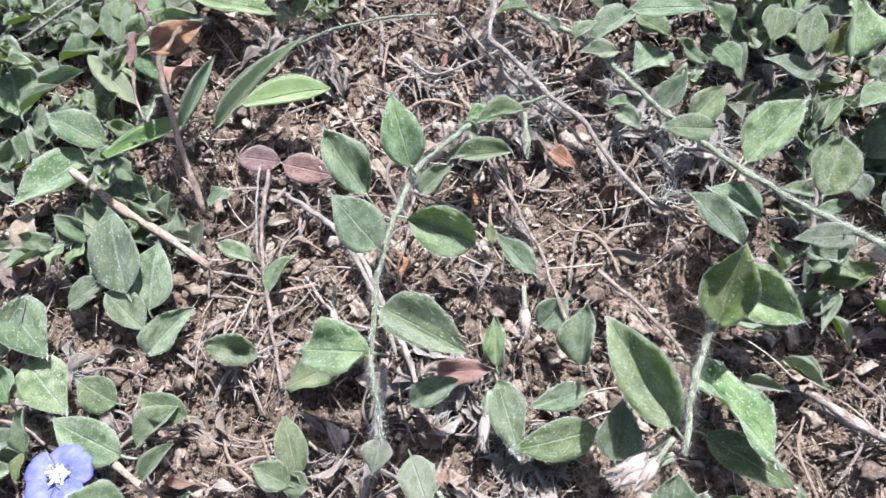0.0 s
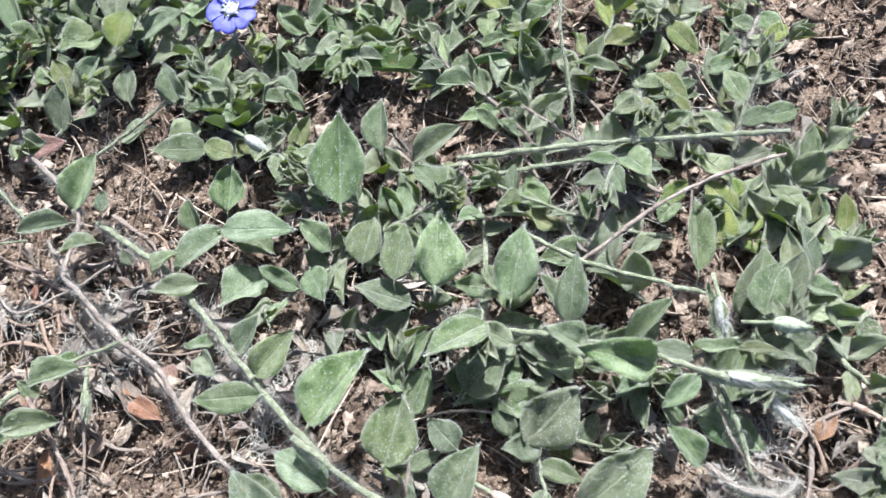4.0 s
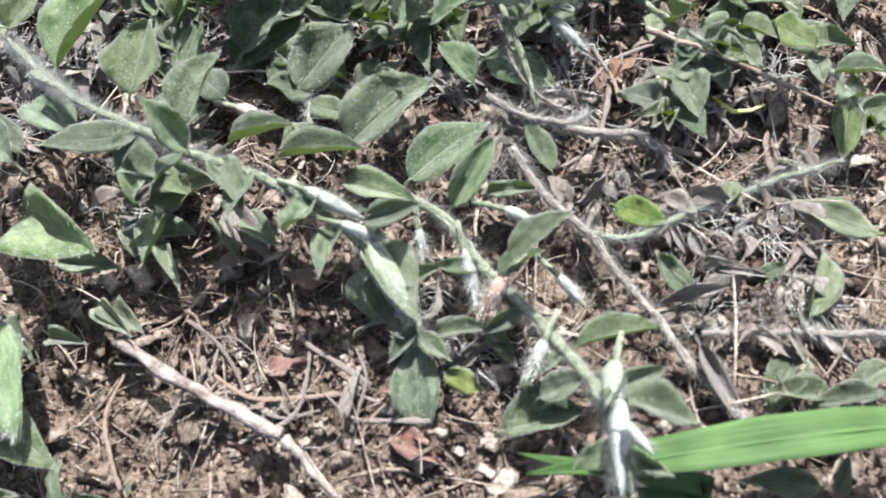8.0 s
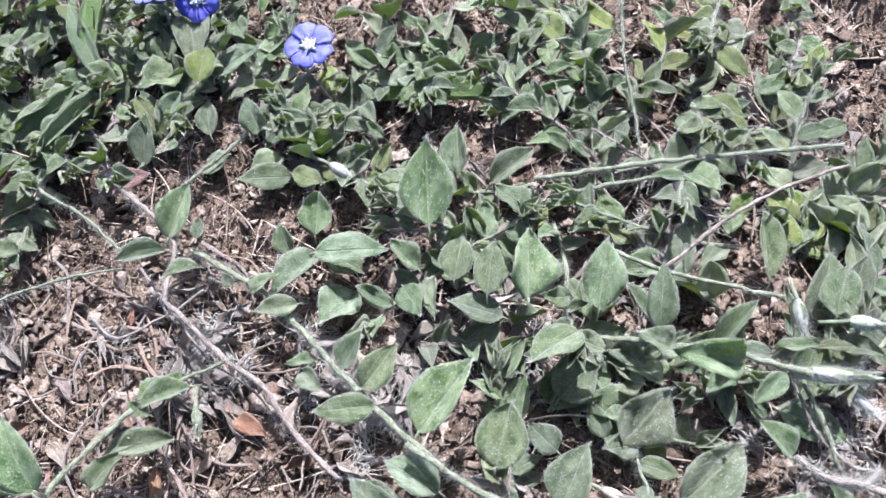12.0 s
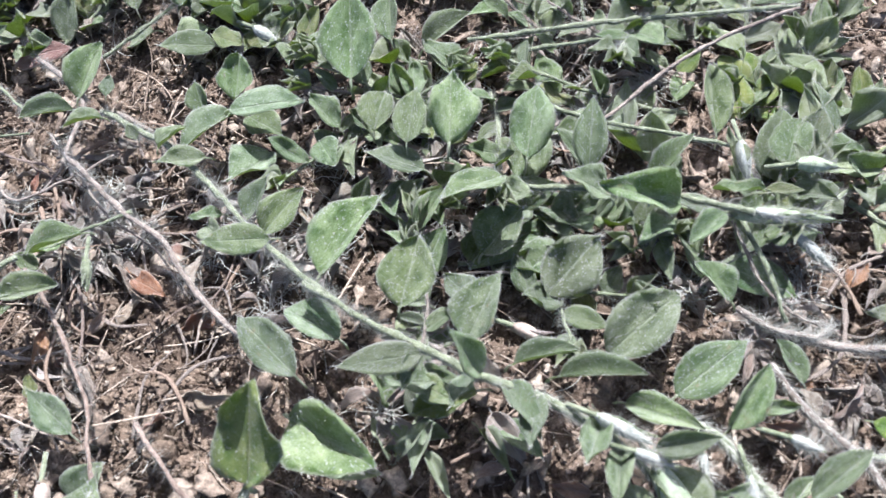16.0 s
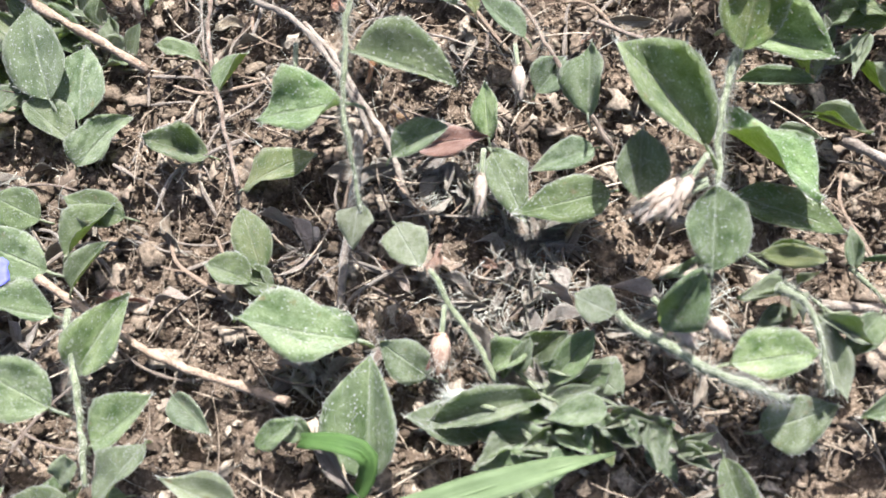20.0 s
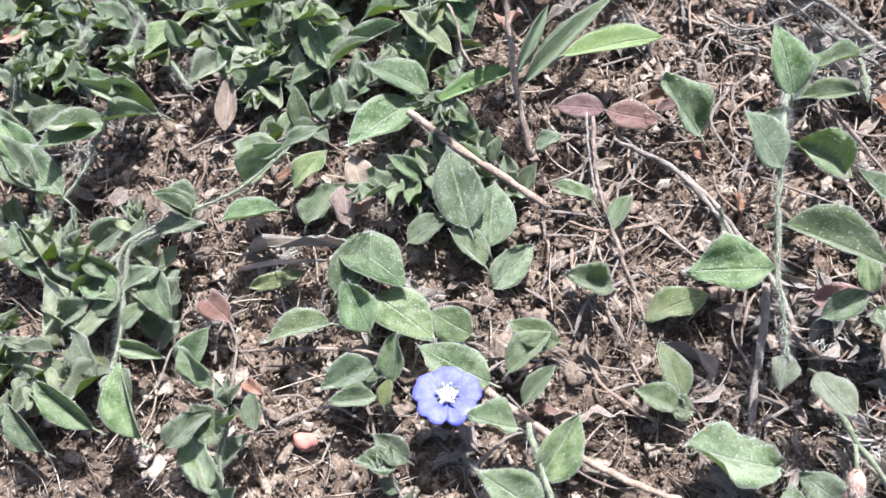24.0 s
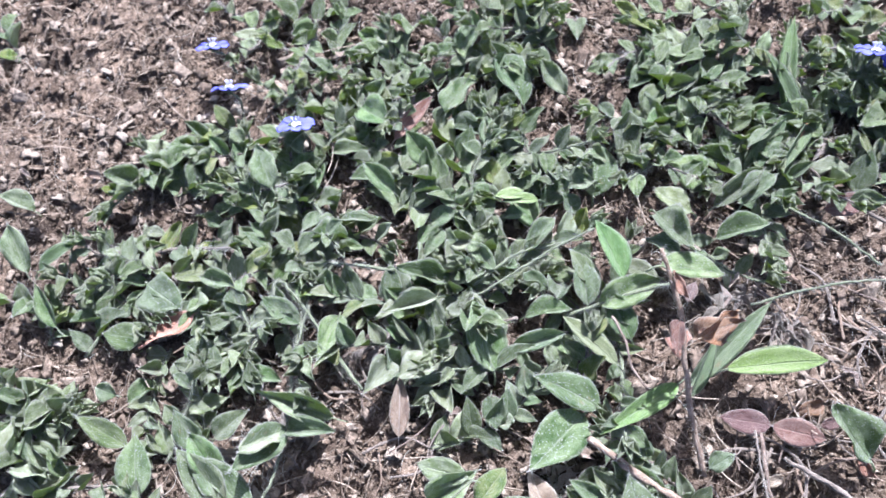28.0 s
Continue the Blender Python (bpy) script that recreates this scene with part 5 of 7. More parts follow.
put_leaf(plant, (55.0, -1.9, 3.0), (59.5, -7.3, 3.0), 0.27, -7, "s")
put_leaf(plant, (60.8, 4.8, 14.9), (57.0, 7.1, 20.6), 0.5, 9, "g")
put_leaf(plant, (63.7, 7.4, 12.6), (70.4, 10.1, 14.4), 0.38, -18, "v")
put_leaf(plant, (68.6, 7.9, 10.2), (77.9, 9.6, 12.7), 0.34, -11, "v")
put_leaf(plant, (76.2, 6.9, 8.9), (84.5, 5.6, 11.0), 0.42, 2, "g")
put_leaf(plant, (80.0, 2.2, 10.4), (86.4, 4.5, 12.3), 0.42, 15, "g")
put_leaf(plant, (55.4, 24.6, 3.6), (59.4, 31.3, 6.1), 0.82, 5, "g")
put_leaf(plant, (62.7, 20.6, 2.6), (59.6, 24.9, 4.5), 0.6, -9, "g")
put_leaf(plant, (87.6, 7.1, 7.0), (90.7, 14.1, 10.4), 0.42, 18, "v")
put_leaf(plant, (95.5, 0.5, 10.5), (100.2, 6.2, 12.7), 0.42, -13, "v")
put_leaf(plant, (103.0, -5.0, 6.5), (110.4, -1.6, 7.9), 0.36, -21, "v")
put_leaf(plant, (108.1, -11.1, 16.1), (114.1, -12.3, 17.8), 0.5, -10, "g")
put_leaf(plant, (86.9, -7.6, 3.5), (89.7, -17.6, -0.1), 0.45, -2, "g")
put_leaf(plant, (81.1, -16.1, 1.0), (81.3, -11.0, 3.0), 0.31, 6, "h")
put_leaf(plant, (79.8, 0.8, 6.9), (87.1, -6.4, 5.5), 0.5, -19, "s")
put_leaf(plant, (78.5, -0.4, 3.0), (81.8, -5.5, 1.0), 0.66, 12, "u")
put_leaf(plant, (81.0, -2.1, 6.4), (84.5, -6.2, 5.7), 0.6, -14, "g")
put_leaf(plant, (88.8, -6.1, 4.0), (93.7, -4.4, 5.5), 0.45, -5, "g")
put_leaf(plant, (93.1, -3.0, 0.4), (97.3, -6.9, 1.9), 0.4, 3, "g")
put_leaf(plant, (97.4, -13.6, 1.1), (104.8, -10.2, 3.4), 0.6, -16, "g")
put_leaf(plant, (100.6, -10.3, 5.0), (104.5, -7.8, 6.4), 0.6, -6, "g")
put_leaf(plant, (86.1, -7.3, 4.3), (83.5, -5.8, 5.7), 0.6, 17, "g")
put_leaf(plant, (90.8, -9.6, 3.3), (95.3, -10.7, 4.5), 0.55, 21, "y")
put_leaf(plant, (74.1, 4.0, 10.2), (73.5, -2.2, 13.4), 0.5, 6, "g")
put_leaf(plant, (76.8, 2.0, 8.4), (76.9, -3.7, 11.2), 0.5, 8, "g")
put_leaf(plant, (83.7, -2.5, 5.3), (88.3, -0.0, 7.9), 0.4, 3, "v")
put_leaf(plant, (91.9, 1.6, 5.7), (87.7, -0.0, 7.7), 0.4, -15, "g")
put_leaf(plant, (93.9, 0.8, 5.7), (98.0, 3.8, 7.9), 0.4, -20, "v")
put_leaf(plant, (97.4, -1.9, 5.6), (93.4, -5.2, 4.6), 0.4, -21, "g")
put_leaf(plant, (102.1, -5.6, 6.2), (99.0, -9.7, 4.0), 0.4, 18, "g")
put_leaf(plant, (106.0, -9.6, 7.9), (111.5, -5.8, 8.5), 0.35, 8, "v")
put_leaf(plant, (59.9, 5.1, 13.3), (58.4, 0.3, 14.1), 0.5, 20, "g")
put_leaf(plant, (63.1, 4.9, 12.8), (68.5, 0.3, 14.0), 0.5, -21, "g")
put_leaf(plant, (66.8, 4.9, 12.2), (67.5, -1.4, 14.5), 0.5, 5, "f")
put_leaf(plant, (87.1, -6.5, 4.3), (91.2, -8.6, 4.3), 0.5, 0, "g")
put_leaf(plant, (87.0, -6.2, 4.4), (85.0, -10.0, 4.3), 0.5, 10, "g")
put_leaf(plant, (108.2, -13.4, 8.5), (104.8, -17.0, 6.4), 0.45, -7, "g")
put_leaf(plant, (108.8, -14.4, 9.4), (113.2, -15.5, 10.2), 0.45, 21, "g")
put_leaf(plant, (53.0, 7.0, 13.3), (52.6, 1.7, 13.2), 0.45, -18, "g")
plant = thing("hairy_old_stem", 0.1332, 0.0051, ground_height(0.1332, 0.0051), "old grey hairy stem with broad leaves over dark soil", "plant")
put_stem(plant, [(91.8, 16.7, 4.3), (96.2, 12.2, 3.5), (101.8, 8.9, 2.5), (105.5, 5.2, 2.1), (110.2, 1.2, 1.7), (114.2, -2.7, 1.3), (121.0, -7.9, 0.2)], 0.7, 0.6, GREY_STEM, 3, "stem")
put_stem(plant, [(115.0, 0.5, 0.7), (119.5, 1.9, -0.2), (124.0, 3.1, -0.8), (133.2, 5.1, -1.4)], 0.55, 0.5, GREY_STEM, 2.5, "stem")
put_stem(plant, [(101.8, 8.8, 2.5), (106.0, 9.5, 1.5), (109.3, 11.8, 0.9), (115.5, 17.0, -0.2), (122.5, 21.7, -1.2), (127.8, 24.9, -1.8)], 0.5, 0.4, STEM, 2.5, "stem")
put_stem(plant, [(86.5, 34.9, 6.4), (89.0, 30.9, 5.7), (91.2, 27.1, 4.7), (93.4, 22.8, 3.5)], 0.5, 0.4, STEM, 0.5, "stem")
put_leaf(plant, (81.8, 10.1, 5.5), (88.4, 17.7, 8.5), 0.56, 2, "g")
put_leaf(plant, (73.5, 13.6, 4.9), (80.5, 22.2, 8.3), 0.6, 10, "g")
put_leaf(plant, (65.0, 19.9, 5.0), (70.1, 27.9, 8.0), 0.76, 17, "g")
put_leaf(plant, (86.4, 22.1, 7.6), (81.8, 25.6, 9.5), 0.62, 10, "g")
put_leaf(plant, (96.4, 16.5, 0.7), (92.4, 20.6, 2.6), 0.52, 8, "g")
put_leaf(plant, (90.2, 10.9, 3.7), (95.4, 12.1, 5.2), 0.35, 12, "g")
put_leaf(plant, (103.9, 13.3, 1.2), (109.2, 11.9, 2.7), 0.6, 18, "y")
put_leaf(plant, (113.6, 5.1, -0.7), (109.1, 8.5, 1.0), 0.5, -6, "g")
put_leaf(plant, (115.0, -0.9, 2.0), (120.2, -8.4, 2.0), 0.23, 14, "h")
put_leaf(plant, (116.4, 5.5, 2.0), (110.5, 3.1, 2.0), 0.24, -9, "h")
put_leaf(plant, (124.9, 1.1, -1.3), (122.7, -5.2, 0.4), 0.6, 8, "g")
put_leaf(plant, (125.5, 5.2, -0.9), (126.1, 13.4, -1.0), 0.36, 17, "s")
put_leaf(plant, (119.8, 8.3, -1.3), (122.6, 10.4, -0.1), 0.55, 16, "g")
put_leaf(plant, (122.1, 19.4, -2.4), (131.9, 14.5, -0.0), 0.26, -3, "u")
put_leaf(plant, (128.1, -2.7, -0.4), (121.4, -4.1, 1.3), 0.4, 12, "g")
put_leaf(plant, (126.3, -4.3, 1.0), (132.3, -2.3, 2.0), 0.38, -11, "g")
put_leaf(plant, (127.6, -11.7, 0.0), (119.9, -13.2, 1.0), 0.38, -3, "g")
put_leaf(plant, (128.6, -12.1, 1.0), (129.2, -8.6, 3.0), 0.41, 1, "s")
put_leaf(plant, (133.1, 1.4, -0.6), (129.3, -2.1, 0.7), 0.5, 15, "g")
put_leaf(plant, (116.4, 19.4, -0.3), (115.9, 16.5, 1.0), 0.7, 3, "y")
plant = thing("tan_runner", 0.1129, 0.0302, ground_height(0.1129, 0.0302), "tan runner stem across dark hollow soil", "stem")
put_stem(plant, [(103.6, 35.2, 4.0), (111.0, 33.7, 3.3), (119.7, 32.1, 1.4), (127.3, 31.4, -1.5)], 0.5, 0.4, TWIG, 0.3, "stalk")
put_stem(plant, [(112.9, 30.2, -0.9), (115.4, 28.3, -0.1), (118.6, 29.8, -0.5)], 0.45, 0.3, YELLOW_STEM, 0, "stem")
put_leaf(plant, (122.2, 34.8, 5.1), (117.1, 36.1, 6.6), 0.85, 5, "y")
put_leaf(plant, (128.2, 26.0, -3.2), (128.0, 36.6, -0.5), 0.32, -5, "y")
plant = thing("crowded_creeper", 0.0685, 0.0649, ground_height(0.0685, 0.0649), "creeping plant with crowded upright downy green leaves", "plant")
put_stem(plant, [(45.2, 58.4, 6.0), (63.0, 64.8, 5.6), (79.4, 70.2, 4.7), (92.1, 74.1, 4.0)], 0.55, 0.5, STEM, 1.6, "stem")
put_stem(plant, [(51.3, 57.3, 5.5), (59.4, 61.3, 4.4), (68.5, 64.9, 3.8)], 0.5, 0.4, STEM, 1, "stem")
put_stem(plant, [(64.7, 44.1, 5.3), (70.3, 50.1, 7.1), (77.4, 57.2, 9.6), (84.2, 61.7, 11.2), (90.2, 64.7, 12.8)], 0.5, 0.35, STRAW, 0.2, "stalk")
put_stem(plant, [(57.5, 48.8, 5.7), (66.1, 45.8, 7.4), (76.4, 44.6, 8.2), (85.1, 44.6, 7.2)], 0.5, 0.4, STEM, 0.8, "stem")
put_stem(plant, [(52.5, 32.7, 7.2), (58.9, 33.5, 7.1), (68.1, 34.0, 8.6), (79.1, 33.8, 10.1), (87.6, 32.9, 10.4)], 0.6, 0.6, STEM, 2, "stem")
put_leaf(plant, (31.2, 45.9, 9.2), (28.4, 58.0, 13.2), 0.66, 3, "g")
put_leaf(plant, (28.1, 54.3, 5.7), (19.6, 52.8, 8.2), 0.6, 4, "f")
put_leaf(plant, (32.8, 58.2, 4.3), (30.7, 65.7, 6.9), 0.62, -18, "g")
put_leaf(plant, (38.2, 57.6, 3.9), (44.0, 63.9, 6.5), 0.5, 6, "v")
put_leaf(plant, (45.5, 51.5, 7.8), (40.2, 54.4, 9.7), 0.8, 21, "g")
put_leaf(plant, (48.8, 36.0, 11.2), (47.0, 45.6, 14.2), 0.7, 16, "g")
put_leaf(plant, (57.8, 38.3, 0.7), (57.6, 49.2, 3.6), 0.56, 10, "g")
put_leaf(plant, (67.3, 35.1, 11.5), (66.3, 42.2, 16.8), 0.52, -4, "g")
put_leaf(plant, (45.2, 34.2, 6.7), (37.1, 34.5, 9.1), 0.62, 10, "f")
put_leaf(plant, (37.1, 37.9, 8.5), (36.9, 44.4, 10.5), 0.78, 3, "g")
put_leaf(plant, (42.5, 36.3, 9.4), (42.0, 43.9, 11.8), 0.62, -2, "f")
put_leaf(plant, (56.5, 33.2, 9.6), (50.8, 26.2, 14.5), 0.62, 14, "f")
put_leaf(plant, (58.7, 37.6, 8.0), (58.3, 47.1, 12.0), 0.60, 6, "g")
put_leaf(plant, (75.3, 33.9, 9.6), (78.9, 40.4, 14.6), 0.36, -18, "g")
put_leaf(plant, (82.7, 49.4, 3.2), (80.1, 58.6, 6.2), 0.44, 11, "g")
put_leaf(plant, (91.9, 44.4, 4.6), (92.4, 51.9, 7.0), 0.72, -20, "g")
put_leaf(plant, (12.0, 42.9, 4.2), (11.2, 49.6, 6.3), 0.78, 4, "g")
put_leaf(plant, (14.3, 38.9, 6.6), (9.8, 30.7, 9.2), 0.56, 0, "g")
put_leaf(plant, (15.2, 40.5, 4.0), (21.6, 38.2, 4.0), 0.78, 2, "g")
put_leaf(plant, (10.0, 38.1, 7.0), (7.5, 41.9, 9.0), 0.81, -14, "g")
put_leaf(plant, (14.4, 38.5, 7.9), (26.2, 40.2, 11.0), 0.46, -11, "f")
put_leaf(plant, (30.8, 39.5, 5.9), (25.6, 42.3, 7.7), 0.62, 8, "g")
put_leaf(plant, (21.1, 34.7, 3.7), (17.9, 27.2, 6.0), 0.85, 0, "g")
put_leaf(plant, (29.5, 35.7, 7.5), (33.5, 31.4, 9.1), 0.75, 5, "f")
put_leaf(plant, (28.5, 18.6, 10.5), (32.0, 25.2, 12.6), 0.66, 18, "g")
put_leaf(plant, (24.1, 21.3, 8.2), (26.5, 26.9, 10.0), 0.72, -10, "g")
put_leaf(plant, (32.1, 15.7, 15.4), (24.9, 12.6, 17.7), 0.52, -21, "f")
put_leaf(plant, (37.9, 14.3, 10.9), (43.2, 24.8, 14.2), 0.6, -8, "g")
put_leaf(plant, (56.5, 16.8, 5.2), (52.0, 19.5, 6.7), 0.82, 7, "g")
put_leaf(plant, (79.2, 32.5, 10.1), (69.2, 31.5, 14.3), 0.52, -13, "g")
put_leaf(plant, (78.5, 32.9, 6.0), (74.9, 28.6, 7.0), 0.62, 8, "g")
put_leaf(plant, (61.5, 31.3, 1.4), (54.9, 23.0, 4.2), 0.5, -14, "g")
put_leaf(plant, (68.5, 24.9, 0.5), (57.8, 24.8, 3.4), 0.5, 17, "g")
put_leaf(plant, (70.5, 32.9, 8.9), (64.5, 33.8, 12.3), 0.6, 7, "g")
put_leaf(plant, (84.2, 32.4, 10.3), (80.6, 27.6, 10.3), 0.5, -2, "g")
put_leaf(plant, (66.9, 36.2, 8.4), (61.8, 41.3, 9.8), 0.4, 17, "g")
put_leaf(plant, (77.5, 34.5, 10.1), (77.1, 40.6, 11.1), 0.4, -7, "g")
put_leaf(plant, (85.4, 40.0, 7.8), (83.1, 45.3, 9.6), 0.35, 7, "s")
put_leaf(plant, (88.1, 38.0, 7.1), (93.2, 39.0, 8.8), 0.3, -13, "y")
put_leaf(plant, (88.8, 38.2, 8.0), (82.4, 35.8, 9.0), 0.35, 12, "g")
plant = thing("stem_with_bare_runner", 0.0277, 0.0063, ground_height(0.0277, 0.0063), "old bare runner stem with a few small leaves", "plant")
put_stem(plant, [(-23.4, 44.4, 6.2), (-16.9, 41.0, 7.4), (-9.1, 36.3, 8.3), (-6.3, 26.0, 9.0)], 0.6, 0.5, GREY_STEM, 1, "stem")
put_stem(plant, [(-6.3, 26.0, 9.0), (-0.5, 22.8, 9.0), (5.8, 19.3, 7.9), (13.1, 16.3, 6.7), (19.1, 11.3, 5.6), (27.7, 6.3, 4.4)], 0.65, 0.55, GREY_STEM, 1.2, "stem")
put_stem(plant, [(-3.7, 10.6, 7.1), (0.1, 14.3, 7.6), (3.8, 17.0, 7.8), (7.1, 19.5, 7.8)], 0.4, 0.4, STEM, 0.8, "stem")
put_leaf(plant, (-9.6, 34.1, 8.5), (-16.0, 30.4, 10.4), 0.5, -3, "v")
put_leaf(plant, (-1.0, 31.1, 12.2), (-5.4, 28.5, 13.9), 0.62, 13, "g")
put_leaf(plant, (-10.1, 36.3, 8.3), (-8.4, 44.6, 12.0), 0.6, 18, "v")
put_leaf(plant, (-4.7, 36.6, 9.5), (-5.0, 39.7, 10.5), 0.7, 16, "g")
put_leaf(plant, (-2.5, 8.9, 7.1), (-5.8, 9.8, 8.8), 0.7, -5, "g")
put_leaf(plant, (-16.5, -5.4, 5.2), (-25.8, 0.9, 8.9), 0.6, 3, "g")
put_leaf(plant, (14.5, 29.6, 8.3), (8.6, 26.1, 10.3), 0.5, -8, "g")
put_leaf(plant, (7.4, 29.4, 9.2), (10.2, 33.3, 10.6), 0.7, -16, "g")
put_leaf(plant, (4.4, 29.6, 10.3), (2.6, 31.2, 11.1), 0.8, 0, "g")
put_leaf(plant, (17.8, 20.3, 6.1), (21.8, 17.6, 7.3), 0.7, 14, "g")
put_leaf(plant, (19.3, 22.5, 6.1), (15.3, 20.6, 7.4), 0.5, 15, "g")
plant = thing("flowering_clump", -0.0141, 0.0479, ground_height(-0.0141, 0.0479), "clump of downy leaves beneath a blue flower", "plant")
put_stem(plant, [(-14.1, 47.9, 3.7), (-7.4, 56.5, 5.0), (-1.1, 66.4, 6.3), (2.9, 73.8, 7.0)], 0.5, 0.4, STEM, 1.5, "stem")
put_leaf(plant, (-15.7, 65.5, 9.6), (-16.2, 72.0, 11.9), 0.82, 9, "y")
put_leaf(plant, (-25.3, 70.4, 6.7), (-27.4, 76.3, 9.0), 0.72, 19, "g")
put_leaf(plant, (-14.9, 69.5, 6.7), (-8.2, 75.4, 9.2), 0.6, -9, "f")
put_leaf(plant, (-2.7, 59.3, 5.5), (-6.9, 64.2, 9.4), 0.62, -14, "g")
put_leaf(plant, (-12.7, 58.4, 4.4), (-15.4, 64.4, 6.7), 0.62, -2, "g")
put_leaf(plant, (7.2, 58.2, 5.5), (2.5, 65.0, 8.4), 0.62, -9, "g")
put_leaf(plant, (4.8, 52.6, 4.7), (-3.1, 49.4, 7.3), 0.6, -12, "f")
put_leaf(plant, (2.7, 55.6, 5.0), (-4.0, 51.8, 5.0), 0.62, -3, "u")
put_leaf(plant, (-21.3, 69.2, 6.4), (-27.2, 63.6, 8.9), 0.72, -3, "g")
put_leaf(plant, (-8.1, 54.8, 3.7), (-13.6, 52.3, 1.5), 0.82, 5, "f")
put_leaf(plant, (11.3, 51.0, 7.7), (6.6, 50.9, 9.2), 0.82, 0, "y")
put_leaf(plant, (-46.5, 38.6, 7.7), (-41.9, 45.9, 10.0), 0.6, -8, "g")
put_leaf(plant, (-21.4, 59.6, 6.2), (-19.2, 63.9, 7.7), 0.7, 14, "g")
put_leaf(plant, (19.4, 54.4, 6.1), (20.9, 60.1, 7.9), 0.5, 21, "y")
put_leaf(plant, (24.1, 53.3, 6.2), (21.0, 47.7, 8.0), 0.5, -2, "g")
put_leaf(plant, (19.1, 61.7, 6.3), (15.8, 63.6, 7.5), 0.5, -18, "g")
put_leaf(plant, (-24.5, 80.9, 6.9), (-18.8, 71.2, 9.4), 0.6, -20, "g")
put_leaf(plant, (-15.1, 81.0, 7.4), (-11.4, 77.0, 8.7), 0.8, 16, "g")
put_leaf(plant, (2.7, 85.8, 5.7), (8.1, 87.0, 7.2), 0.6, -20, "g")
put_leaf(plant, (-5.8, 79.5, 6.9), (-6.6, 71.8, 8.8), 0.6, 9, "f")
put_leaf(plant, (-44.8, 59.6, 6.1), (-48.0, 52.6, 8.3), 0.4, 3, "f")
put_leaf(plant, (-59.5, 70.0, 5.3), (-57.0, 74.6, 6.9), 0.5, -8, "f")
plant = thing("lance_leaved_grass", 0.0228, 0.0739, ground_height(0.0228, 0.0739), "grass tuft with a long lance-shaped leaf and yellow base", "grass")
put_leaf(plant, (36.5, 76.9, -0.3), (12.3, 70.5, 6.0), 0.2, 12, "n")
put_leaf(plant, (39.3, 75.1, 2.6), (35.9, 81.0, 4.9), 0.3, -21, "m")
put_leaf(plant, (41.0, 76.3, 3.1), (49.3, 79.2, 5.7), 0.08, -16, "n")
put_leaf(plant, (-38.9, 67.0, 2.9), (-49.5, 79.9, 9.5), 0.22, -1, "n")
put_leaf(plant, (-36.8, 64.6, 3.7), (-41.2, 46.6, 8.8), 0.16, -20, "n")
put_leaf(plant, (-36.3, 59.5, 3.0), (-36.3, 65.7, 6.0), 0.59, 2, "b")
put_leaf(plant, (40.2, 75.4, 2.4), (32.5, 76.8, 4.8), 0.2, 14, "n")
plant = thing("leaning_twig", 0.0617, 0.0671, ground_height(0.0617, 0.0671), "thin upright stalk with small pale buds", "stem")
put_stem(plant, [(53.6, 92.7, 13.8), (55.5, 82.7, 9.8), (58.0, 77.0, 6.0), (61.7, 67.1, 2.5)], 0.4, 0.35, STEM, 1, "stem")
put_leaf(plant, (70.7, 83.0, 0.9), (76.8, 78.5, 2.9), 0.42, -11, "y")
put_leaf(plant, (63.2, 99.3, -3.5), (75.3, 93.4, -0.8), 0.26, -15, "y")
put_leaf(plant, (53.9, 91.1, 4.5), (45.7, 99.6, 0.6), 0.32, -19, "y")
put_leaf(plant, (44.5, 83.6, 1.7), (52.7, 91.4, 5.3), 0.36, 5, "f")
put_leaf(plant, (81.5, 82.9, -2.8), (89.2, 90.1, -0.1), 0.6, -2, "f")
put_leaf(plant, (73.6, 71.0, 1.9), (78.0, 74.5, 3.8), 0.52, 5, "g")
put_leaf(plant, (76.2, 58.8, 4.0), (78.9, 61.9, 5.3), 0.75, 6, "y")
put_leaf(plant, (75.1, 64.6, 3.2), (65.8, 62.6, 5.7), 0.42, 13, "f")
put_leaf(plant, (66.4, 76.9, 2.1), (70.9, 71.6, 3.8), 0.6, 20, "f")
put_leaf(plant, (65.7, 80.8, 3.0), (57.6, 79.3, 5.0), 0.30, 0, "g")
put_leaf(plant, (81.0, 95.6, -2.5), (83.3, 101.5, -0.2), 0.5, 8, "f")
put_leaf(plant, (90.6, 98.2, -1.8), (87.0, 92.9, -0.3), 0.5, -13, "y")
put_leaf(plant, (85.1, 73.1, 1.3), (79.1, 75.9, 3.3), 0.5, -1, "f")
put_leaf(plant, (93.2, 80.7, 0.3), (87.1, 76.2, 2.1), 0.5, -14, "f")
put_leaf(plant, (31.3, 93.3, 3.4), (38.6, 88.1, 5.6), 0.5, -21, "f")
put_leaf(plant, (49.6, 65.4, 4.3), (45.3, 67.9, 5.8), 0.5, -1, "g")
put_leaf(plant, (58.1, 72.5, 4.6), (56.5, 67.2, 4.0), 0.5, 9, "f")
plant = thing("leafy_mat", -0.1151, 0.0331, ground_height(-0.1151, 0.0331), "dense mat of downy grey-green leaves with blue flowers", "plant")
put_leaf(plant, (-110.9, 30.3, 7.3), (-118.5, 35.1, 10.4), 0.66, -14, "g")
put_leaf(plant, (-117.3, 22.3, 5.5), (-125.5, 25.9, 8.5), 0.52, -10, "g")
put_leaf(plant, (-142.6, 14.0, 8.8), (-149.4, 21.7, 12.5), 0.62, -6, "g")
put_leaf(plant, (-62.6, 31.5, 8.2), (-53.5, 23.6, 11.2), 0.5, 8, "g")
put_leaf(plant, (-54.8, 43.6, 2.5), (-63.4, 48.6, 5.7), 0.72, 0, "g")
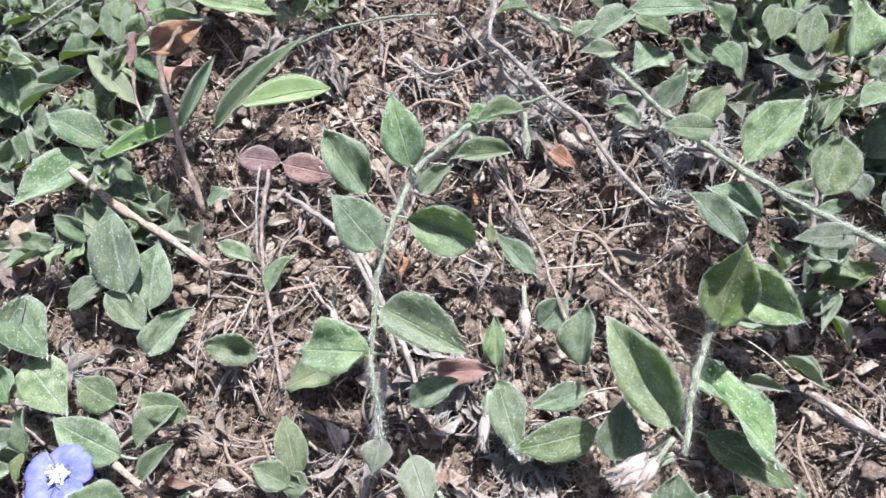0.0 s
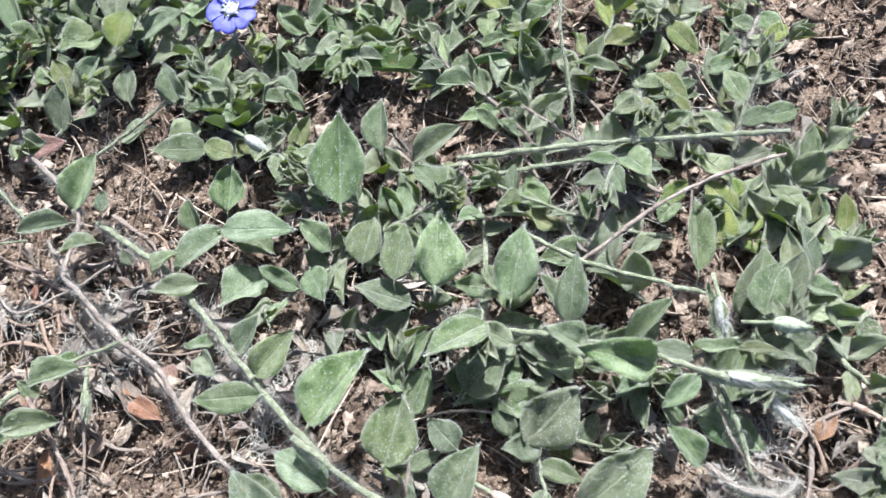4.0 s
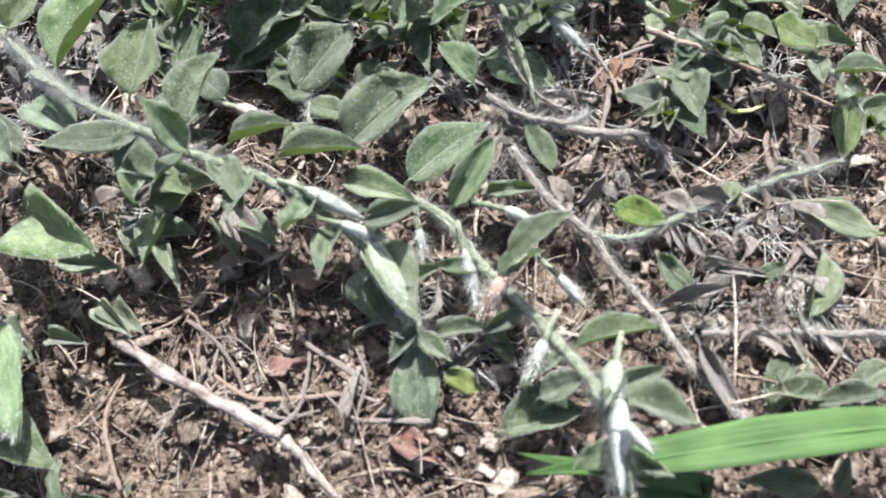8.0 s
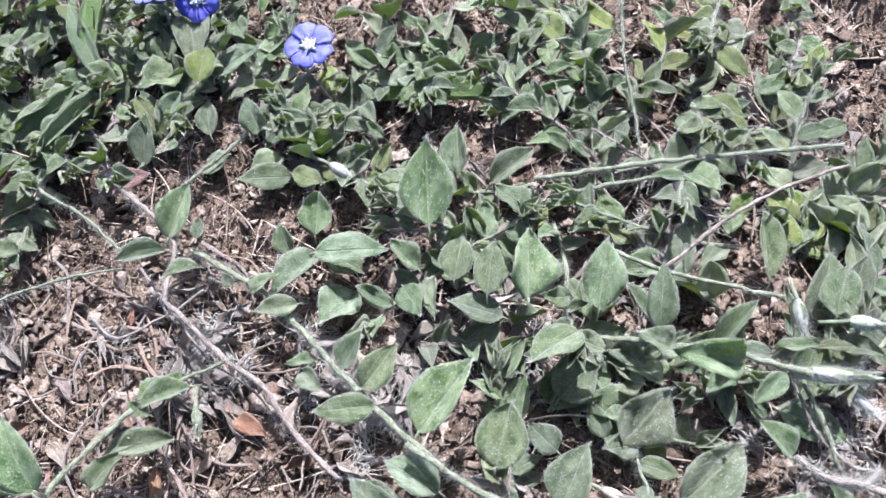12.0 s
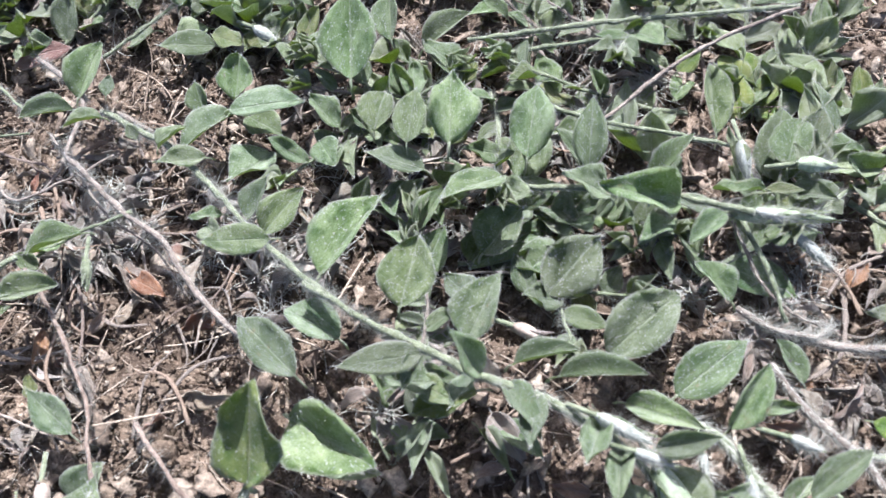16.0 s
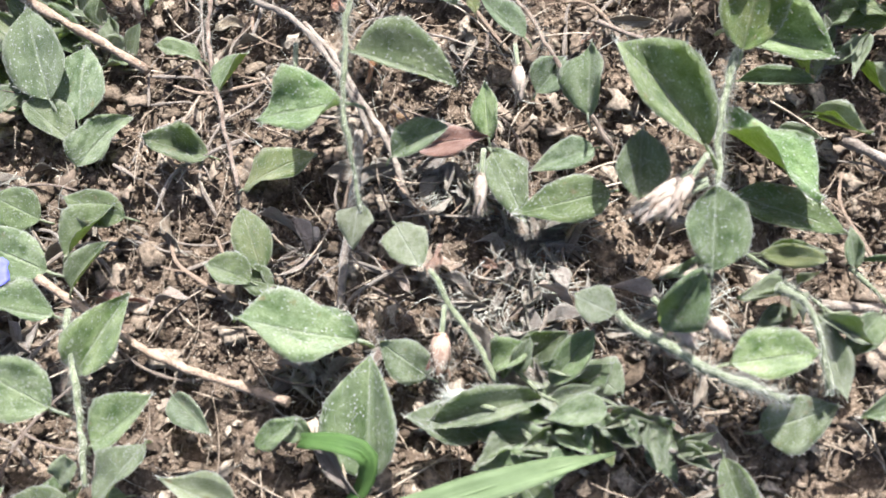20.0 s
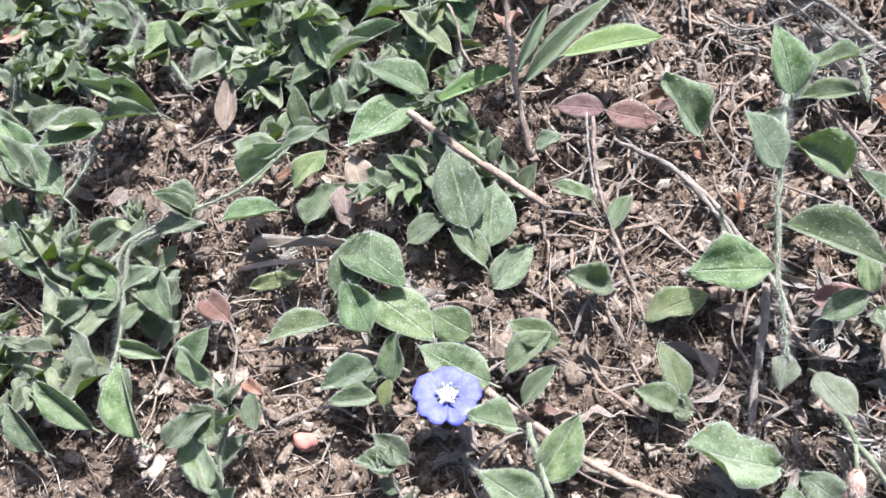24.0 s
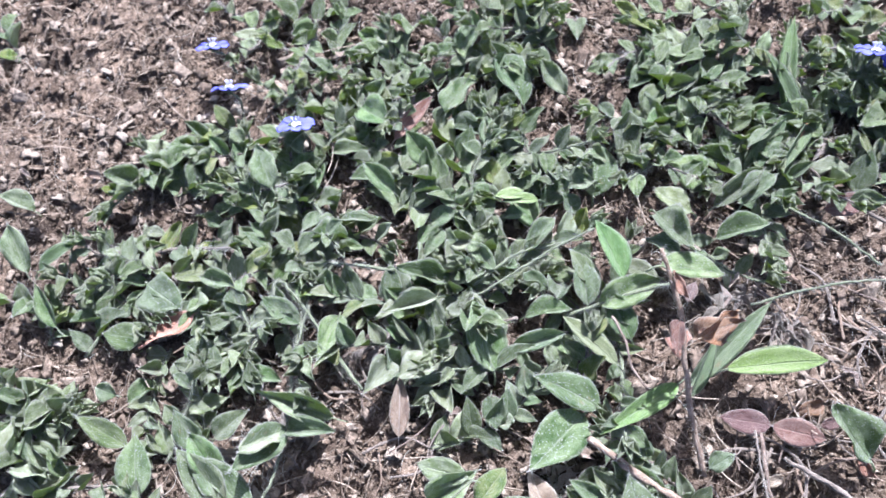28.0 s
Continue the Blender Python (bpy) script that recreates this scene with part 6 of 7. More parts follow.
put_leaf(plant, (-76.3, 36.4, 0.5), (-77.9, 49.1, 4.2), 0.72, 5, "g")
put_leaf(plant, (-76.7, 36.7, 6.0), (-82.1, 33.8, 7.0), 0.89, -3, "g")
put_leaf(plant, (-94.0, 16.4, 0.6), (-98.7, 26.1, 3.7), 0.6, 11, "g")
put_leaf(plant, (-49.9, 29.1, 7.8), (-41.2, 33.7, 10.9), 0.5, -4, "g")
put_leaf(plant, (-51.7, 37.0, 6.3), (-44.4, 46.0, 10.2), 0.36, 12, "g")
put_leaf(plant, (-55.6, 34.9, 6.0), (-64.2, 36.1, 8.0), 0.68, 6, "u")
put_leaf(plant, (-47.3, 49.3, 1.8), (-41.2, 63.3, 7.3), 0.3, 17, "n")
put_leaf(plant, (-41.4, 68.0, 2.0), (-45.1, 89.9, 10.4), 0.16, -18, "n")
put_leaf(plant, (-30.3, 44.9, 2.6), (-22.1, 48.5, 5.6), 0.52, 19, "r")
put_leaf(plant, (-97.6, 54.1, 3.4), (-107.6, 65.6, 8.9), 0.5, 9, "g")
put_leaf(plant, (-89.0, 58.9, 4.4), (-96.4, 64.1, 7.6), 0.52, -16, "g")
put_leaf(plant, (-71.2, 59.1, 4.0), (-68.8, 65.8, 6.5), 0.72, -2, "g")
put_leaf(plant, (-123.0, 36.3, 4.2), (-116.9, 47.2, 8.2), 0.32, 5, "r")
put_leaf(plant, (-104.0, 36.7, 3.3), (-94.8, 49.7, 8.4), 0.15, 18, "y")
put_leaf(plant, (-72.8, 82.2, 3.9), (-85.5, 85.7, 8.2), 0.3, -5, "y")
put_leaf(plant, (-116.6, 63.9, 4.6), (-116.0, 73.4, 8.2), 0.55, 3, "g")
put_leaf(plant, (-196.8, -5.5, 4.4), (-205.5, -5.3, 7.7), 0.52, 16, "g")
put_leaf(plant, (-189.8, -19.6, 3.7), (-197.0, -12.1, 7.6), 0.5, 13, "g")
put_leaf(plant, (-186.8, -18.5, 4.0), (-179.3, -8.3, 7.0), 0.32, 8, "n")
put_leaf(plant, (-78.2, 29.2, 3.2), (-82.9, 32.5, 5.1), 0.8, 19, "g")
put_leaf(plant, (-88.8, 35.4, 2.7), (-84.4, 40.0, 4.7), 0.7, -1, "f")
put_leaf(plant, (-89.2, 28.7, 7.0), (-95.3, 26.3, 8.0), 0.55, 9, "m")
put_leaf(plant, (-86.3, 28.3, 7.0), (-93.1, 25.5, 8.0), 0.48, 6, "m")
put_leaf(plant, (-134.3, 27.8, 6.4), (-126.3, 30.0, 8.6), 0.5, 6, "g")
put_leaf(plant, (-153.2, 10.8, 7.1), (-158.9, 9.4, 9.0), 0.4, -12, "g")
put_leaf(plant, (-170.5, 13.9, 5.8), (-166.5, 19.4, 7.7), 0.7, 9, "g")
put_leaf(plant, (-177.5, 4.2, 5.1), (-182.7, 3.0, 7.1), 0.5, 14, "y")
put_leaf(plant, (-135.3, 21.6, 8.0), (-140.3, 17.2, 9.9), 0.5, 6, "g")
put_leaf(plant, (-140.1, 24.6, 8.5), (-144.3, 25.5, 10.0), 0.8, 9, "g")
put_leaf(plant, (-155.4, 24.1, 7.7), (-159.4, 25.9, 9.4), 0.8, -12, "g")
put_leaf(plant, (-118.9, 14.3, 5.6), (-125.7, 12.4, 7.8), 0.5, 17, "g")
put_leaf(plant, (-122.8, 9.0, 5.2), (-130.5, 6.6, 7.8), 0.6, 21, "g")
put_leaf(plant, (-132.6, 2.8, 5.9), (-138.2, 4.3, 7.8), 0.6, 21, "g")
put_leaf(plant, (-130.6, 2.0, 6.0), (-127.8, 7.3, 7.0), 0.74, 9, "g")
put_leaf(plant, (-133.5, 49.0, 5.6), (-125.0, 40.4, 8.3), 0.4, 1, "y")
put_leaf(plant, (-133.3, 41.8, 5.9), (-123.8, 37.3, 8.4), 0.7, 12, "g")
put_leaf(plant, (-113.9, 46.3, 4.7), (-111.4, 56.1, 8.2), 0.6, -7, "g")
put_leaf(plant, (-72.5, 45.5, 1.7), (-74.3, 56.4, 5.6), 0.6, 18, "g")
put_leaf(plant, (-49.6, 50.4, 4.0), (-53.9, 57.7, 6.9), 0.7, 15, "f")
put_leaf(plant, (-156.7, -25.1, 2.2), (-164.0, -27.1, 4.8), 0.8, -18, "f")
put_leaf(plant, (-137.1, -14.2, 3.8), (-141.9, -9.9, 5.9), 0.7, -2, "g")
put_leaf(plant, (-146.3, -23.3, 2.8), (-134.3, -25.7, 5.7), 0.5, 2, "f")
put_leaf(plant, (-142.7, -19.6, 5.0), (-136.9, -15.0, 6.0), 0.58, -3, "g")
put_leaf(plant, (-147.9, -16.5, 3.0), (-155.4, -27.1, 5.0), 0.52, 5, "t")
put_leaf(plant, (-144.9, -25.5, 3.0), (-137.1, -32.7, 5.6), 0.5, 11, "g")
put_leaf(plant, (-98.0, 6.2, 3.6), (-109.2, 3.7, 7.0), 0.4, 0, "g")
put_leaf(plant, (-99.0, 0.7, 7.0), (-107.9, -6.1, 7.0), 0.40, -7, "s")
put_leaf(plant, (-117.5, -8.2, 4.2), (-116.7, -19.3, 7.0), 0.5, -20, "g")
put_leaf(plant, (-117.9, -12.5, 4.7), (-113.7, -18.1, 6.5), 0.6, 13, "y")
put_leaf(plant, (-103.6, -14.1, 4.6), (-105.5, -22.8, 6.9), 0.6, -19, "s")
put_leaf(plant, (-100.5, -16.8, 6.0), (-92.6, -9.9, 8.0), 0.60, -11, "u")
put_leaf(plant, (-126.1, -3.1, 4.9), (-122.8, 2.4, 6.8), 0.7, 13, "g")
put_leaf(plant, (-175.6, -28.8, 3.3), (-182.6, -21.6, 6.9), 0.4, -14, "g")
put_leaf(plant, (-183.6, -24.9, 4.4), (-184.8, -30.2, 6.0), 0.8, -7, "f")
plant = thing("tan_dead_leaf", -0.0989, -0.0209, ground_height(-0.0989, -0.0209), "flat tan dead leaf standing in the soil", "dead leaf")
put_leaf(plant, (-97.0, -26.9, 2.4), (-100.2, -16.2, 6.3), 0.34, 12, "d")
plant = thing("curled_straw_leaf", -0.0713, -0.0444, ground_height(-0.0713, -0.0444), "curled straw-coloured dead leaf", "dead leaf")
put_leaf(plant, (-80.2, -48.0, 4.7), (-64.2, -41.8, 9.2), 0.13, -15, "d")
plant = thing("dead_leaf", -0.0686, -0.0347, ground_height(-0.0686, -0.0347), "withered brown dead leaf lying on soil", "dead leaf")
put_leaf(plant, (-66.3, -38.4, 4.8), (-70.3, -31.8, 7.4), 0.5, -15, "d")
plant = thing("dead_leaf", -0.0646, -0.0348, ground_height(-0.0646, -0.0348), "withered brown dead leaf lying on soil", "dead leaf")
put_leaf(plant, (-66.3, -37.1, 5.4), (-63.2, -33.0, 6.9), 0.4, 0, "b")
plant = thing("dead_leaf", -0.0682, -0.0296, ground_height(-0.0682, -0.0296), "withered brown dead leaf lying on soil", "dead leaf")
put_leaf(plant, (-65.2, -33.8, 4.5), (-70.5, -26.2, 7.7), 0.5, 9, "d")
plant = thing("dead_leaf", -0.0797, -0.0592, ground_height(-0.0797, -0.0592), "withered brown dead leaf lying on soil", "dead leaf")
put_leaf(plant, (-83.0, -57.9, 5.2), (-76.9, -60.3, 6.8), 0.7, 8, "b")
plant = thing("dead_leaf", 0.0090, -0.0277, ground_height(0.0090, -0.0277), "withered brown dead leaf lying on soil", "dead leaf")
put_leaf(plant, (4.6, -29.2, 6.5), (12.5, -26.6, 8.7), 0.5, 19, "b")
plant = thing("dead_leaf", 0.0952, -0.0017, ground_height(0.0952, -0.0017), "withered brown dead leaf lying on soil", "dead leaf")
put_leaf(plant, (92.4, -1.0, 4.4), (97.5, -2.3, 5.8), 0.4, 0, "b")
plant = thing("dead_leaf", 0.0077, -0.0686, ground_height(0.0077, -0.0686), "withered brown dead leaf lying on soil", "dead leaf")
put_leaf(plant, (4.3, -65.7, 5.4), (10.5, -70.9, 7.5), 0.25, 19, "d")
plant = thing("cut_twig", -0.0367, -0.0245, ground_height(-0.0367, -0.0245), "cut tan woody twig lying over leaves", "twig")
put_stem(plant, [(-63.0, -18.1, 10.7), (-53.4, -20.9, 7.9), (-44.1, -22.7, 5.2), (-36.7, -24.5, 3.4)], 1.0, 0.85, TWIG, 0.5, "stalk")
plant = thing("cut_twig", -0.0002, -0.0631, ground_height(-0.0002, -0.0631), "cut tan woody twig lying on soil", "twig")
put_stem(plant, [(-35.7, -57.1, 5.0), (-26.7, -59.7, 4.1), (-18.1, -62.0, 4.1), (-10.3, -62.7, 4.2), (-0.2, -63.1, 5.2)], 0.75, 0.8, TWIG, 0.2, "stalk")
plant = thing("bleached_stick", 0.0830, -0.0243, ground_height(0.0830, -0.0243), "bleached peeling dead stick on dark soil", "stick")
put_stem(plant, [(54.3, -14.1, 3.3), (61.6, -16.2, 3.1), (68.9, -17.9, 2.9), (75.9, -19.5, 2.8)], 1.0, 1.15, STRAW, 0, "stalk")
put_stem(plant, [(75.9, -19.5, 2.8), (79.4, -21.9, 1.7), (83.0, -24.3, 0.7)], 0.8, 0.5, STRAW, 0, "stalk")
plant = thing("dry_runner", -0.0300, -0.0089, ground_height(-0.0300, -0.0089), "dry dead runner stem on litter", "stick")
put_stem(plant, [(-30.0, -8.9, 3.5), (-20.0, -12.1, 4.8), (-12.6, -17.2, 5.0), (-6.3, -23.2, 5.1), (-2.0, -28.4, 5.2)], 0.65, 0.5, GREY_STEM, 0.3, "stem")
plant = thing("dry_runner", -0.0178, -0.0119, ground_height(-0.0178, -0.0119), "dry dead runner stem on litter", "stick")
put_stem(plant, [(-17.8, -11.9, 3.8), (-11.3, -17.4, 5.0), (-5.1, -23.5, 5.2), (0.7, -29.2, 5.2), (4.7, -35.1, 4.1)], 0.6, 0.6, STRAW, 0, "stalk")
plant = thing("dry_runner", -0.0214, -0.0209, ground_height(-0.0214, -0.0209), "dry dead runner stem on litter", "stick")
put_stem(plant, [(-21.4, -20.9, 2.9), (-12.8, -25.7, 3.1), (-5.0, -24.8, 3.2)], 0.35, 0.3, STRAW, 0, "stalk")
plant = thing("dry_runner", 0.0011, -0.0509, ground_height(0.0011, -0.0509), "flattened dead stalk beside an upright sprig", "stick")
put_stem(plant, [(-2.4, -30.2, 9.2), (-0.9, -36.8, 7.1), (-0.0, -44.4, 5.0), (1.1, -50.9, 2.7)], 0.8, 0.6, GREY_STEM, 0.3, "stem")
pebble("red_pebble", (-59.4, -72.6, 0.4), 1.7, "red", "small dull red pebble on soil", "pebble")
# A white bud lying in the litter, given a pebble's shape and category.
pebble("pale_pebble", (-6.0, -41.7, 1.5), 1.1, "pale", "small white bud in litter, shaped as a pebble", "pebble")
pebble("red_berry", (26.7, -61.7, 0.5), 1.2, "red", "tiny red berry beneath leaves", "berry")
pebble("soil_clod", (47.9, 32.2, 0.5), 2.2, "soil", "soil clod among litter", "clod")
blue_flower((-39.9, -60.7, 11.0), 5.0, -14, 6.19369, "blue five-lobed flower with a white star throat")
blue_flower((2.5, 75.1, 11.9), 4.6, 4, 15.9418, "blue five-lobed flower with a white star throat")
blue_flower((-142.3, 28.8, 13.5), 4.6, -30, 37.9198, "blue five-lobed flower opened sideways")
blue_flower((-162.0, 34.2, 13.8), 4.4, -40, 20.8922, "blue five-lobed flower opened sideways")
blue_flower((-173.1, 45.5, 12.8), 4.4, -38, 52.4767, "blue five-lobed flower opened sideways")
blue_flower((-27.9, 80.4, 13.8), 4.4, -35, 45.9987, "blue five-lobed flower opened sideways")
blue_flower((-21.8, 81.7, 11.8), 4.4, 45, 37.6404, "blue five-lobed flower half hidden by leaves")
bud("seed_pod", (5.1, 11.0, 9.1), (6.4, 7.4, 7.7), 1.25, "green", "round green seed pod on a bent stalk")
bud("seed_pod", (14.1, -16.7, 9.6), (15.6, -20.8, 8.1), 1.5, "beige", "round beige hairy seed pod")
bud("flower_bud", (-10.4, -26.7, 15.3), (-8.8, -30.9, 13.9), 0.9, "beige", "pale pointed closed flower bud")
bud("flower_bud", (14.0, -33.0, 10.5), (14.9, -37.7, 8.9), 1.3, "beige", "pale drooping dry flower bud")
bud("fuzzy_bud", (14.3, -51.4, 6.3), (15.2, -56.1, 4.6), 2, "brown", "fuzzy brown dry flower head")
bud("fuzzy_bud", (19.2, -58.1, 6.6), (16.2, -58.0, 5.2), 2, "white", "fuzzy white flower head")
bud("flower_bud", (35.4, -32.5, 15.4), (31.0, -35.7, 14.1), 1.5, "beige", "pale papery pair of closed buds")
bud("flower_bud", (35.8, -33.4, 15.4), (32.2, -36.7, 14.0), 1.3, "beige", "pale papery pair of closed buds")
bud("flower_bud", (37.7, -46.7, 14.6), (40.5, -48.5, 12.9), 1.7, "beige", "pale papery closed flower bud")
bud("flower_bud", (40.8, -45.4, 14.1), (43.6, -46.6, 12.5), 1.4, "beige", "pale papery closed flower bud")
bud("silver_bud", (87.4, 33.5, 10.0), (95.2, 33.7, 8.0), 1.2, "white", "silvery hairy closed bud")
plant = thing("dead_leaf", 0.0589, 0.0082, ground_height(0.0589, 0.0082), "curled cream dead leaf held on a stem", "dead leaf")
put_leaf(plant, (61.5, 7.9, 5.0), (56.9, 8.4, 6.6), 0.7, 15, "d")
put_leaf(plant, (59.5, 5.6, 6.0), (52.4, 1.4, 5.0), 0.49, 9, "y")
put_leaf(plant, (62.7, 3.4, 2.0), (68.4, 0.4, 3.0), 0.51, -3, "g")
put_leaf(plant, (61.5, 4.1, 3.0), (66.1, -0.5, 3.0), 0.56, 10, "h")
put_leaf(plant, (60.3, 2.1, 3.0), (65.9, -3.3, 4.0), 0.25, -13, "s")
bud("silver_bud", (73.4, 3.9, 12.0), (79.8, 2.7, 10.0), 1.4, "white", "silvery hairy closed bud on a downy shoot")
bud("silver_bud", (77.7, 1.3, 11.0), (82.2, 1.2, 9.0), 1.0, "white", "silvery hairy closed bud on a downy shoot")
bud("silver_bud", (90.0, 2.6, 7.0), (92.7, -3.0, 4.0), 1.2, "white", "silvery hairy closed bud on a downy shoot")
bud("silver_bud", (84.9, 3.8, 8.0), (86.1, 0.7, 6.0), 0.8, "white", "silvery hairy closed bud on a downy shoot")
bud("silver_bud", (100.1, -5.0, 7.0), (99.3, -8.8, 5.0), 1.2, "white", "silvery hairy closed bud on a downy shoot")
bud("silver_bud", (99.8, 1.8, 7.0), (103.4, -0.8, 6.0), 0.9, "white", "silvery hairy closed bud on a downy shoot")
bud("silver_bud", (107.7, -9.9, 11.0), (109.2, -18.6, 13.0), 1.6, "white", "silvery hairy closed bud on a downy shoot")
bud("silver_bud", (93.3, 6.9, 9.0), (96.9, 6.5, 8.0), 1.0, "white", "silvery hairy closed bud on a downy shoot")
bud("silver_bud", (108.3, -12.0, 11.0), (111.3, -14.3, 11.0), 1.0, "white", "silvery hairy closed bud on a downy shoot")
bud("silver_bud", (80.4, 0.9, 9.0), (87.3, -6.3, 5.0), 2.6, "sage", "pale sage downy folded bud on a shoot")
bud("silver_bud", (106.9, -6.9, 11.0), (106.8, -11.3, 12.0), 1.6, "sage", "pale sage downy folded bud on a shoot")
bud("dry_bloom", (94.9, 0.5, 7.0), (93.0, -3.2, 5.0), 1.4, "brown", "withered orange-brown flower on a downy shoot")
bud("dry_bud", (62.7, 12.1, 12.0), (67.1, 11.0, 12.0), 1.3, "beige", "beige hairy dry bud on a shoot")
bud("silver_bud", (85.1, 33.1, 9.0), (96.8, 34.7, 9.0), 1.7, "sage", "pale sage downy folded bud on a shoot")
bud("silver_bud", (92.9, 32.9, 7.0), (97.9, 30.2, 5.0), 1.2, "white", "silvery hairy closed bud on a downy shoot")
bud("silver_bud", (85.0, 43.5, 10.0), (86.9, 38.7, 8.0), 1.5, "white", "silvery hairy closed bud on a downy shoot")
bud("silver_bud", (92.0, 41.9, 9.0), (96.9, 42.4, 9.0), 1.7, "sage", "pale sage downy folded bud on a shoot")
bud("fuzzy_bud", (12.0, 54.3, 8.0), (16.5, 53.0, 6.4), 1.6, "white", "white fuzzy seed head")
bud("flower_bud", (35.3, -31.2, 15.4), (31.6, -36.4, 14.0), 1.5, "beige", "beige papery closed flower bud")
bud("flower_bud", (36.3, -32.2, 17.8), (34.7, -36.9, 16.3), 1.3, "beige", "beige papery closed flower bud")
plant = thing("grass_blade", 0.1368, -0.0037, ground_height(0.1368, -0.0037), "long smooth green grass blade lying low", "grass")
put_blade(plant, [(134.4, -5.4, 5.9), (126.6, -8.2, 7.4), (118.3, -11.4, 7.8), (110.4, -14.5, 7.2), (100.8, -17.7, 5.5)], 4.2, GRASS)
plant = thing("grass_blade", 0.1114, -0.0169, ground_height(0.1114, -0.0169), "smooth green grass blade lying low", "grass")
put_blade(plant, [(111.2, -17.1, 3.2), (117.0, -14.9, 4.0), (105.1, -15.7, 4.4), (99.5, -15.9, 4.5)], 2.2, GRASS)
plant = thing("grass_blade", 0.0098, -0.0747, ground_height(0.0098, -0.0747), "long pale green grass blade bent low", "grass")
put_blade(plant, [(9.9, -75.9, 9.6), (17.8, -70.6, 10.8), (26.9, -64.7, 10.9), (35.1, -59.6, 8.9)], 3.2, PALE_GRASS)
plant = thing("grass_blade", 0.0039, -0.0660, ground_height(0.0039, -0.0660), "pale bent grass blade with a bright folded end", "grass")
put_blade(plant, [(3.6, -67.1, 8.0), (7.6, -66.4, 9.0), (11.1, -66.9, 8.0), (10.5, -70.6, 4.8), (6.6, -74.3, 2.7)], 2.2, GRASS)
plant = thing("dry_grass", 0.0025, -0.0641, ground_height(0.0025, -0.0641), "dry folded tan grass blade", "dead leaf")
put_blade(plant, [(2.8, -64.2, 4.1), (6.0, -66.8, 4.0), (9.5, -70.7, 2.8)], 1.5, GREY_TOP)
plant = thing("straw_leaf", -0.0821, -0.0508, ground_height(-0.0821, -0.0508), "bleached rib of a dead leaf", "dead leaf")
put_blade(plant, [(-82.1, -50.8, 2.5), (-75.2, -47.8, 3.5), (-67.8, -44.9, 3.6)], 1.0, GREY_TOP)
plant = thing("dry_runner", 0.0174, 0.0108, ground_height(0.0174, 0.0108), "thin dry dead runner stem", "stick")
put_stem(plant, [(-15.4, 31.8, 4.1), (-7.0, 25.9, 5.3), (2.3, 19.2, 5.4), (11.1, 15.8, 4.4), (17.4, 10.8, 3.4)], 0.3, 0.25, GREY_STEM, 0.8, "stem")
plant = thing("dry_runner", -0.0061, -0.0093, ground_height(-0.0061, -0.0093), "thin dry dead runner stem", "stick")
put_stem(plant, [(-6.1, -9.3, 4.0), (4.9, -10.7, 4.0), (11.5, -11.4, 3.9)], 0.28, 0.2, STRAW, 0, "stalk")
plant = thing("dry_runner", 0.0216, 0.0033, ground_height(0.0216, 0.0033), "thin dry dead runner stem", "stick")
put_stem(plant, [(20.3, 10.4, 2.3), (21.5, 5.6, 3.4), (21.6, 3.3, 2.4)], 0.28, 0.2, STRAW, 0, "stalk")
plant = thing("dry_runner", -0.0210, 0.0222, ground_height(-0.0210, 0.0222), "thin dry dead runner stem", "stick")
put_stem(plant, [(-21.0, 22.2, 3.2), (-13.9, 19.7, 4.3), (-7.2, 25.3, 4.3), (-3.8, 30.5, 3.2)], 0.35, 0.25, GREY_STEM, 0.8, "stem")
plant = thing("dry_runner", 0.0987, 0.0239, ground_height(0.0987, 0.0239), "thin dry dead runner stem", "stick")
put_stem(plant, [(85.9, 34.6, 5.2), (89.9, 27.6, 4.0), (93.9, 23.9, 3.8), (98.7, 23.9, 1.5)], 0.35, 0.25, GREY_STEM, 1, "stem")
plant = thing("dry_runner", 0.0821, -0.0134, ground_height(0.0821, -0.0134), "thin dry dead runner stem", "stick")
put_stem(plant, [(82.1, -13.4, 0.8), (86.0, -13.7, 0.8), (89.2, -11.4, 1.7)], 0.35, 0.25, STRAW, 0, "stalk")
plant = thing("dry_runner", 0.1095, 0.0198, ground_height(0.1095, 0.0198), "matted dry hairy dead stem", "stick")
put_stem(plant, [(94.2, 21.7, 1.8), (100.8, 21.4, 2.3), (105.8, 22.1, 1.9), (109.5, 19.8, 0.6)], 0.9, 0.5, GREY_STEM, 3, "stem")
plant = thing("dry_runner", 0.0990, 0.0243, ground_height(0.0990, 0.0243), "matted dry hairy dead stem", "stick")
put_stem(plant, [(87.4, 23.0, 4.1), (91.7, 21.5, 3.9), (96.9, 21.7, 2.6), (99.0, 24.3, 1.4)], 0.6, 0.4, GREY_STEM, 3, "stem")
plant = thing("dry_runner", -0.0294, -0.0210, ground_height(-0.0294, -0.0210), "thin dry dead runner stem", "stick")
put_stem(plant, [(-35.8, -6.0, 5.3), (-32.9, -13.9, 4.5), (-29.4, -21.0, 3.6)], 0.3, 0.25, GREY_STEM, 0.5, "stem")
plant = thing("dry_runner", -0.0405, 0.0187, ground_height(-0.0405, 0.0187), "thin dry dead runner stem", "stick")
put_stem(plant, [(-40.5, 18.7, 3.9), (-34.2, 22.2, 6.0), (-24.7, 27.6, 6.1), (-17.9, 30.8, 5.1)], 0.35, 0.3, STEM, 0.8, "stem")
plant = thing("dry_runner", -0.0190, 0.0336, ground_height(-0.0190, 0.0336), "thin dry dead runner stem", "stick")
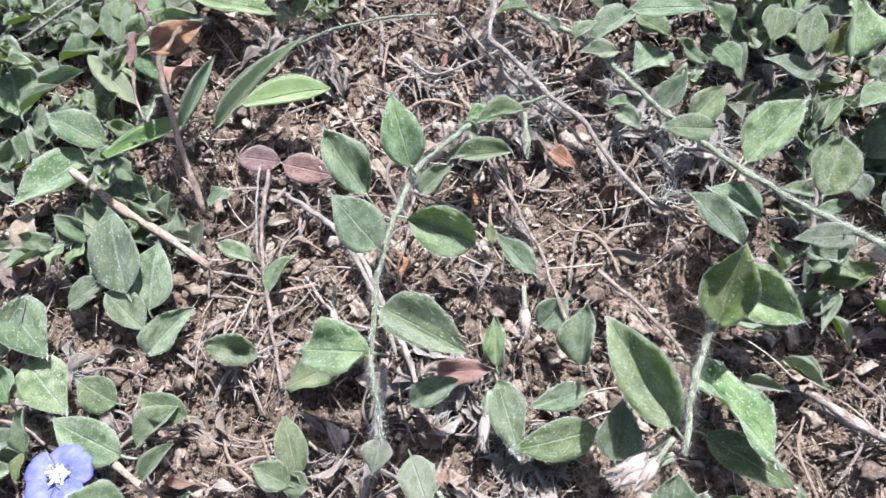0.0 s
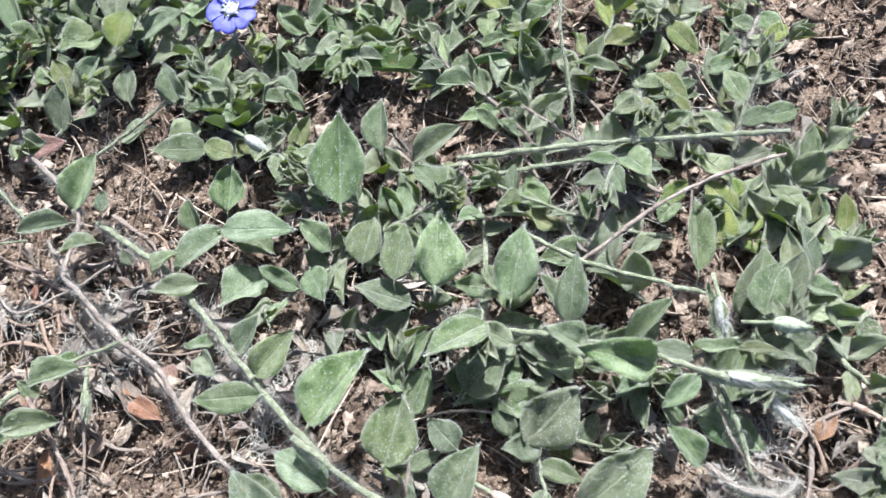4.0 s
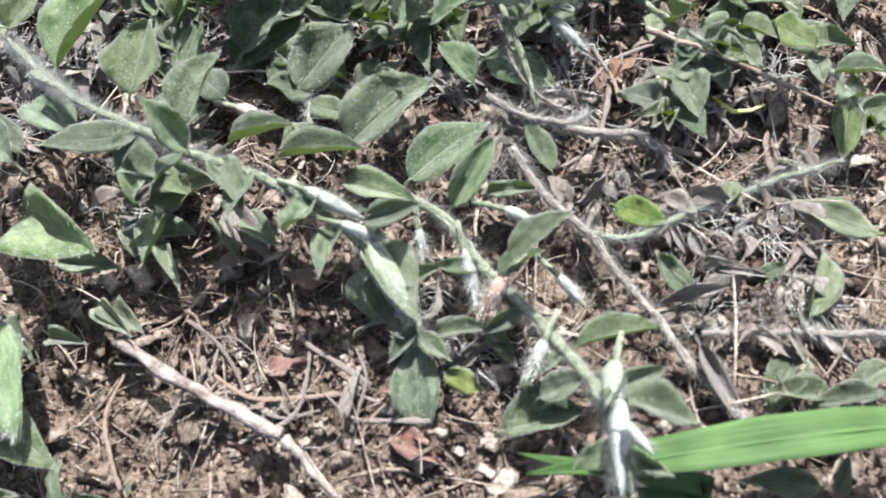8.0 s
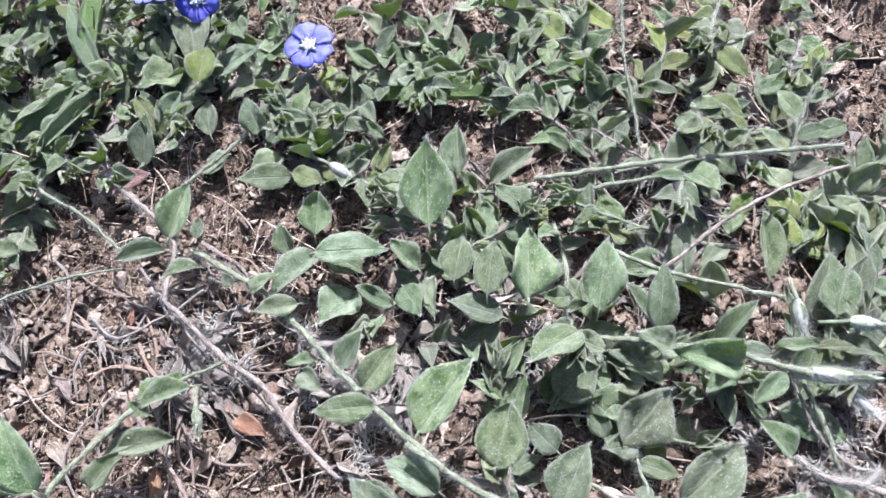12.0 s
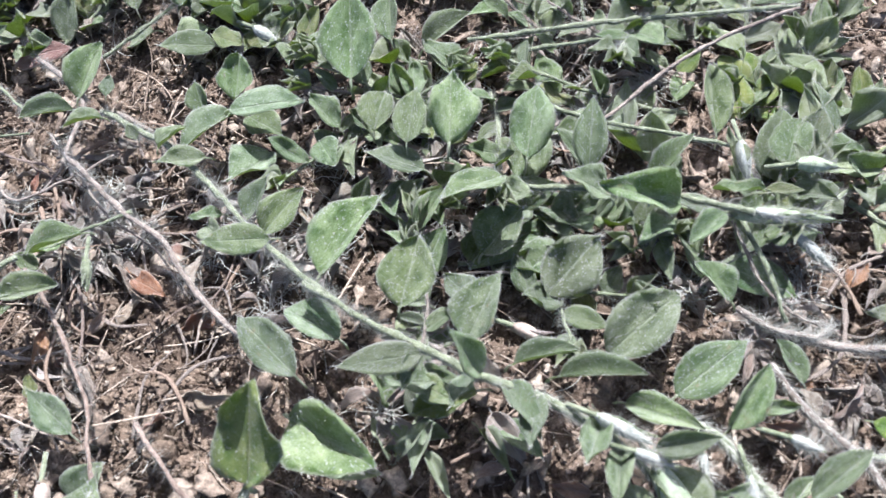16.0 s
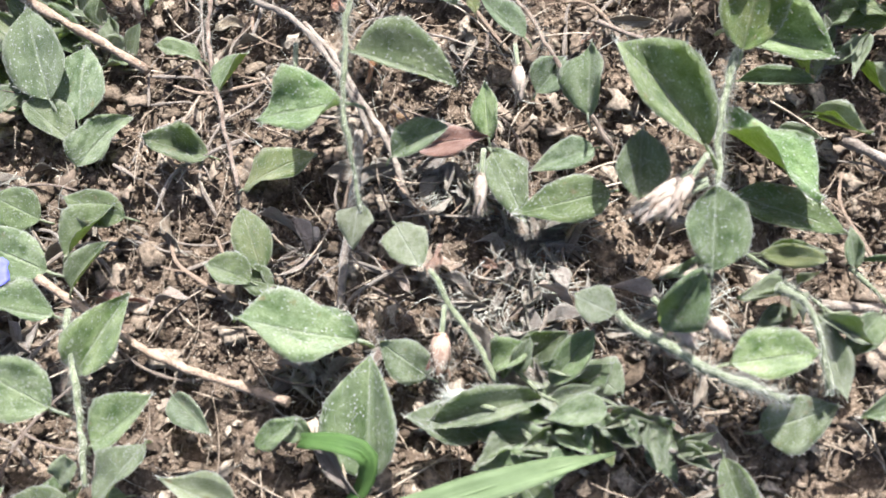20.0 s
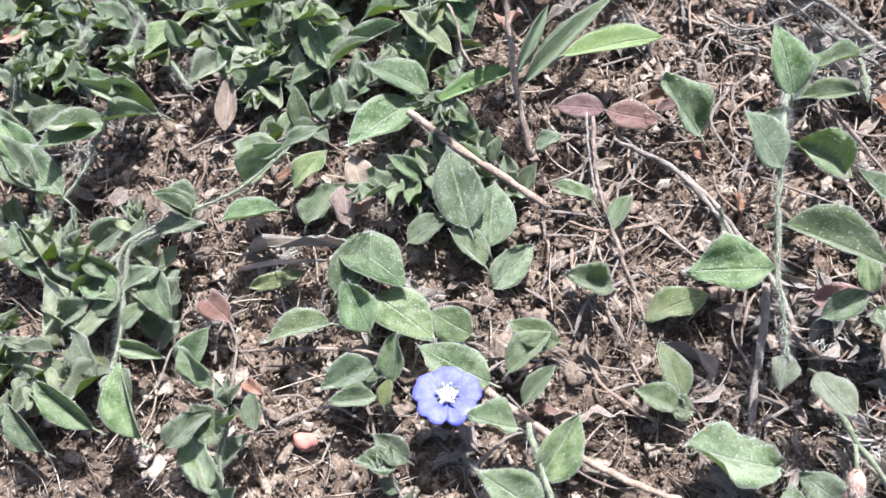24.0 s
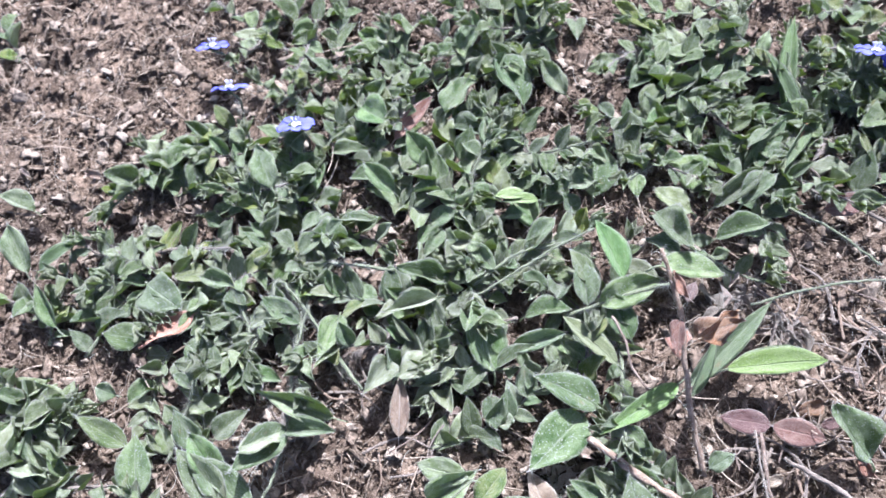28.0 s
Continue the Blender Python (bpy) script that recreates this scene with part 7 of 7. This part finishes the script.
put_stem(plant, [(-45.3, 45.2, 4.7), (-37.1, 41.2, 5.8), (-28.1, 38.3, 5.9), (-19.0, 33.6, 5.1)], 0.4, 0.35, STEM, 1, "stem")
plant = thing("long_green_runner", -0.0932, 0.0033, ground_height(-0.0932, 0.0033), "long thin pale green runner stem", "stem")
put_stem(plant, [(-93.2, 3.3, 4.4), (-86.8, 9.6, 6.4), (-79.7, 17.3, 8.3), (-73.4, 24.0, 8.3)], 0.4, 0.35, STEM, 1, "stem")
plant = thing("long_green_runner", -0.1072, -0.0208, ground_height(-0.1072, -0.0208), "long thin pale green runner stem", "stem")
put_stem(plant, [(-107.2, -20.8, 3.2), (-131.3, -5.4, 6.2), (-130.3, -13.0, 5.9), (-132.1, -23.3, 4.7)], 0.5, 0.4, STEM, 1.6, "stem")
plant = thing("long_green_runner", -0.1239, -0.0174, ground_height(-0.1239, -0.0174), "long thin pale green runner stem", "stem")
put_stem(plant, [(-109.7, 4.4, 5.5), (-119.0, 2.4, 6.4), (-125.8, -0.5, 5.3), (-123.9, -17.4, 2.9)], 0.5, 0.4, STEM, 1.6, "stem")
plant = thing("silvery_sprig", 0.0445, -0.0324, ground_height(0.0445, -0.0324), "silvery downy shoot tip with narrow folded leaves", "plant")
put_stem(plant, [(44.5, -32.4, 4.5), (50.4, -35.8, 5.0), (54.1, -37.5, 5.1), (57.9, -40.2, 5.1)], 0.42, 0.3, STEM, 1.6, "stem")
put_leaf(plant, (49.4, -36.7, 5.0), (43.9, -40.1, 7.3), 0.4, 2, "s")
put_leaf(plant, (49.2, -36.9, 7.0), (44.7, -40.2, 8.0), 0.40, 9, "s")
put_leaf(plant, (49.5, -37.8, 8.0), (51.2, -41.2, 8.0), 0.36, -3, "s")
put_leaf(plant, (50.2, -38.7, 6.0), (47.1, -41.9, 6.0), 0.53, 11, "g")
put_leaf(plant, (50.5, -36.5, 5.0), (50.3, -41.0, 7.0), 0.35, -8, "s")
put_leaf(plant, (54.2, -38.1, 5.1), (58.3, -41.2, 6.4), 0.32, -5, "s")
put_leaf(plant, (53.3, -38.6, 5.1), (54.7, -43.8, 6.6), 0.36, 15, "s")
put_leaf(plant, (54.9, -43.1, 5.2), (56.0, -47.7, 6.4), 0.4, 17, "s")
put_leaf(plant, (50.9, -35.4, 5.0), (52.7, -34.0, 6.8), 0.4, -12, "s")
put_leaf(plant, (46.9, -32.6, 4.7), (53.1, -31.6, 7.3), 0.42, 15, "g")
put_leaf(plant, (44.0, -32.6, 3.0), (36.4, -37.4, 3.0), 0.27, -14, "g")
plant = thing("silvery_sprig", 0.0224, -0.0524, ground_height(0.0224, -0.0524), "silvery downy shoot tip with narrow folded leaves", "plant")
put_stem(plant, [(22.4, -52.4, 5.2), (27.7, -55.3, 5.6), (31.9, -53.6, 5.9), (35.8, -54.9, 5.8)], 0.42, 0.32, STEM, 1.6, "stem")
put_leaf(plant, (27.7, -55.3, 5.6), (32.0, -53.4, 7.5), 0.5, 20, "g")
put_leaf(plant, (26.5, -55.6, 5.6), (15.3, -61.8, 7.7), 0.3, 1, "g")
put_leaf(plant, (32.1, -54.2, 5.9), (31.8, -58.9, 7.1), 0.35, 3, "s")
put_leaf(plant, (35.8, -54.9, 5.8), (33.1, -57.5, 7.1), 0.3, -13, "s")
put_leaf(plant, (35.1, -54.5, 5.8), (37.0, -57.5, 7.0), 0.5, 1, "g")
put_leaf(plant, (23.4, -53.4, 5.7), (24.0, -50.0, 8.0), 0.55, 0, "g")
put_leaf(plant, (27.2, -53.7, 5.7), (30.4, -47.4, 7.8), 0.5, 4, "g")
plant = thing("creeping_runner", 0.0732, -0.0439, ground_height(0.0732, -0.0439), "thin green runner stem with small folded leaves", "plant")
put_stem(plant, [(56.4, -31.3, 4.0), (59.6, -33.8, 3.9), (63.5, -36.5, 3.4), (67.6, -39.0, 3.3), (71.2, -42.2, 3.0), (73.2, -43.9, 2.8)], 0.4, 0.3, STEM, 1.0, "stem")
put_leaf(plant, (56.9, -31.3, 4.4), (55.3, -28.2, 7.1), 0.5, -20, "g")
put_leaf(plant, (60.5, -36.1, 4.0), (64.3, -39.4, 7.1), 0.42, 20, "g")
put_leaf(plant, (59.3, -37.1, 6.0), (56.5, -42.5, 6.0), 0.58, -6, "g")
put_leaf(plant, (67.7, -43.2, 4.2), (58.0, -49.2, 7.1), 0.36, 0, "g")
put_leaf(plant, (71.7, -42.2, 4.0), (76.5, -43.7, 4.0), 0.73, 5, "g")
put_leaf(plant, (57.4, -30.3, 4.0), (65.3, -29.7, 7.1), 0.12, -4, "n")
put_leaf(plant, (63.3, -28.8, 5.2), (63.2, -27.1, 5.8), 0.3, 13, "n")
put_leaf(plant, (67.3, -40.0, 4.5), (68.5, -43.0, 6.3), 0.35, 2, "g")
plant = thing("bleached_stick", 0.0547, -0.0353, ground_height(0.0547, -0.0353), "split bleached dead stick on soil", "stick")
put_stem(plant, [(54.7, -35.3, 0.8), (62.9, -33.8, 0.5), (69.9, -34.0, 0.3), (73.4, -34.5, 0.3)], 1.0, 0.8, STRAW, 0, "stalk")
plant = thing("creeping_runner", -0.1222, -0.0592, ground_height(-0.1222, -0.0592), "pale downy runner stem threading through leaves", "plant")
put_stem(plant, [(-122.2, -59.2, 3.2), (-116.2, -48.0, 5.3), (-116.1, -35.7, 6.8), (-121.7, -20.2, 5.7), (-124.2, -8.2, 5.3)], 0.42, 0.32, STEM, 1.5, "stem")
put_leaf(plant, (-117.6, -33.6, 6.6), (-120.9, -41.7, 12.1), 0.55, 0, "u")
put_leaf(plant, (-116.6, -49.2, 5.3), (-133.4, -43.6, 6.4), 0.4, 8, "g")
put_leaf(plant, (-121.5, -21.5, 5.7), (-117.2, -14.0, 6.6), 0.45, -19, "g")
put_leaf(plant, (-116.5, -33.3, 6.7), (-106.6, -31.4, 11.1), 0.4, 1, "v")
put_leaf(plant, (-124.1, -12.5, 5.5), (-133.7, -10.0, 5.9), 0.5, -3, "g")
plant = thing("creeping_runner", -0.0959, -0.0648, ground_height(-0.0959, -0.0648), "pale downy runner stem threading through leaves", "plant")
put_stem(plant, [(-95.9, -64.8, 4.5), (-100.2, -55.8, 6.2), (-96.7, -50.3, 7.4), (-86.1, -40.7, 8.6), (-79.6, -31.3, 10.5)], 0.42, 0.32, STEM, 1.5, "stem")
put_leaf(plant, (-90.6, -46.9, 8.1), (-95.8, -46.5, 13.2), 0.45, 20, "g")
put_leaf(plant, (-95.7, -50.0, 7.5), (-87.3, -48.0, 11.2), 0.4, 18, "u")
put_leaf(plant, (-80.7, -31.5, 10.2), (-90.3, -31.4, 7.0), 0.5, -10, "u")
put_leaf(plant, (-74.0, -37.7, 22.8), (-67.1, -33.8, 27.1), 0.35, -1, "g")
put_leaf(plant, (-98.4, -59.1, 5.6), (-106.2, -58.9, 8.9), 0.4, -16, "g")
put_leaf(plant, (-96.4, -61.5, 6.2), (-90.2, -56.6, 10.2), 0.5, -2, "g")
put_leaf(plant, (-96.3, -64.0, 4.7), (-100.2, -70.9, 7.1), 0.55, 13, "u")
plant = thing("creeping_runner", -0.1254, -0.0290, ground_height(-0.1254, -0.0290), "pale downy runner stem threading through leaves", "plant")
put_stem(plant, [(-125.4, -29.0, 3.1), (-134.5, -16.4, 4.5), (-144.1, -6.3, 4.8)], 0.4, 0.3, STEM, 1.5, "stem")
put_leaf(plant, (-129.9, -22.8, 3.8), (-132.0, -28.0, 6.5), 0.5, 17, "g")
put_leaf(plant, (-134.5, -16.4, 4.5), (-129.4, -11.9, 6.3), 0.45, -1, "u")
put_leaf(plant, (-141.8, -8.6, 4.7), (-150.0, -9.1, 6.1), 0.5, -8, "g")
plant = thing("creeping_runner", -0.0931, 0.0063, ground_height(-0.0931, 0.0063), "pale downy runner stem threading through leaves", "plant")
put_stem(plant, [(-93.1, 6.3, 5.2), (-87.1, 14.9, 5.8), (-77.3, 20.9, 6.6)], 0.4, 0.3, STEM, 1.2, "stem")
put_leaf(plant, (-90.1, 10.6, 5.5), (-97.2, 15.2, 6.3), 0.45, -13, "g")
put_leaf(plant, (-85.2, 16.3, 5.9), (-82.1, 26.1, 5.7), 0.4, 5, "g")
leafy_sprigs(-152.0, 55.9, 21.4, 8, 947)
leafy_sprigs(-123.4, 60.2, 17.8, 8, 266)
leafy_sprigs(-99.5, 70.5, 17.3, 7, 132)
leafy_sprigs(-61.3, 73.4, 17.3, 8, 718)
leafy_sprigs(-32.2, 66.2, 17.0, 9, 797)
leafy_sprigs(-34.4, 92.5, 14.6, 6, 23)
leafy_sprigs(-73.0, 52.1, 12.2, 5, 36)
leafy_sprigs(-156.7, 21.2, 16.3, 7, 198)
leafy_sprigs(-133.3, 34.4, 15.8, 6, 159)
leafy_sprigs(-109.6, 38.3, 12.8, 5, 232)
leafy_sprigs(-87.5, 35.4, 10.9, 5, 12)
leafy_sprigs(-47.0, 56.0, 10.4, 3, 703)
leafy_sprigs(-164.0, 0.7, 16.0, 6, 290)
leafy_sprigs(-136.1, 8.8, 15.2, 6, 329)
leafy_sprigs(-112.3, 10.2, 13.3, 5, 740)
leafy_sprigs(-92.5, 19.1, 10.7, 4, 363)
leafy_sprigs(-182.0, -22.2, 14.4, 4, 250, "sssuugv")
leafy_sprigs(-163.4, -13.5, 14.3, 4, 634)
leafy_sprigs(-142.4, -7.2, 13.8, 5, 510)
leafy_sprigs(-165.2, -40.8, 15.8, 5, 107, "sssuugv")
leafy_sprigs(-162.4, -56.8, 13.9, 4, 511, "sssuugv")
leafy_sprigs(-137.6, -34.3, 10.6, 2, 748, "sssuugv")
leafy_sprigs(-96.0, -6.2, 12.4, 3, 596, "sssuugv")
leafy_sprigs(-43.7, 30.9, 9.7, 2, 125)
leafy_sprigs(-234.1, 41.6, 10.0, 1, 872)
leafy_sprigs(-57.6, 69.0, 15.3, 5, 522)
leafy_sprigs(-33.2, 55.0, 11.9, 3, 638)
leafy_sprigs(-31.9, 72.7, 12.3, 4, 256)
leafy_sprigs(-9.5, 81.0, 11.8, 3, 734)
leafy_sprigs(11.1, 79.0, 11.1, 4, 202)
leafy_sprigs(10.3, 62.2, 8.8, 2, 718)
leafy_sprigs(26.1, 81.5, 10.9, 3, 543)
leafy_sprigs(43.3, 72.7, 8.5, 3, 899)
leafy_sprigs(44.3, 90.1, 10.9, 3, 447)
leafy_sprigs(65.0, 84.4, 11.2, 3, 23, "gffuysyu")
leafy_sprigs(79.3, 97.8, 11.0, 3, 384, "gffuysyu")
leafy_sprigs(88.0, 81.7, 10.3, 3, 648, "gffuysyu")
leafy_sprigs(76.0, 69.9, 8.7, 2, 423, "gffuysyu")
leafy_sprigs(66.2, 59.0, 7.7, 3, 844)
leafy_sprigs(87.8, 62.5, 9.1, 2, 542, "gffuysyu")
leafy_sprigs(90.1, 54.4, 8.1, 2, 630, "gffuysyu")
leafy_sprigs(36.9, 52.5, 6.3, 2, 163)
leafy_sprigs(61.2, 31.6, 8.0, 3, 209)
leafy_sprigs(124.3, 41.7, 7.3, 2, 884)
leafy_sprigs(85.1, 32.2, 6.2, 2, 542)
leafy_sprigs(-150.9, -20.3, 15.0, 2, 600, "sssuugv")
leafy_sprigs(-128.2, -14.0, 14.3, 3, 877, "sssuugv")
leafy_sprigs(-108.8, -8.5, 11.4, 2, 139)
leafy_sprigs(-82.6, 9.2, 12.1, 3, 238)
leafy_sprigs(-118.9, -51.9, 11.7, 1, 758, "sssuugv")
leafy_sprigs(-115.4, -68.6, 10.0, 2, 642, "sssuugv")
leafy_sprigs(-97.3, -66.4, 9.6, 1, 829, "sssuugv")
leafy_sprigs(-92.3, -56.3, 8.7, 1, 355, "sssuugv")
leafy_sprigs(-106.2, -81.4, 10.3, 2, 924, "sssuugv")
leafy_sprigs(-52.0, -25.5, 7.5, 2, 617)
leafy_sprigs(-83.4, -5.8, 12.2, 2, 944)
leafy_sprigs(-64.4, -8.7, 9.5, 2, 199)
leafy_sprigs(-44.5, -17.5, 6.9, 1, 223)
leafy_sprigs(39.0, 41.2, 8.9, 2, 796)
leafy_sprigs(49.3, 38.6, 8.6, 2, 199)
leafy_sprigs(53.1, 13.8, 7.3, 2, 908)
leafy_sprigs(-70.3, 8.0, 8.9, 2, 99)
leafy_sprigs(32.9, -58.0, 5.9, 2, 397)
leafy_sprigs(105.8, 51.1, 11.1, 2, 431)
leafy_sprigs(96.6, 37.2, 7.1, 1, 556)
leafy_sprigs(117.4, 42.0, 7.8, 1, 808)
leafy_sprigs(41.6, 37.4, 10.5, 2, 412)
dry_leaves(9.4, 3.4, 17.7, 7, 643)
dry_leaves(-22.3, -14.0, 11.2, 3, 701)
dry_leaves(2.0, -39.8, 12.3, 4, 818)
dry_leaves(66.7, -10.5, 12.8, 8, 18)
dry_leaves(105.4, 30.4, 10.0, 5, 98)
dry_leaves(97.8, 17.0, 9.6, 5, 205)
dry_leaves(86.0, -13.7, 8.8, 5, 583)
dry_leaves(9.5, 3.1, 15.4, 6, 698)
dry_leaves(-20.9, -52.7, 14.4, 5, 366)
dry_leaves(13.4, -40.2, 10.2, 8, 933)
dry_leaves(-40.6, -43.8, 10.4, 3, 840)
dry_leaves(-105.6, -41.6, 16.9, 4, 991)
dry_leaves(-15.7, -21.4, 15.2, 6, 369)
dry_leaves(-75.9, -64.0, 13.7, 4, 118)
dry_leaves(-202.7, 15.2, 22.4, 4, 721)
dry_leaves(-79.1, -14.6, 16.0, 4, 517)
dry_leaves(-31.2, 9.0, 15.0, 4, 649)
dry_leaves(-25.6, 21.3, 14.9, 5, 776)
dry_leaves(33.4, 72.6, 11.6, 4, 351)
dry_leaves(10.9, 8.6, 13.0, 4, 514)
plant = thing("withered_flower_head", -0.0498, -0.0004, 0.0249, "withered brown flower head on a dry stalk", "flower head")
put_leaf(plant, (-49.8, -0.4, 24.9), (-44.0, 6.4, 24.9), 0.55, 39, "b", "petal")
put_leaf(plant, (-50.4, 1.4, 23.8), (-45.5, 0.5, 24.0), 0.5, 26, "b", "petal")
put_leaf(plant, (-53.6, 2.3, 23.8), (-53.0, -3.6, 23.8), 0.5, 24, "b", "petal")
put_leaf(plant, (-53.3, 4.5, 26.7), (-52.9, 8.8, 26.7), 0.5, -1, "r", "petal")
put_leaf(plant, (-53.3, 4.8, 27.7), (-57.1, 9.2, 27.6), 0.3, -38, "b", "petal")
dry_tufts(15.9, -41.7, 10.0, 9, 780)
dry_tufts(2.5, -33.4, 6.4, 3, 564)
dry_tufts(36.2, -42.0, 7.7, 3, 628)
dry_tufts(21.6, -50.2, 6.4, 3, 527)
dry_tufts(37.0, 50.1, 14.0, 7, 926)
dry_tufts(63.3, 51.4, 10.7, 5, 582)
dry_tufts(87.3, 28.2, 10.9, 5, 492)
dry_tufts(-6.5, 21.6, 11.0, 4, 150)
dry_tufts(9.4, 56.6, 5.8, 2, 194)
dry_tufts(115.5, 28.8, 9.8, 6, 188)
dry_tufts(108.4, 10.7, 9.8, 6, 117)
dry_tufts(120.7, 8.2, 7.1, 4, 208)
dry_tufts(90.3, -6.6, 7.2, 3, 860)
dry_tufts(7.5, 16.9, 14.8, 6, 161)
dry_tufts(49.9, 5.5, 8.4, 4, 289)
dry_tufts(25.2, 15.4, 7.8, 3, 689)
dry_tufts(4.4, 4.3, 18.0, 5, 97)
dry_tufts(32.8, 34.1, 18.1, 5, 593)
dry_tufts(-62.2, -38.7, 18.7, 5, 63)
dry_tufts(-112.1, -31.1, 16.6, 3, 137)
dry_tufts(-43.9, -59.7, 15.9, 5, 974)
dry_tufts(2.3, -54.5, 14.1, 5, 697)
dry_tufts(-125.4, -21.0, 23.5, 5, 473)
dry_tufts(-41.9, 11.7, 15.5, 4, 79)
dry_tufts(46.0, 36.0, 15.0, 8, 311)
dry_tufts(26.0, 30.0, 12.0, 6, 312)
dry_tufts(62.0, 62.0, 15.0, 6, 313)
dry_tufts(82.0, 76.0, 14.0, 6, 314)
dry_tufts(100.0, 18.0, 12.0, 5, 315)
dry_tufts(40.0, -52.0, 12.0, 5, 316)
dry_tufts(-100.0, -60.0, 18.0, 5, 317)
dry_tufts(-20.0, 60.0, 16.0, 4, 318)
dry_tufts(20.0, -30.0, 12.0, 5, 319)
strewn_twigs(5.0, 12.0, 24.0, 44, 401)
strewn_twigs(-22.0, -18.0, 18.0, 34, 402)
strewn_twigs(10.0, -38.0, 18.0, 30, 403)
strewn_twigs(-28.0, -58.0, 22.0, 22, 404)
strewn_twigs(70.0, -14.0, 16.0, 18, 405)
strewn_twigs(106.0, 26.0, 14.0, 20, 406)
strewn_twigs(70.0, 66.0, 22.0, 26, 407)
strewn_twigs(-105.0, -36.0, 20.0, 18, 408)
strewn_twigs(-18.0, 16.0, 18.0, 30, 409)
strewn_twigs(-70.0, -66.0, 18.0, 16, 410)
leafy_sprigs(-46.2, -87.1, 6.0, 1, 820, "ggfuuysg")
leafy_sprigs(-31.9, -87.0, 6.0, 1, 821, "ggfuuysg")
leafy_sprigs(-41.4, -80.1, 4.0, 1, 822, "ggfuuysg")
leafy_sprigs(-44.3, -94.6, 5.0, 1, 823, "ggfuuysg")
leafy_sprigs(-22.0, -86.7, 4.0, 1, 824, "ggfuuysg")
leafy_sprigs(-71.8, -80.5, 5.0, 1, 825, "ggfuuysg")
leafy_sprigs(-128.9, -50.3, 7.0, 1, 826, "ggfuuysg")
leafy_sprigs(-104.4, -84.4, 6.0, 1, 827, "ggfuuysg")
